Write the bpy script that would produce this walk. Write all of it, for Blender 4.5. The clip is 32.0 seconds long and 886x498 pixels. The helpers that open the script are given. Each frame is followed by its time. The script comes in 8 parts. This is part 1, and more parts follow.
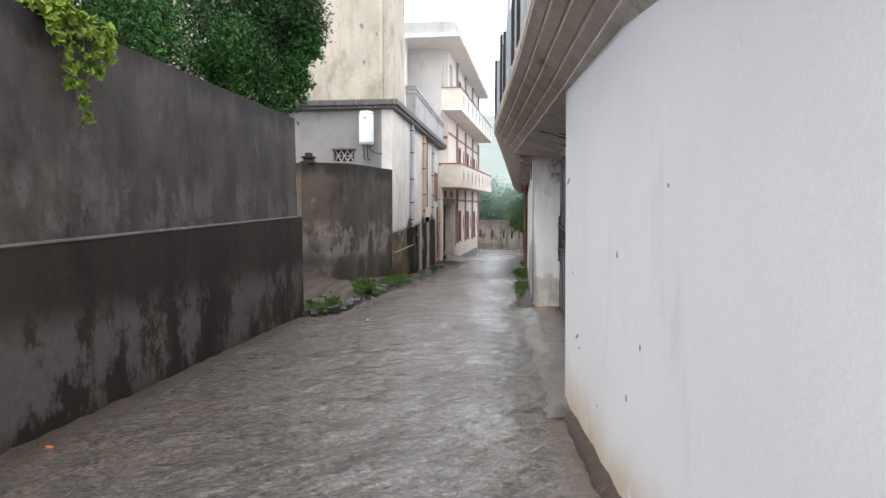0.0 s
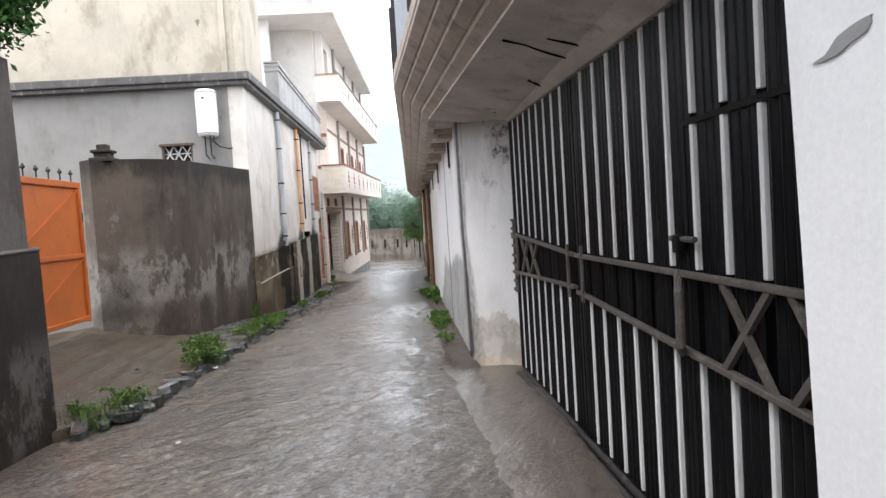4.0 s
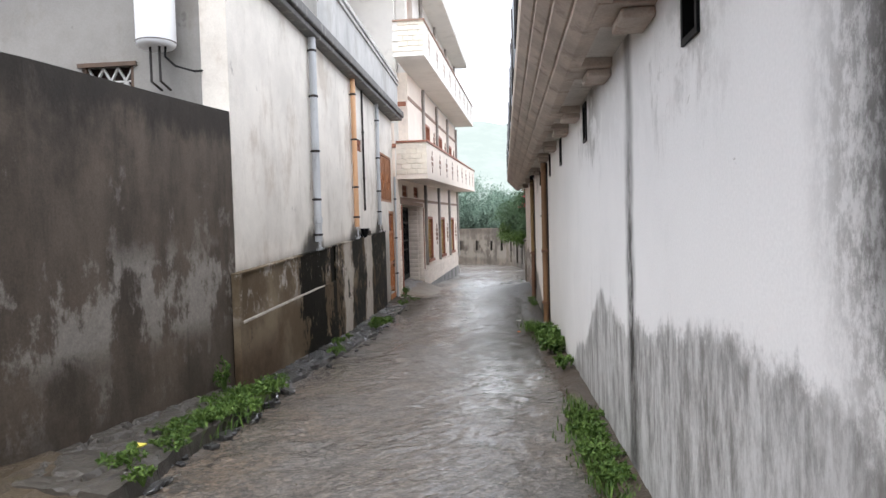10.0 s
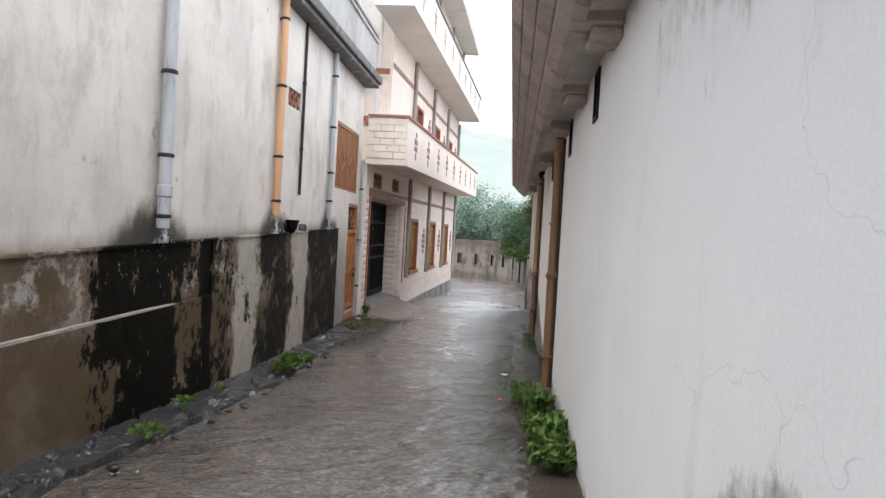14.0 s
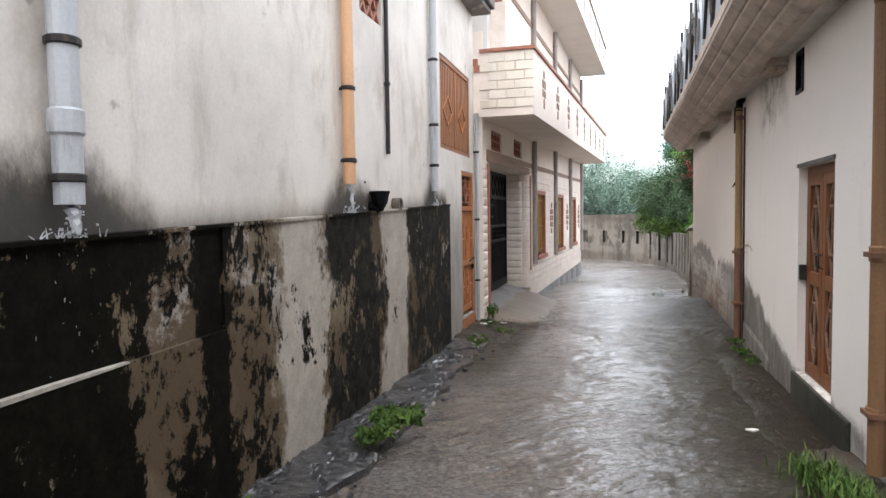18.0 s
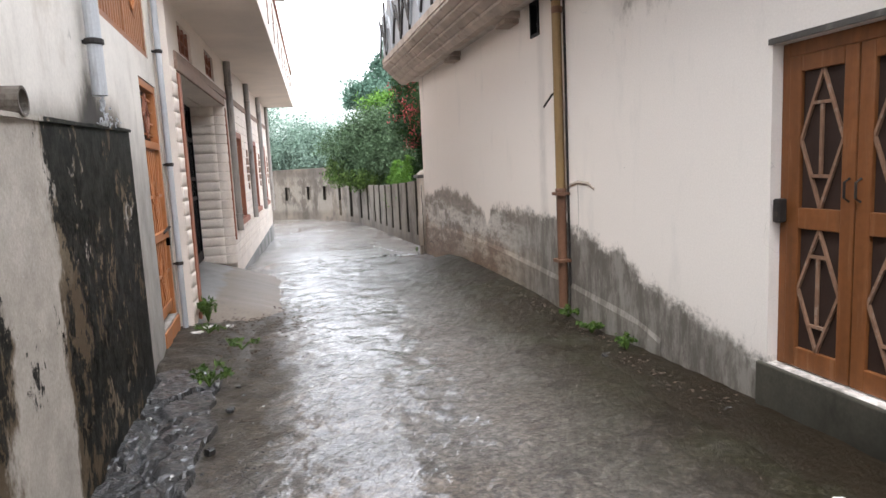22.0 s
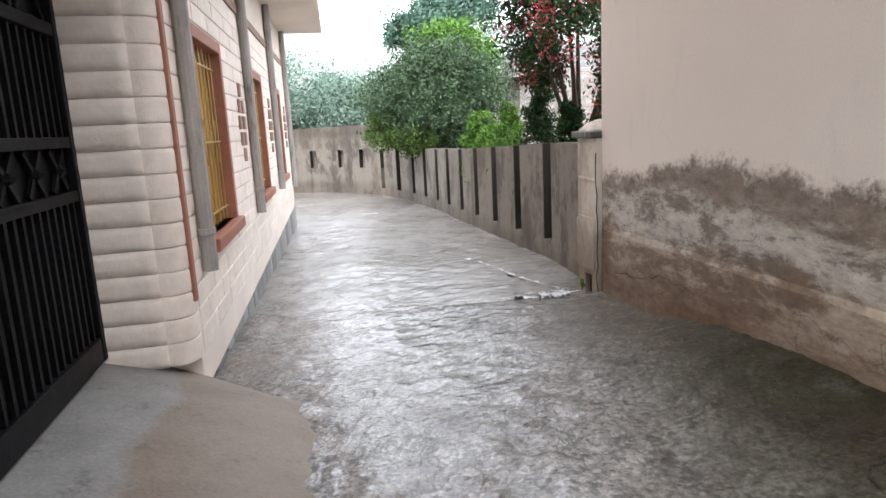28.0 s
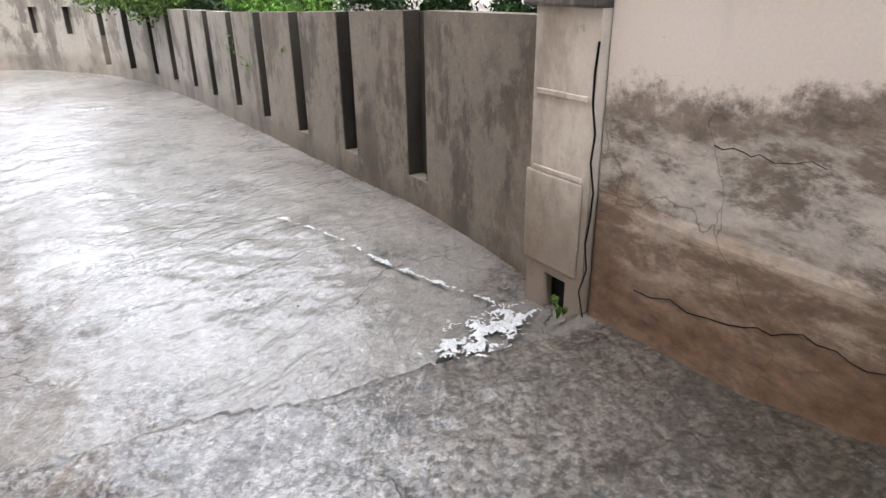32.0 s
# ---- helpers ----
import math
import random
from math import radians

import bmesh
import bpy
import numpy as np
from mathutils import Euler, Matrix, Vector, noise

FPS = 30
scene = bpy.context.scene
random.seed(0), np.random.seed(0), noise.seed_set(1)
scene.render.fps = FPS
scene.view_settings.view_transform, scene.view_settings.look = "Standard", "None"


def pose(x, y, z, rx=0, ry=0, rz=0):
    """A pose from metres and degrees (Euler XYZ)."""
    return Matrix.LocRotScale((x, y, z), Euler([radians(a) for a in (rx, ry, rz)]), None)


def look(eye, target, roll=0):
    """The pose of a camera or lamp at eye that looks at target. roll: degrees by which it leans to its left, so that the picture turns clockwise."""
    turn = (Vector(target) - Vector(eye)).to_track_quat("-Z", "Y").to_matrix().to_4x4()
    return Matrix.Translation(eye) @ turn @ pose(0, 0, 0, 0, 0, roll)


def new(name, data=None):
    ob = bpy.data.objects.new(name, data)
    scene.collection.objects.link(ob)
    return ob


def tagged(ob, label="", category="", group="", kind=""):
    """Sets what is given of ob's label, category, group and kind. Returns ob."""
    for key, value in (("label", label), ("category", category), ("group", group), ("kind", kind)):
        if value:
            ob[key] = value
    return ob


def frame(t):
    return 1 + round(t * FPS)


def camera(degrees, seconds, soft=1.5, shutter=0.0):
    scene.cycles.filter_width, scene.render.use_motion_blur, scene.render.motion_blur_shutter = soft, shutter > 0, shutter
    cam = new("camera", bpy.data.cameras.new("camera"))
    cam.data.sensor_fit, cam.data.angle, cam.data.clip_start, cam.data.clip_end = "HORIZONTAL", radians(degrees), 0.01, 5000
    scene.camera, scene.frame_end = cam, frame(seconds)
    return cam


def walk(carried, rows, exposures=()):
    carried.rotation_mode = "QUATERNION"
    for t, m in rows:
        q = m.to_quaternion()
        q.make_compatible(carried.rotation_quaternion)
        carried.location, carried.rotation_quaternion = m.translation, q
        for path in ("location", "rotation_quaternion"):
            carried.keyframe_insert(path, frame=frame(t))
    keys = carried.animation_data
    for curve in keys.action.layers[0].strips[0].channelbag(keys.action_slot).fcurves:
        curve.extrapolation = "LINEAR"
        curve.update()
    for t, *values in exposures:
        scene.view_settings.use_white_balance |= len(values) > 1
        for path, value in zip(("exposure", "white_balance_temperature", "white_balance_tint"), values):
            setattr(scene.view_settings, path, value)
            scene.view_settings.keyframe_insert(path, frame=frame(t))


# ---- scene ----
cam = camera(69.3, 32.0)
METRES, EYE, TILT, LEAN, TURN = 33.7, 1.62, -1.05, 0.0, 7.0
ROWS = [
    (0.0, 0.0, 0.0, 0.0, 0.0, -2.0, -0.07),
    (0.5, -0.0012, 0.0161, 0.0005, -2.96, -1.65, 1.09),
    (1.0, -0.0012, 0.0308, 0.0011, -4.53, -2.22, 1.48),
    (1.5, -0.0007, 0.0471, 0.0001, -3.46, -3.72, 0.76),
    (2.0, -0.0012, 0.064, 0.0008, -4.6, -7.95, 4.1),
    (2.5, -0.0013, 0.0802, 0.0022, -3.03, -4.69, 4.13),
    (3.0, 0.0008, 0.0996, 0.0028, -5.99, -2.9, 2.67),
    (3.5, 0.0025, 0.114, 0.0032, -9.31, -0.82, 3.65),
    (4.0, 0.0038, 0.132, 0.0026, -9.88, -1.59, 3.77),
    (4.5, 0.0033, 0.146, 0.004, -11.27, -2.0, 4.14),
    (6.5, 0.0158, 0.208, 0.0028, -5.19, -5.0, 2.44),
    (7.0, 0.0214, 0.2239, 0.0038, -6.26, -4.28, 2.03),
    (7.5, 0.0243, 0.2376, 0.0046, -3.29, -1.82, 2.34),
    (8.0, 0.0232, 0.255, 0.0041, -2.91, -2.14, 3.02),
    (8.5, 0.0208, 0.2693, 0.0026, -1.25, -2.32, 4.51),
    (9.0, 0.0194, 0.2872, 0.003, -0.5, -1.44, 3.81),
    (9.5, 0.0191, 0.3029, 0.0042, -4.11, -1.29, 3.92),
    (10.0, 0.02, 0.3176, 0.005, -1.61, -1.24, 1.62),
    (10.5, 0.0223, 0.334, 0.0035, -3.3, -2.16, 2.15),
    (11.0, 0.0212, 0.3483, 0.0028, -4.15, -1.33, 3.13),
    (11.5, 0.0221, 0.3656, 0.0012, -1.72, 0.12, 5.46),
    (12.0, 0.0271, 0.3824, 0.0021, -6.93, -1.36, 3.69),
    (12.5, 0.0327, 0.3976, 0.0024, -2.54, -2.64, 1.71),
    (13.0, 0.0386, 0.4146, 0.003, -1.92, -3.99, 4.25),
    (13.5, 0.0415, 0.4289, 0.0032, -0.6, -0.06, -3.66),
    (15.5, 0.0483, 0.4905, 0.0028, -2.23, -1.87, -0.41),
    (16.0, 0.0497, 0.5051, 0.003, 1.25, -1.84, 0.28),
    (16.5, 0.0489, 0.5191, 0.0011, 7.41, -0.0, -0.8),
    (17.0, 0.0454, 0.5329, 0.0007, 10.93, 0.73, 0.08),
    (17.5, 0.0381, 0.5404, -0.0007, 11.66, 0.26, 0.73),
    (18.0, 0.0274, 0.547, 0.0004, 8.87, -1.98, 0.64),
    (18.5, 0.0167, 0.5567, -0.001, 4.08, -2.17, 2.78),
    (19.0, 0.0076, 0.5643, -0.0018, 0.53, -5.74, 1.78),
    (19.5, -0.0009, 0.5759, -0.0027, -12.24, -7.74, 5.91),
    (20.0, -0.0054, 0.5907, -0.0022, -13.46, -4.24, 3.94),
    (20.5, -0.006, 0.6049, -0.0026, -14.98, -3.41, 2.87),
    (21.0, -0.0029, 0.6201, -0.004, -15.85, -4.17, 3.25),
    (21.5, 0.0, 0.6349, -0.004, -16.05, -3.42, 4.61),
    (22.0, 0.0023, 0.6503, -0.0039, -21.08, -6.49, 3.05),
    (22.5, 0.0057, 0.6655, -0.0049, -18.78, -3.37, 1.66),
    (23.0, 0.0105, 0.6821, -0.0061, -18.44, -5.46, 2.7),
    (23.5, 0.0148, 0.6989, -0.006, -17.93, -4.2, 0.68),
    (24.0, 0.0193, 0.717, -0.0073, -15.47, -5.55, 1.97),
    (24.5, 0.0226, 0.7351, -0.0065, -19.01, -8.75, 1.42),
    (25.0, 0.0242, 0.7516, -0.0073, -12.93, -7.01, 0.38),
    (25.5, 0.0252, 0.7698, -0.007, -17.12, -10.12, 0.74),
    (27.5, 0.0267, 0.837, -0.0034, -12.27, -6.43, 1.07),
    (28.0, 0.0264, 0.8535, -0.0018, -19.04, -9.85, 3.28),
    (28.5, 0.0285, 0.8695, -0.0009, -23.0, -7.8, 0.96),
    (29.0, 0.0311, 0.8828, -0.0007, -23.76, -8.31, 1.9),
    (29.5, 0.0347, 0.8973, 0.0000, -34.32, -15.26, 3.05),
    (30.0, 0.0394, 0.9105, 0.0000, -35.89, -15.53, 2.09),
    (30.5, 0.0441, 0.9238, -0.0011, -37.97, -17.38, -1.21),
    (31.0, 0.0498, 0.9368, -0.0017, -37.63, -19.42, 0.36),
    (31.5, 0.0525, 0.9493, -0.0013, -37.57, -21.26, 1.1),
    (32.0, 0.0558, 0.9612, -0.0012, -40.0, -22.39, 1.42),
]
walk(cam, [(t, pose(0, 0, EYE, TILT, LEAN, TURN) @ pose(METRES * x, METRES * y, METRES * z, 90 + pitch, roll, yaw)) for t, x, y, z, yaw, pitch, roll in ROWS],
     [(0, 0.9), (2, 1.03), (4, 1.2), (6.5, 1.35), (7.5, 1.3), (9, 1.12), (13, 1.1), (16, 1.15), (18, 1.38), (19.5, 1.65), (21, 1.8), (23, 1.63), (25, 1.7), (28, 1.8), (30, 2.03), (32, 2.1)])

# ---- daylight: a rain-grey overcast sky ----
world = bpy.data.worlds.new("world")
scene.world = world
world.use_nodes = True
wn, wl = world.node_tree.nodes, world.node_tree.links
sky = wn.new("ShaderNodeTexSky")
sky.sky_type, sky.sun_disc = "NISHITA", False
sky.sun_elevation, sky.sun_rotation, sky.dust_density, sky.air_density = radians(58), radians(150), 6.0, 1.0
cloud = wn.new("ShaderNodeMix")
cloud.data_type = "RGBA"
cloud.inputs["Factor"].default_value = 0.88
cloud.inputs["B"].default_value = (10.55, 10.9, 12.0, 1)
wl.new(sky.outputs["Color"], cloud.inputs["A"])
wl.new(cloud.outputs["Result"], wn["Background"].inputs["Color"])
wn["Background"].inputs["Strength"].default_value = 0.12
sun = new("sun", bpy.data.lights.new("sun", "SUN"))
sun.data.energy, sun.data.angle, sun.data.color = 1.6, radians(40), (1.0, 0.98, 0.95)
sun.matrix_world = look((-2.8, -4, 13), (0, 0, 0))


# ---- materials ----
class Mat:
    """A node material built up from world position."""

    def __init__(self, name):
        self.m = bpy.data.materials.new(name)
        self.m.use_nodes = True
        self.n, self.l = self.m.node_tree.nodes, self.m.node_tree.links
        self.b = self.n["Principled BSDF"]
        self.geo = self.n.new("ShaderNodeNewGeometry")
        self.pos = self.geo.outputs["Position"]
        sep = self.n.new("ShaderNodeSeparateXYZ")
        self.l.new(self.pos, sep.inputs[0])
        self.x, self.y, self.z = sep.outputs

    def put(self, value, socket):
        if isinstance(value, (int, float)):
            socket.default_value = value
        elif isinstance(value, tuple):
            socket.default_value = (*value, 1) if len(value) == 3 and len(socket.default_value) == 4 else value
        else:
            self.l.new(value, socket)

    def turned(self, degrees):
        """World position turned about the upright."""
        t = self.n.new("ShaderNodeMapping")
        t.inputs["Rotation"].default_value = (0, 0, radians(degrees))
        self.l.new(self.pos, t.inputs["Vector"])
        return t.outputs[0]

    def cracks(self, scale, width, warp=0.25):
        """One along the wandering edges of large cells, nought elsewhere."""
        a = self.n.new("ShaderNodeTexNoise")
        a.inputs["Scale"].default_value, a.inputs["Detail"].default_value = scale * 2.2, 5
        self.l.new(self.pos, a.inputs["Vector"])
        q = self.n.new("ShaderNodeVectorMath")
        q.operation = "MULTIPLY_ADD"
        self.l.new(a.outputs["Color"], q.inputs[0])
        q.inputs[1].default_value = (warp / scale * 2,) * 3
        self.l.new(self.pos, q.inputs[2])
        v = self.n.new("ShaderNodeTexVoronoi")
        v.feature = "DISTANCE_TO_EDGE"
        v.inputs["Scale"].default_value = scale
        self.l.new(q.outputs[0], v.inputs["Vector"])
        return self.step(v.outputs["Distance"], width * scale, 0.0)

    def cells(self, scale, warp=0.0, stretch=(1.0, 1.0, 1.0)):
        """Distance from the nearest of scattered points, and that point's own random value."""
        k = self.n.new("ShaderNodeVectorMath")
        k.operation = "MULTIPLY"
        k.inputs[1].default_value = stretch
        self.l.new(self.pos, k.inputs[0])
        v = self.n.new("ShaderNodeTexVoronoi")
        v.inputs["Scale"].default_value = scale
        self.l.new(k.outputs[0], v.inputs["Vector"])
        return v.outputs["Distance"], v.outputs["Color"]

    def noise(self, scale, detail=4, rough=0.6, stretch=None, warp=0.0, at=None):
        t = self.n.new("ShaderNodeTexNoise")
        t.inputs["Scale"].default_value, t.inputs["Detail"].default_value = scale, detail
        t.inputs["Roughness"].default_value, t.inputs["Distortion"].default_value = rough, warp
        v = at if at is not None else self.pos
        if stretch:
            k = self.n.new("ShaderNodeVectorMath")
            k.operation = "MULTIPLY"
            k.inputs[1].default_value = stretch
            self.l.new(v, k.inputs[0])
            v = k.outputs[0]
        self.l.new(v, t.inputs["Vector"])
        return t.outputs["Fac"]

    def op(self, kind, a, b=0.0):
        k = self.n.new("ShaderNodeMath")
        k.operation = kind
        self.put(a, k.inputs[0])
        self.put(b, k.inputs[1])
        return k.outputs[0]

    def step(self, v, lo, hi):
        k = self.n.new("ShaderNodeMapRange")
        k.interpolation_type = "SMOOTHSTEP"
        self.put(v, k.inputs["Value"])
        k.inputs["From Min"].default_value, k.inputs["From Max"].default_value = lo, hi
        return k.outputs[0]

    def curve(self, v, lo, hi, pts):
        """A curve over v between lo and hi, of values 0 to 1."""
        u = self.n.new("ShaderNodeMapRange")
        self.put(v, u.inputs["Value"])
        u.inputs["From Min"].default_value, u.inputs["From Max"].default_value = lo, hi
        f = self.n.new("ShaderNodeFloatCurve")
        c = f.mapping.curves[0]
        pts = [((a - lo) / (hi - lo), b) for a, b in pts]
        c.points[0].location, c.points[1].location = pts[0], pts[-1]
        for p in pts[1:-1]:
            c.points.new(*p)
        for p in c.points:
            p.handle_type = "VECTOR"
        f.mapping.update()
        self.l.new(u.outputs[0], f.inputs["Value"])
        return f.outputs[0]

    def mix(self, f, a, b):
        k = self.n.new("ShaderNodeMix")
        k.data_type = "RGBA"
        self.put(f, k.inputs["Factor"])
        self.put(a, k.inputs["A"])
        self.put(b, k.inputs["B"])
        return k.outputs["Result"]

    def shade(self, col, f, lo, hi):
        """Colour times a factor from lo to hi by f."""
        k = self.n.new("ShaderNodeMapRange")
        self.put(f, k.inputs["Value"])
        k.inputs["From Min"].default_value, k.inputs["From Max"].default_value = 0.25, 0.75
        k.inputs["To Min"].default_value, k.inputs["To Max"].default_value = lo, hi
        v = self.n.new("ShaderNodeVectorMath")
        v.operation = "SCALE"
        self.put(col if not isinstance(col, tuple) else col[:3], v.inputs[0])
        self.l.new(k.outputs[0], v.inputs["Scale"])
        return v.outputs[0]

    def bump(self, h, strength, dist):
        k = self.n.new("ShaderNodeBump")
        k.inputs["Strength"].default_value, k.inputs["Distance"].default_value = strength, dist
        self.put(h, k.inputs["Height"])
        if self.b.inputs["Normal"].is_linked:
            self.l.new(self.b.inputs["Normal"].links[0].from_socket, k.inputs["Normal"])
        self.l.new(k.outputs[0], self.b.inputs["Normal"])

    def done(self, col, rough=0.8, metal=0.0, spec=0.5):
        self.put(col, self.b.inputs["Base Color"])
        self.put(rough, self.b.inputs["Roughness"])
        self.put(metal, self.b.inputs["Metallic"])
        self.b.inputs["Specular IOR Level"].default_value = spec
        return self.m


def plain(name, col, rough=0.7, metal=0.0, var=0.18, scale=4.0, grain=60.0, relief=0.3, dist=0.004, stain=None, stretch=None, spec=0.4):
    """Paint, plaster or metal with broad stains and fine grain."""
    k = Mat(name)
    broad, fine = k.noise(scale, 5, 0.6, stretch), k.noise(grain, 3)
    c = k.shade(col, broad, 1 - var, 1 + var * 0.6)
    c = k.shade(c, fine, 1 - var * 0.4, 1 + var * 0.3)
    if stain:
        c = k.mix(k.step(k.noise(scale * 1.7, 6, 0.7, stretch), 0.52, 0.72), c, stain)
    k.bump(fine, relief, dist)
    return k.done(c, k.op("ADD", k.op("MULTIPLY", broad, 0.3), rough - 0.15), metal, spec)


def concrete_road():
    """Worn broom-finished concrete under a running film of rain."""
    k = Mat("wet_concrete")
    skew, back = k.turned(-50), k.turned(-38)
    broad, mid, fine = k.noise(0.35, 5, 0.65), k.noise(1.6, 6, 0.7), k.noise(38, 3, 0.6)
    drag = k.noise(6, 5, 0.7, (0.45, 1.0, 1.0), 1.2, skew)
    ribs = k.noise(20, 3, 0.55, (0.22, 1.0, 1.0), 0.5, skew)

    def crest(scale, stretch, warp, at):
        return k.op("SUBTRACT", 1.0, k.op("MULTIPLY", k.op("ABSOLUTE", k.op("SUBTRACT", k.noise(scale, 1.5, 0.45, stretch, warp, at), 0.5)), 4.0))

    ripple = k.op("ADD", k.op("MULTIPLY", crest(6.5, (0.40, 1.0, 1.0), 1.4, back), 0.7), k.op("MULTIPLY", crest(15, (0.5, 1.0, 1.0), 1.0, skew), 0.45))
    ripple = k.op("ADD", ripple, k.op("ADD", k.op("MULTIPLY", k.noise(13, 5, 0.7), 0.9), k.op("MULTIPLY", k.noise(30, 3, 0.6), 0.35)))
    scores = crest(9, (0.16, 1.0, 1.0), 0.35, k.turned(-60))
    grit = k.noise(85, 4, 0.75)
    stone, tone = k.cells(34)
    coarse = k.noise(17, 6, 0.82)
    c = k.mix(k.step(broad, 0.35, 0.65), (0.088, 0.077, 0.067), (0.126, 0.118, 0.11))
    silt = k.curve(k.x, -4, 1, [(-4, 1), (-2.9, 0.95), (-1.7, 0.35), (-0.9, 0.1), (-0.2, 0.5), (1, 1)])
    c = k.mix(k.op("MULTIPLY", silt, k.step(mid, 0.36, 0.58)), c, (0.142, 0.106, 0.076))
    yard = k.op("MULTIPLY", k.step(k.op("ADD", k.x, k.op("MULTIPLY", k.y, 0.055)), 0.45, 0.62), k.step(k.y, 12.0, 11.3))
    c = k.mix(k.op("MULTIPLY", k.step(k.noise(2.2, 6, 0.75), 0.55, 0.70), 0.6), c, (0.155, 0.14, 0.124))
    pale = k.op("MULTIPLY", k.curve(k.y, 0, 40, [(0, 0), (24, 0), (28.5, 0.85), (40, 1)]), k.curve(k.x, -4, 1, [(-4, 0.5), (-2.9, 0.6), (-2.5, 1), (-1.5, 1), (-0.4, 0.3), (1, 0)]))
    c = k.mix(k.op("MULTIPLY", pale, k.step(k.noise(1.3, 7, 0.72), 0.36, 0.56)), c, (0.22, 0.213, 0.205))
    c = k.mix(k.op("MULTIPLY", k.step(k.noise(3.2, 6, 0.75), 0.54, 0.64), 0.85), c, (0.024, 0.022, 0.020))
    moss = k.op("MULTIPLY", k.curve(k.y, 0, 40, [(0, 0), (18.5, 0), (21, 0.9), (31.5, 1.0), (32.6, 0.85), (33.6, 0.4), (34.4, 0), (40, 0)]),
                k.curve(k.op("SUBTRACT", k.x, k.op("MULTIPLY", k.op("MAXIMUM", k.op("SUBTRACT", k.y, 30.5), 0.0), 0.16)), -4, 1, [(-4, 0), (-1.45, 0), (-0.45, 0.9), (1, 1)]))
    dirt = k.op("ADD", k.x, k.op("MULTIPLY", k.op("SUBTRACT", k.noise(1.5, 6, 0.7), 0.5), 0.9))
    dirt = k.op("MULTIPLY", k.step(dirt, -2.45, -2.85), k.curve(k.y, 0, 40, [(0, 0), (24.6, 0), (25.6, 0.75), (29.0, 0.9), (30.0, 0.25), (31, 0), (40, 0)]))
    pits = k.step(k.noise(24, 3, 0.6, None, 0.4), 0.52, 0.60)
    c = k.mix(k.op("MULTIPLY", pits, 0.7), c, (0.026, 0.024, 0.022))
    c = k.mix(k.op("MULTIPLY", k.step(k.noise(31, 3, 0.6), 0.56, 0.63), 0.5), c, (0.20, 0.19, 0.175))
    c = k.shade(c, fine, 0.75, 1.25)
    c = k.shade(c, drag, 0.88, 1.12)
    c = k.shade(c, ribs, 0.88, 1.1)
    c = k.shade(c, grit, 0.6, 1.4)
    c = k.shade(c, coarse, 0.5, 1.5)
    c = k.shade(c, tone, 0.75, 1.25)
    c = k.mix(k.op("MULTIPLY", k.op("MULTIPLY", k.step(stone, 0.52, 0.78), k.step(coarse, 0.62, 0.42)), 0.7), c, (0.018, 0.016, 0.014))
    c = k.mix(k.op("MULTIPLY", k.op("MULTIPLY", k.step(scores, 0.72, 0.95), k.step(k.noise(0.9, 4), 0.40, 0.60)), 0.55), c, (0.030, 0.026, 0.023))
    c = k.mix(k.op("MULTIPLY", k.op("MULTIPLY", moss, 0.97), k.step(mid, 0.20, 0.46)), c, k.shade(k.mix(k.step(k.noise(1.6, 5), 0.4, 0.6), (0.017, 0.0165, 0.006), (0.016, 0.012, 0.007)), fine, 0.4, 1.8))
    c = k.mix(dirt, c, k.shade(k.mix(k.step(k.noise(5, 6, 0.75), 0.42, 0.6), (0.024, 0.018, 0.012), (0.058, 0.048, 0.034)), grit, 0.5, 1.6))
    soil = k.step(k.op("ADD", k.x, k.op("MULTIPLY", k.op("SUBTRACT", k.noise(1.8, 6, 0.7), 0.5), 0.7)), -0.30, -0.14)
    soil = k.op("MULTIPLY", soil, k.curve(k.y, 0, 40, [(0, 0), (19.5, 0), (21, 0.9), (25.3, 0.9), (26.4, 0.25), (31, 0.2), (33, 0), (40, 0)]))
    c = k.mix(soil, c, k.shade((0.021, 0.0155, 0.010), mid, 0.6, 1.6))
    slab = k.step(k.op("ADD", k.y, k.op("MULTIPLY", k.x, 0.2)), 34.38, 34.44)
    c = k.mix(k.op("MULTIPLY", slab, k.op("MULTIPLY", k.step(k.noise(1.7, 6, 0.7), 0.34, 0.52), 0.6)), c, (0.235, 0.225, 0.21))
    # Broken dark line along the step: its shadow line, put into the colour.
    edge = k.op("SUBTRACT", k.op("ADD", k.y, k.op("MULTIPLY", k.op("MINIMUM", k.op("ADD", k.x, 0.6), 0.0), 0.2)), 34.53)
    edge = k.op("ABSOLUTE", k.op("ADD", edge, k.op("MULTIPLY", k.op("SUBTRACT", k.noise(2.0, 6, 0.75), 0.5), 0.22)))
    c = k.mix(k.op("MULTIPLY", k.op("MULTIPLY", k.step(edge, 0.030, 0.008), k.step(k.noise(3.0, 4), 0.36, 0.52)), 0.8), c, (0.022, 0.020, 0.018))
    c = k.mix(k.op("MULTIPLY", yard, 0.85), c, k.shade((0.072, 0.053, 0.039), mid, 0.7, 1.3))
    split = k.op("MULTIPLY", k.cracks(0.55, 0.012, 0.5), k.step(k.noise(0.5, 3), 0.48, 0.56))
    c = k.mix(k.op("MULTIPLY", split, 0.8), c, (0.02, 0.018, 0.016))
    k.bump(fine, 0.6, 0.012)
    k.bump(grit, 0.5, 0.006)
    k.bump(scores, 0.35, -0.012)
    k.bump(coarse, 0.8, 0.02)
    k.bump(stone, 0.5, -0.010)
    k.bump(ribs, 0.25, 0.010)
    k.bump(split, 0.7, -0.012)
    film = k.n.new("ShaderNodeBump")
    film.inputs["Strength"].default_value, film.inputs["Distance"].default_value = 0.75, 0.0085
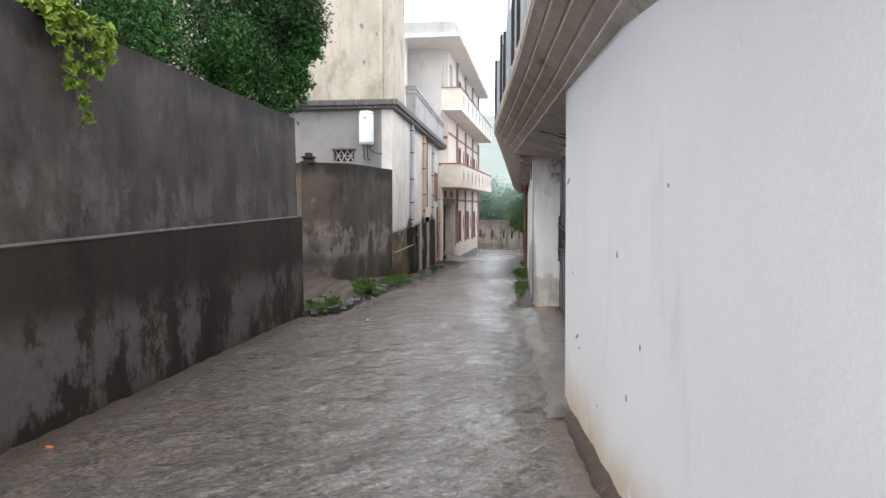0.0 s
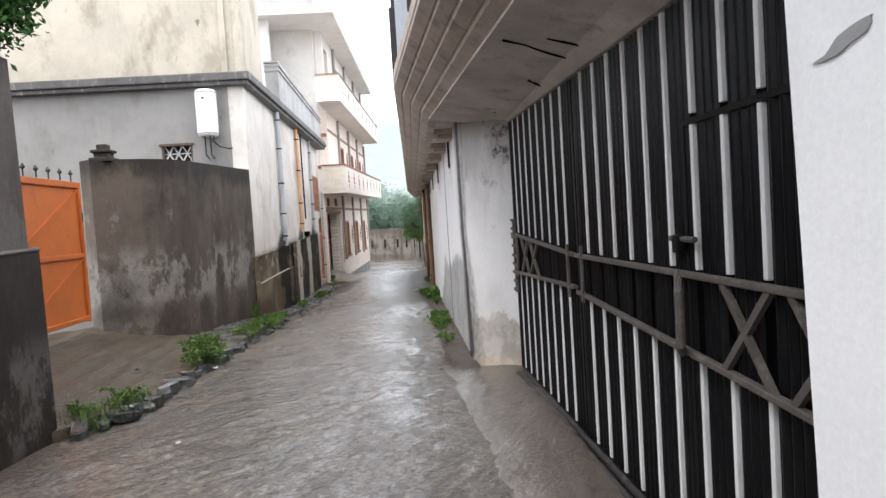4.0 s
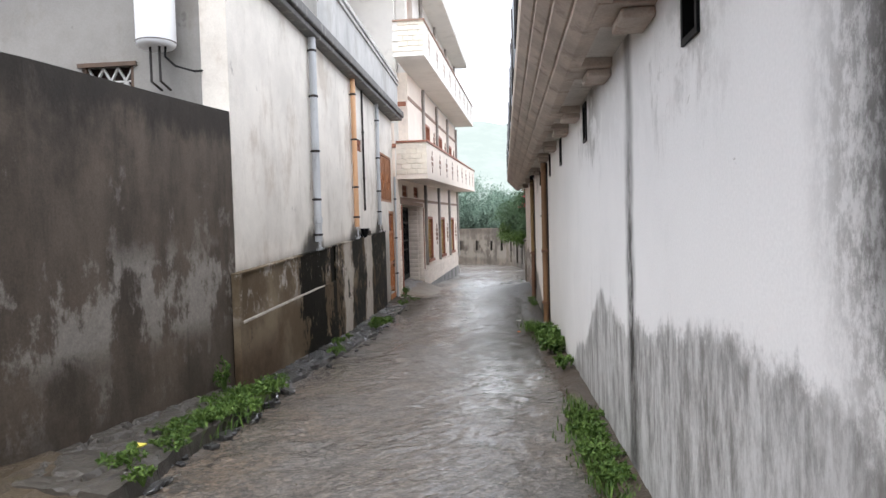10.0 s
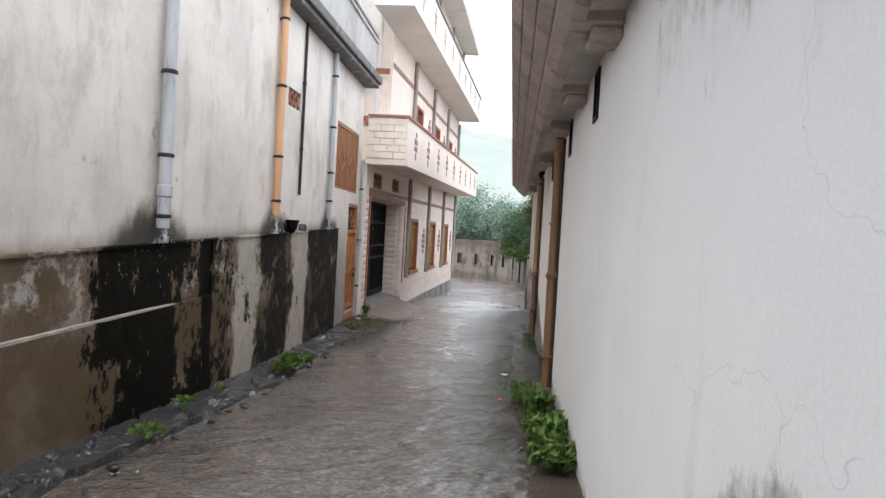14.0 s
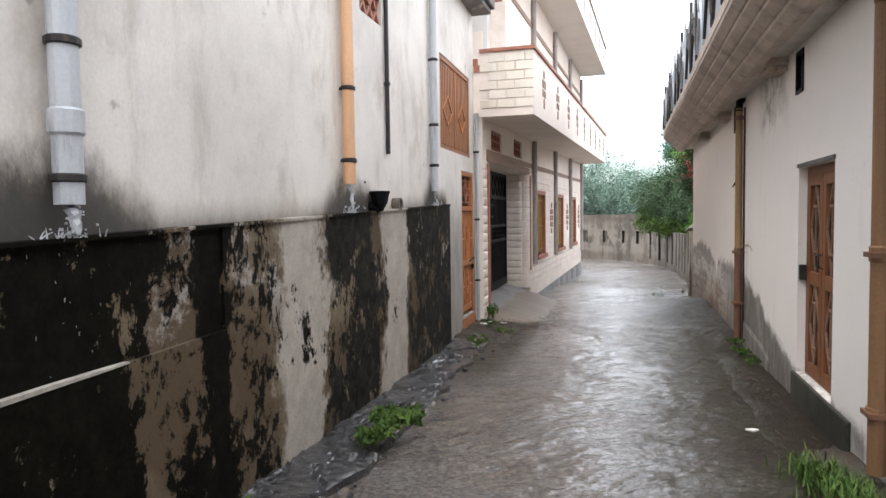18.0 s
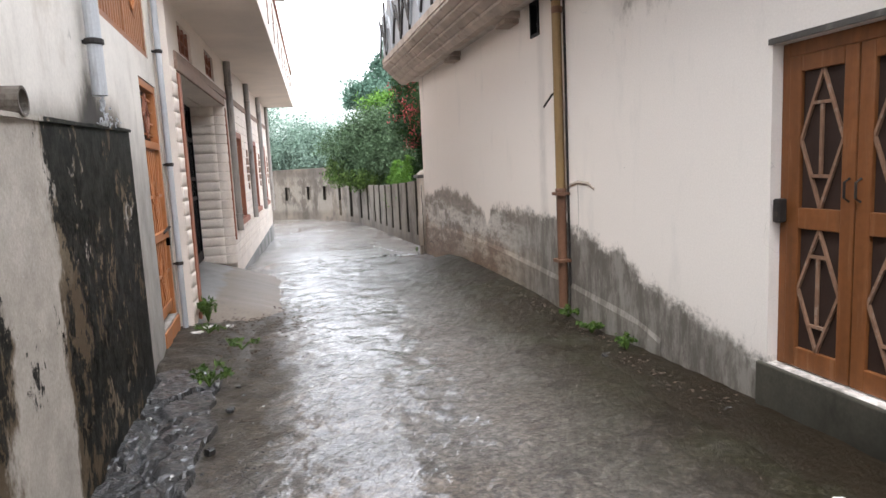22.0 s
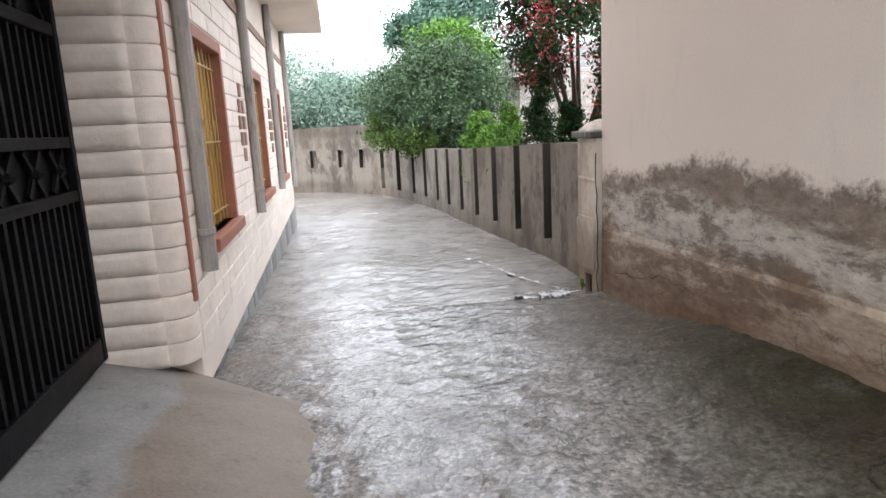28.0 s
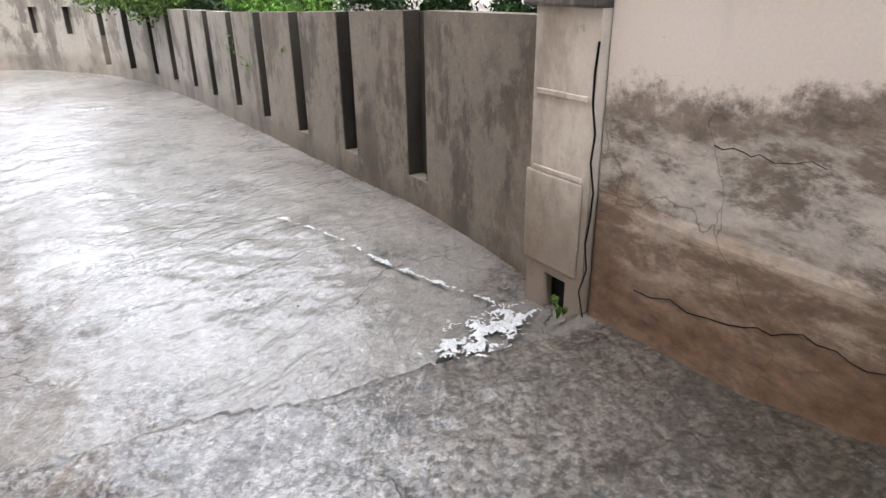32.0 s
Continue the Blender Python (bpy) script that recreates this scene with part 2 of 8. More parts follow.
    flow = k.op("MULTIPLY", k.curve(k.x, -4, 1, [(-4, 0), (-2.4, 0), (-1.5, 1), (-0.2, 1), (1, 0.5)]), k.step(k.y, 13.0, 18.0))
    surge = k.op("MULTIPLY", k.op("MULTIPLY", crest(4.2, (0.5, 1.0, 1.0), 1.2, k.turned(-24)), flow), 1.6)
    k.put(k.op("MULTIPLY", k.op("ADD", ripple, surge), k.op("ADD", 0.45, k.op("MULTIPLY", k.step(k.noise(1.1, 4, 0.6), 0.30, 0.62), 0.55))), film.inputs["Height"])
    k.l.new(film.outputs[0], k.b.inputs["Coat Normal"])
    wet = k.step(k.noise(0.8, 5, 0.65, (1.0, 0.45, 1.0)), 0.34, 0.58)
    k.put(k.op("MULTIPLY", k.op("ADD", 0.45, k.op("MULTIPLY", wet, 0.55)), k.op("SUBTRACT", 1.0, k.op("MULTIPLY", k.op("MAXIMUM", moss, dirt), 0.96))), k.b.inputs["Coat Weight"])
    k.put(k.op("ADD", 0.03, k.op("MULTIPLY", fine, 0.08)), k.b.inputs["Coat Roughness"])
    k.b.inputs["Coat IOR"].default_value = 1.5
    m = k.done(c, 0.42, 0, 0.4)
    k.put(k.op("SUBTRACT", 0.4, k.op("MULTIPLY", k.op("MAXIMUM", moss, dirt), 0.385)), k.b.inputs["Specular IOR Level"])
    return m


def black_run(k, c):
    """The broad black run under the first outlet: a sooty core, a speckled lee side, a soft grey fringe."""
    lee = k.op("ADD", k.y, k.op("MULTIPLY", k.op("SUBTRACT", k.noise(1.3, 6, 0.68, (1, 1, 0.6)), 0.5), 0.28))
    core = k.op("ADD", lee, k.curve(k.z, -0.5, 3, [(-0.5, 0.55), (0.9, 0.36), (1.5, 0.18), (2.1, 0.20), (3, 0.16)]))
    drop = k.op("SUBTRACT", core, 0.2)
    fringe = k.op("MULTIPLY", k.step(drop, 11.52, 11.70), k.step(drop, 12.62, 12.25))
    speck2 = k.step(k.noise(16, 7, 0.8, (1, 1, 0.55)), 0.40, 0.58)
    c = k.mix(k.op("MULTIPLY", fringe, k.op("ADD", 0.30, k.op("MULTIPLY", speck2, 0.5))), c, (0.16, 0.155, 0.145))
    soot = k.op("MULTIPLY", k.step(drop, 11.80, 11.93), k.step(drop, 12.34, 12.14))
    c = k.mix(k.op("MULTIPLY", soot, k.op("ADD", 0.80, k.op("MULTIPLY", speck2, 0.2))), c, k.mix(k.step(k.noise(6, 6, 0.75, (1, 1, 0.4)), 0.40, 0.62), (0.009, 0.009, 0.008), (0.040, 0.038, 0.035)))
    return c


def white_building_paint():
    """Whitewash with ragged grey damp along the foot and black drip streaks."""
    k = Mat("damp_whitewash")
    broad, mid, fine = k.noise(0.6, 5), k.noise(3.0, 6, 0.7), k.noise(70, 3)
    c = k.mix(k.step(broad, 0.35, 0.7), (0.835, 0.83, 0.82), (0.775, 0.772, 0.765))
    warm = k.step(k.y, 15.0, 31.0)
    c = k.mix(warm, c, (0.815, 0.755, 0.70))
    drips = k.noise(2.6, 5, 0.65, (1, 1.0, 0.30))
    c = k.mix(k.op("MULTIPLY", k.step(drips, 0.56, 0.75), 0.25), c, (0.5, 0.5, 0.48))
    foot = k.step(k.op("ADD", k.z, k.op("MULTIPLY", k.noise(1.4, 5), 0.5)), 0.75, 0.15)
    yellow = k.op("MULTIPLY", foot, k.step(k.y, 11.0, 9.0))
    c = k.mix(k.op("MULTIPLY", yellow, k.step(mid, 0.22, 0.5)), c, (0.56, 0.44, 0.29))
    h = k.curve(k.y, 8, 36, [(8, 0.000), (10.6, 0.022), (11, 0.348), (11.5, 0.547), (12.7, 0.682), (13.2, 0.672), (14.4, 0.598), (14.95, 0.547), (15.2, 0.482), (15.8, 0.557), (16.35, 0.598), (17, 0.422), (17.6, 0.203), (18.2, 0.198), (18.7, 0.022), (23, 0.000), (25.1, 0.012), (25.9, 0.100), (27, 0.258), (28.4, 0.343), (29.2, 0.337), (30.2, 0.353), (30.42, 0.223), (30.7, 0.337), (31.5, 0.397), (32.6, 0.447), (33.3, 0.413), (34.3, 0.332), (36, 0.332)])
    rag = k.mix(k.step(k.y, 22.0, 27.0), k.noise(2.6, 6, 0.7, (1, 1.0, 0.5)), k.noise(3.0, 6, 0.72, (1, 0.8, 1.0)))
    edge = k.op("SUBTRACT", k.op("ADD", k.op("MULTIPLY", h, 2.0), k.op("MULTIPLY", rag, 0.55)), k.op("ADD", k.z, 0.42))
    damp = k.step(k.op("ADD", edge, k.op("MULTIPLY", k.op("SUBTRACT", k.noise(26, 4, 0.7), 0.5), 0.16)), 0.0, 0.13)
    streak = k.noise(6.5, 7, 0.78, (1, 1.0, 0.32))
    grey = k.mix(k.step(streak, 0.34, 0.66), (0.22, 0.215, 0.205), (0.60, 0.60, 0.59))
    lay = k.op("ADD", k.z, k.op("MULTIPLY", k.op("SUBTRACT", k.noise(1.7, 7, 0.74, (1, 0.6, 1.3), 0.5), 0.5), 1.0))
    blot = k.noise(2.6, 7, 0.74, (1, 0.6, 1.5), 0.2)
    speck = k.noise(11, 6, 0.75, (1, 0.7, 1.3))
    muddy = k.mix(k.step(blot, 0.42, 0.58), (0.17, 0.138, 0.112), (0.39, 0.35, 0.305))
    muddy = k.mix(k.op("MULTIPLY", k.op("MULTIPLY", k.step(lay, -0.02, 0.12), k.step(lay, 0.42, 0.22)), 0.75), muddy, k.mix(k.step(blot, 0.40, 0.50), (0.22, 0.185, 0.155), (0.58, 0.55, 0.51)))
    muddy = k.mix(k.op("MULTIPLY", k.step(lay, 0.32, 0.44), 0.8), muddy, k.shade((0.215, 0.178, 0.148), k.noise(5, 6, 0.7), 0.6, 1.5))
    muddy = k.mix(k.op("MULTIPLY", k.step(lay, 0.08, -0.10), 0.68), muddy, k.mix(k.step(blot, 0.42, 0.58), (0.175, 0.112, 0.072), (0.43, 0.345, 0.265)))
    muddy = k.mix(k.op("MULTIPLY", k.step(k.noise(6, 6, 0.75, (1, 0.6, 1.5)), 0.54, 0.66), 0.65), muddy, (0.10, 0.078, 0.062))
    muddy = k.shade(muddy, speck, 0.62, 1.38)
    muddy = k.mix(k.op("MULTIPLY", k.cracks(0.8, 0.006), 0.6), muddy, (0.05, 0.04, 0.035))
    grey = k.mix(k.step(k.y, 22.0, 25.0), grey, k.mix(k.step(streak, 0.40, 0.62), (0.125, 0.113, 0.098), (0.29, 0.272, 0.248)))
    grey = k.mix(k.step(k.y, 28.0, 30.5), grey, muddy)
    rust = k.op("MULTIPLY", k.op("MULTIPLY", k.step(lay, -0.14, -0.50), k.step(k.y, 29.0, 31.0)), 0.8)
    grey = k.mix(k.op("MULTIPLY", rust, k.step(mid, 0.22, 0.5)), grey, k.shade((0.145, 0.084, 0.050), speck, 0.4, 1.7))
    c = k.mix(damp, c, grey)
    for y0, w, a in ((15.05, 0.13, 0.95), (28.35, 0.10, 0.2)):
        wob = k.op("MULTIPLY", k.op("SUBTRACT", k.noise(1.6, 5, 0.6), 0.5), w * 1.5)
        d = k.op("ABSOLUTE", k.op("ADD", k.op("SUBTRACT", k.y, y0), wob))
        fall = k.step(d, w * 1.5, w * 0.15)
        mott = k.step(k.noise(11, 7, 0.8, (1, 1, 0.4)), 0.36, 0.60)
        thick = k.op("ADD", 0.52, k.op("MULTIPLY", mott, k.curve(k.z, -0.5, 3, [(-0.5, 0.55), (1.3, 0.6), (2.2, 0.15), (3, 0.3)])))
        c = k.mix(k.op("MULTIPLY", k.op("MULTIPLY", fall, thick), a), c, (0.035, 0.034, 0.032))
    c = black_run(k, c)
    black = k.op("MULTIPLY", k.step(k.noise(2.2, 6, 0.75, (1, 1, 0.4)), 0.60, 0.74), k.step(k.z, 1.6, 2.6))
    c = k.mix(k.op("MULTIPLY", black, 0.75), c, (0.22, 0.21, 0.19))
    eave = k.op("MULTIPLY", k.curve(k.y, 13, 20, [(13, 0), (13.6, 0.9), (14.2, 0.1), (16.2, 0.2), (16.7, 1), (17.3, 0.9), (17.9, 0), (20, 0)]), k.step(k.op("ADD", k.z, k.op("MULTIPLY", k.noise(3.5, 7, 0.78, (1, 1, 0.4)), 1.6)), 2.75, 3.15))
    c = k.mix(k.op("MULTIPLY", eave, k.op("ADD", 0.15, k.op("MULTIPLY", k.step(mid, 0.42, 0.56), 0.6))), c, (0.22, 0.21, 0.19))
    scab = k.op("MULTIPLY", k.curve(k.y, 24, 28, [(24, 0), (25.3, 0), (25.8, 1), (26.5, 1), (27.0, 0), (28, 0)]), k.step(k.op("ADD", k.z, k.noise(3.0, 6, 0.75, (1, 1, 0.5))), 2.62, 2.9))
    c = k.mix(k.op("MULTIPLY", scab, k.op("ADD", 0.35, k.op("MULTIPLY", k.step(mid, 0.42, 0.56), 0.5))), c, (0.24, 0.215, 0.18))
    chip = k.step(k.noise(9, 3, 0.5, (1, 0.7, 1.5), 0.8), 0.76, 0.78)
    chip = k.op("MULTIPLY", chip, k.step(k.y, 9, 12))
    c = k.mix(k.op("MULTIPLY", chip, 0.6), c, (0.40, 0.385, 0.36))
    c = k.mix(k.op("MULTIPLY", k.op("MULTIPLY", k.cracks(0.45, 0.004, 0.5), k.op("MULTIPLY", k.step(k.y, 10, 12), k.step(k.noise(0.7, 3), 0.5, 0.56))), 0.35), c, (0.38, 0.37, 0.35))
    c = k.shade(c, fine, 0.95, 1.04)
    k.bump(chip, 0.5, -0.006)
    k.bump(k.noise(30, 5, 0.7), 0.25, 0.006)
    k.bump(damp, 0.5, -0.006)
    return k.done(c, k.op("SUBTRACT", 0.75, k.op("MULTIPLY", damp, 0.25)))


def old_plaster(name, light, dark, line, span=2.0, spot=0.5, soot=False):
    """Cream plaster stained from above and below, with dark mould spots."""
    k = Mat(name)
    broad, fine = k.noise(0.8, 6, 0.65), k.noise(55, 4)
    drips = k.noise(2.2, 6, 0.72, (1, 1, 0.28))
    c = k.mix(k.step(broad, 0.35, 0.7), light, tuple(v * 0.80 for v in light))
    c = k.mix(k.op("MULTIPLY", k.step(drips, 0.5, 0.75), 0.6), c, dark)
    low = k.op("SUBTRACT", line, k.z)
    low = k.op("ADD", low, k.op("MULTIPLY", k.noise(2.4, 6, 0.7, (1, 1, 0.7)), 1.2))
    foot = k.op("ADD", 0.5, k.op("MULTIPLY", k.step(k.y, 27.1, 26.7), 0.3)) if soot else 0.8
    c = k.mix(k.op("MULTIPLY", k.step(low, -0.1, span), foot), c, dark)
    smear = k.op("MULTIPLY", k.step(k.noise(1.1, 6, 0.7, (1, 1, 0.6)), 0.52, 0.66), 0.45)
    c = k.mix(smear, c, tuple(v * q for v, q in zip(dark, (1.05, 0.98, 0.9))))
    spots = k.step(k.noise(3.1, 4, 0.6, (1, 1, 0.8)), 0.665, 0.73)
    c = k.mix(k.op("MULTIPLY", spots, spot), c, tuple(v * 0.4 for v in dark))
    if soot:
        d = k.op("SUBTRACT", k.op("SUBTRACT", k.z, 0.503), k.op("MULTIPLY", k.y, 0.0345))
        reach = k.curve(k.y, 17, 29, [(17, 0.10), (19.8, 0.14), (20.3, 0.55), (20.75, 0.45), (21.2, 0.16), (23.0, 0.16), (23.35, 0.42), (23.9, 0.40), (24.4, 0.14), (25.8, 0.2), (26.1, 0.5), (26.6, 0.3), (29, 0.1)])
        d = k.op("SUBTRACT", k.op("MULTIPLY", reach, k.op("ADD", 0.35, k.noise(4.5, 6, 0.75, (1, 1, 0.5)))), d)
        c = k.mix(k.op("MULTIPLY", k.op("MULTIPLY", k.step(d, -0.05, 0.22), k.step(k.y, 27.0, 26.85)), 0.92), c, k.mix(k.step(d, 0.02, 0.30), (0.150, 0.125, 0.095), (0.022, 0.020, 0.017)))
        jamb = k.op("MULTIPLY", k.step(k.y, 26.8, 27.0), k.step(k.op("ADD", k.z, k.op("MULTIPLY", k.noise(2.0, 6, 0.75, (1, 1, 0.4)), 1.6)), 2.7, 1.3))
        c = k.mix(k.op("MULTIPLY", jamb, 0.8), c, k.shade((0.30, 0.285, 0.262), k.noise(6, 6, 0.75, (1, 1, 0.4)), 0.5, 1.4))
    c = k.shade(c, fine, 0.92, 1.06)
    k.bump(k.noise(18, 6, 0.7), 0.3, 0.006)
    return k.done(c, 0.78, 0, 0.3)


def algae_dado():
    """Cement dado, brown where dry and black with algae under the spouts."""
    k = Mat("algae_dado")
    streak, mid, fine = k.noise(2.2, 6, 0.7, (1, 1, 0.6), 0.3), k.noise(6, 6, 0.75), k.noise(60, 4)
    c = k.mix(k.step(k.noise(1.1, 5), 0.4, 0.65), (0.105, 0.078, 0.050), (0.205, 0.165, 0.115))
    pale = k.op("MULTIPLY", k.step(k.noise(2.6, 7, 0.75), 0.52, 0.62), k.step(k.z, 0.45, 0.85))
    c = k.mix(k.op("MULTIPLY", pale, 0.7), c, (0.46, 0.43, 0.40))
    sway = k.op("ADD", k.op("MULTIPLY", k.op("SUBTRACT", k.noise(1.7, 5, 0.65, (1, 1, 0.55)), 0.5), 0.75), k.op("MULTIPLY", k.op("SUBTRACT", k.noise(8, 6, 0.75, (1, 1, 0.6)), 0.5), 0.42))
    dark = k.curve(k.op("ADD", k.y, sway), 17, 27, [(17, 0.22), (18.6, 0.16), (19.5, 0.3), (19.8, 0.7), (20.05, 0.88), (20.75, 0.92), (20.95, 0.45), (21.3, 0.5), (21.42, 0.95), (21.6, 0.9), (21.75, 0.45), (21.95, 0.7), (22.1, 0.5), (22.3, 0.0), (22.85, 0.0), (23.05, 0.75), (24.0, 0.7), (24.25, 0.0),
                                 (24.95, 0.0), (25.2, 0.75), (26.3, 0.7), (26.6, 0.8), (27, 0.8)])
    clean = k.op("MULTIPLY", k.step(dark, 0.30, 0.0), k.step(k.y, 19.4, 20.4))
    c = k.mix(k.op("MULTIPLY", clean, 0.8), c, k.shade((0.53, 0.485, 0.425), mid, 0.7, 1.15))
    flake = k.noise(11, 7, 0.8, (1, 1, 0.7), 0.35)
    f = k.op("ADD", dark, k.op("MULTIPLY", k.op("SUBTRACT", k.op("ADD", k.op("MULTIPLY", streak, 0.6), k.op("MULTIPLY", flake, 0.4)), 0.5), 5.4))
    f = k.step(k.op("SUBTRACT", f, k.op("MULTIPLY", k.step(k.y, 19.6, 19.0), 0.45)), 0.40, 0.55)
    c = k.mix(f, c, k.mix(k.step(k.noise(9, 6, 0.8), 0.35, 0.7), (0.003, 0.003, 0.002), k.mix(k.step(k.y, 22.0, 23.0), (0.010, 0.009, 0.006), (0.034, 0.033, 0.028))))
    c = k.mix(k.op("MULTIPLY", k.step(k.y, 19.2, 18.2), k.step(k.z, 0.5, 0.05)), c, k.shade((0.088, 0.062, 0.041), mid, 0.6, 1.5))
    c = k.shade(c, fine, 0.85, 1.12)
    k.bump(mid, 0.35, 0.01)
    k.bump(fine, 0.25, 0.004)
    return k.done(c, k.op("SUBTRACT", 0.62, k.op("MULTIPLY", f, 0.1)), 0, 0.06)


def cement_wall(name, dark, pale, bands, spec=0.25, wide=1.0, crown=None):
    """Bare cement render: dark runs from the top, ragged pale patches within each band (low, high, reach, amount)."""
    k = Mat(name)
    runs, mid, fine = k.noise(1.7, 7, 0.72, (1, 1, 0.30)), k.noise(2.3 * wide, 7, 0.72), k.noise(50, 4)
    c = k.mix(k.step(runs, 0.36, 0.66), dark, tuple(v * 1.9 for v in dark))
    c = k.mix(k.op("MULTIPLY", k.step(k.noise(0.7, 6, 0.7), 0.46, 0.66), 0.6), c, tuple(v * q for v, q in zip(dark, (2.5, 2.4, 2.3))))
    for lo, hi, cut, much in bands:
        patch = k.noise(1.7 * wide, 7, 0.72, (1, 1, 0.62))
        band = k.op("MULTIPLY", k.step(k.z, lo - 0.18, lo + 0.12), k.step(k.z, hi + 0.25, hi - 0.12))
        scour = k.shade(pale, k.noise(14, 4, 0.75), 0.7, 1.15)
        c = k.mix(k.op("MULTIPLY", k.op("MULTIPLY", k.step(patch, cut - 0.02, cut + 0.06), band), much), c, scour)
    c = k.mix(k.op("MULTIPLY", k.step(k.noise(0.9, 5), 0.55, 0.7), 0.55), c, tuple(v * 0.5 for v in dark))
    c = k.mix(k.op("MULTIPLY", k.step(k.noise(5, 4, 0.6, (1, 1, 0.10)), 0.60, 0.70), 0.35), c, tuple(v * 0.5 for v in dark))
    if crown:
        top = k.op("ADD", k.z, k.op("MULTIPLY", k.op("SUBTRACT", k.noise(2.0, 7, 0.75, (1, 1, 0.4)), 0.5), 1.1))
        c = k.mix(k.op("MULTIPLY", k.step(top, crown - 0.12, crown + 0.18), 0.8), c, tuple(v * 0.28 for v in dark))
    c = k.shade(c, fine, 0.82, 1.15)
    k.bump(k.noise(12, 6, 0.7), 0.35, 0.012)
    k.bump(fine, 0.25, 0.004)
    return k.done(c, 0.66, 0, spec)


def pier_plaster():
    """White plaster of the gate pier: mould, flaking and coloured-in shading under the eaves, ragged brown damp at the
    foot.
    """
    k = Mat("gate_pier_plaster")
    broad, mid, fine = k.noise(0.9, 5), k.noise(4.5, 7, 0.74), k.noise(60, 4)
    c = k.mix(k.step(broad, 0.35, 0.7), (0.76, 0.745, 0.72), (0.60, 0.585, 0.56))
    top = k.op("ADD", k.z, k.op("MULTIPLY", k.op("SUBTRACT", k.noise(1.9, 6, 0.7, (1, 1, 0.6)), 0.5), 1.9))
    far = k.step(k.y, 11.12, 11.5)
    c = k.mix(k.op("MULTIPLY", k.op("MULTIPLY", k.step(top, 1.95, 2.45), far), 0.75), c, (0.26, 0.245, 0.22))
    # Grey gradient up the pier: mould runs plus the shading near the gate.
    runs = k.op("ADD", k.z, k.op("MULTIPLY", k.op("SUBTRACT", k.noise(3.2, 6, 0.7, (1, 1, 0.22)), 0.5), 2.4))
    c = k.mix(k.op("MULTIPLY", k.step(runs, 1.75, 2.6), 0.6), c, (0.37, 0.355, 0.33))
    flake = k.op("MULTIPLY", k.step(mid, 0.53, 0.60), k.op("MULTIPLY", k.step(k.z, 1.75, 2.25), k.step(k.noise(1.6, 4), 0.42, 0.55)))
    c = k.mix(k.op("MULTIPLY", flake, 0.9), c, (0.10, 0.092, 0.082))
    damp = k.op("SUBTRACT", k.op("ADD", 0.16, k.op("MULTIPLY", k.noise(2.2, 6, 0.72, (1, 1, 0.7)), 0.85)), k.z)
    c = k.mix(k.op("MULTIPLY", k.step(damp, 0.0, 0.10), 0.85), c, k.mix(k.step(mid, 0.4, 0.6), (0.27, 0.235, 0.195), (0.44, 0.40, 0.345)))
    c = k.mix(k.op("MULTIPLY", k.step(k.z, 0.16, 0.08), 0.7), c, k.shade((0.52, 0.42, 0.31), mid, 0.6, 1.2))
    c = k.mix(k.op("MULTIPLY", k.step(k.noise(3.2, 5, 0.7), 0.60, 0.70), 0.45), c, (0.50, 0.48, 0.45))
    c = k.mix(k.step(k.y, 11.55, 11.85), c, k.mix(k.step(broad, 0.35, 0.7), (0.80, 0.79, 0.775), (0.74, 0.735, 0.72)))
    c = black_run(k, c)
    c = k.shade(c, fine, 0.93, 1.05)
    k.bump(k.noise(22, 6, 0.7), 0.3, 0.006)
    k.bump(flake, 0.6, -0.01)
    return k.done(c, 0.76, 0, 0.3)


def leaf_mat(name, a, b, gloss=0.6):
    k = Mat(name)
    r = k.geo.outputs["Random Per Island"]
    c = k.mix(r, a, b)
    c = k.shade(c, k.noise(1.2, 3), 0.7, 1.25)
    return k.done(c, gloss, 0, 0.22)


def stone_mat(name, a, b):
    k = Mat(name)
    info = k.n.new("ShaderNodeObjectInfo")
    c = k.mix(info.outputs["Random"], a, b)
    c = k.shade(c, k.noise(7, 6, 0.7), 0.86, 1.1)
    c = k.shade(c, k.noise(1.1, 5), 0.88, 1.08)
    k.bump(k.noise(16, 6, 0.75), 0.55, 0.012)
    return k.done(c, 0.7)


ROAD = concrete_road()
EARTH = plain("wet_earth", (0.058, 0.042, 0.029), 0.5, var=0.45, scale=3, grain=35, relief=0.9, dist=0.03, stain=(0.035, 0.028, 0.02))
WHITE = white_building_paint()
CREAM = old_plaster("stained_plaster", (0.74, 0.70, 0.635), (0.36, 0.31, 0.255), 1.0, 1.8, 0.5, True)
UPPER = old_plaster("upper_plaster", (0.55, 0.50, 0.41), (0.22, 0.195, 0.15), 4.75, 1.4, 0.7)
DADO = algae_dado()
CEMENT = cement_wall("dark_cement", (0.020, 0.016, 0.013), (0.13, 0.12, 0.11), [(0.05, 0.75, 0.485, 0.85)])
UPCEMENT = cement_wall("grey_cement", (0.044, 0.037, 0.032), (0.165, 0.152, 0.142), [(1.45, 1.9, 0.49, 0.55), (2.1, 2.7, 0.56, 0.4)], crown=2.95)
CURVED = cement_wall("brown_cement", (0.054, 0.044, 0.035), (0.27, 0.25, 0.225), [(0.65, 1.35, 0.49, 0.8), (1.5, 2.1, 0.56, 0.45), (0.1, 0.4, 0.55, 0.5)], crown=2.55)
THRESHOLD = cement_wall("threshold_cement", (0.034, 0.033, 0.027), (0.12, 0.11, 0.09), [(-0.7, 0.3, 0.6, 0.5)])
FENCE = cement_wall("fence_cement", (0.078, 0.066, 0.054), (0.25, 0.225, 0.192), [(-0.7, 0.7, 0.46, 0.6)])
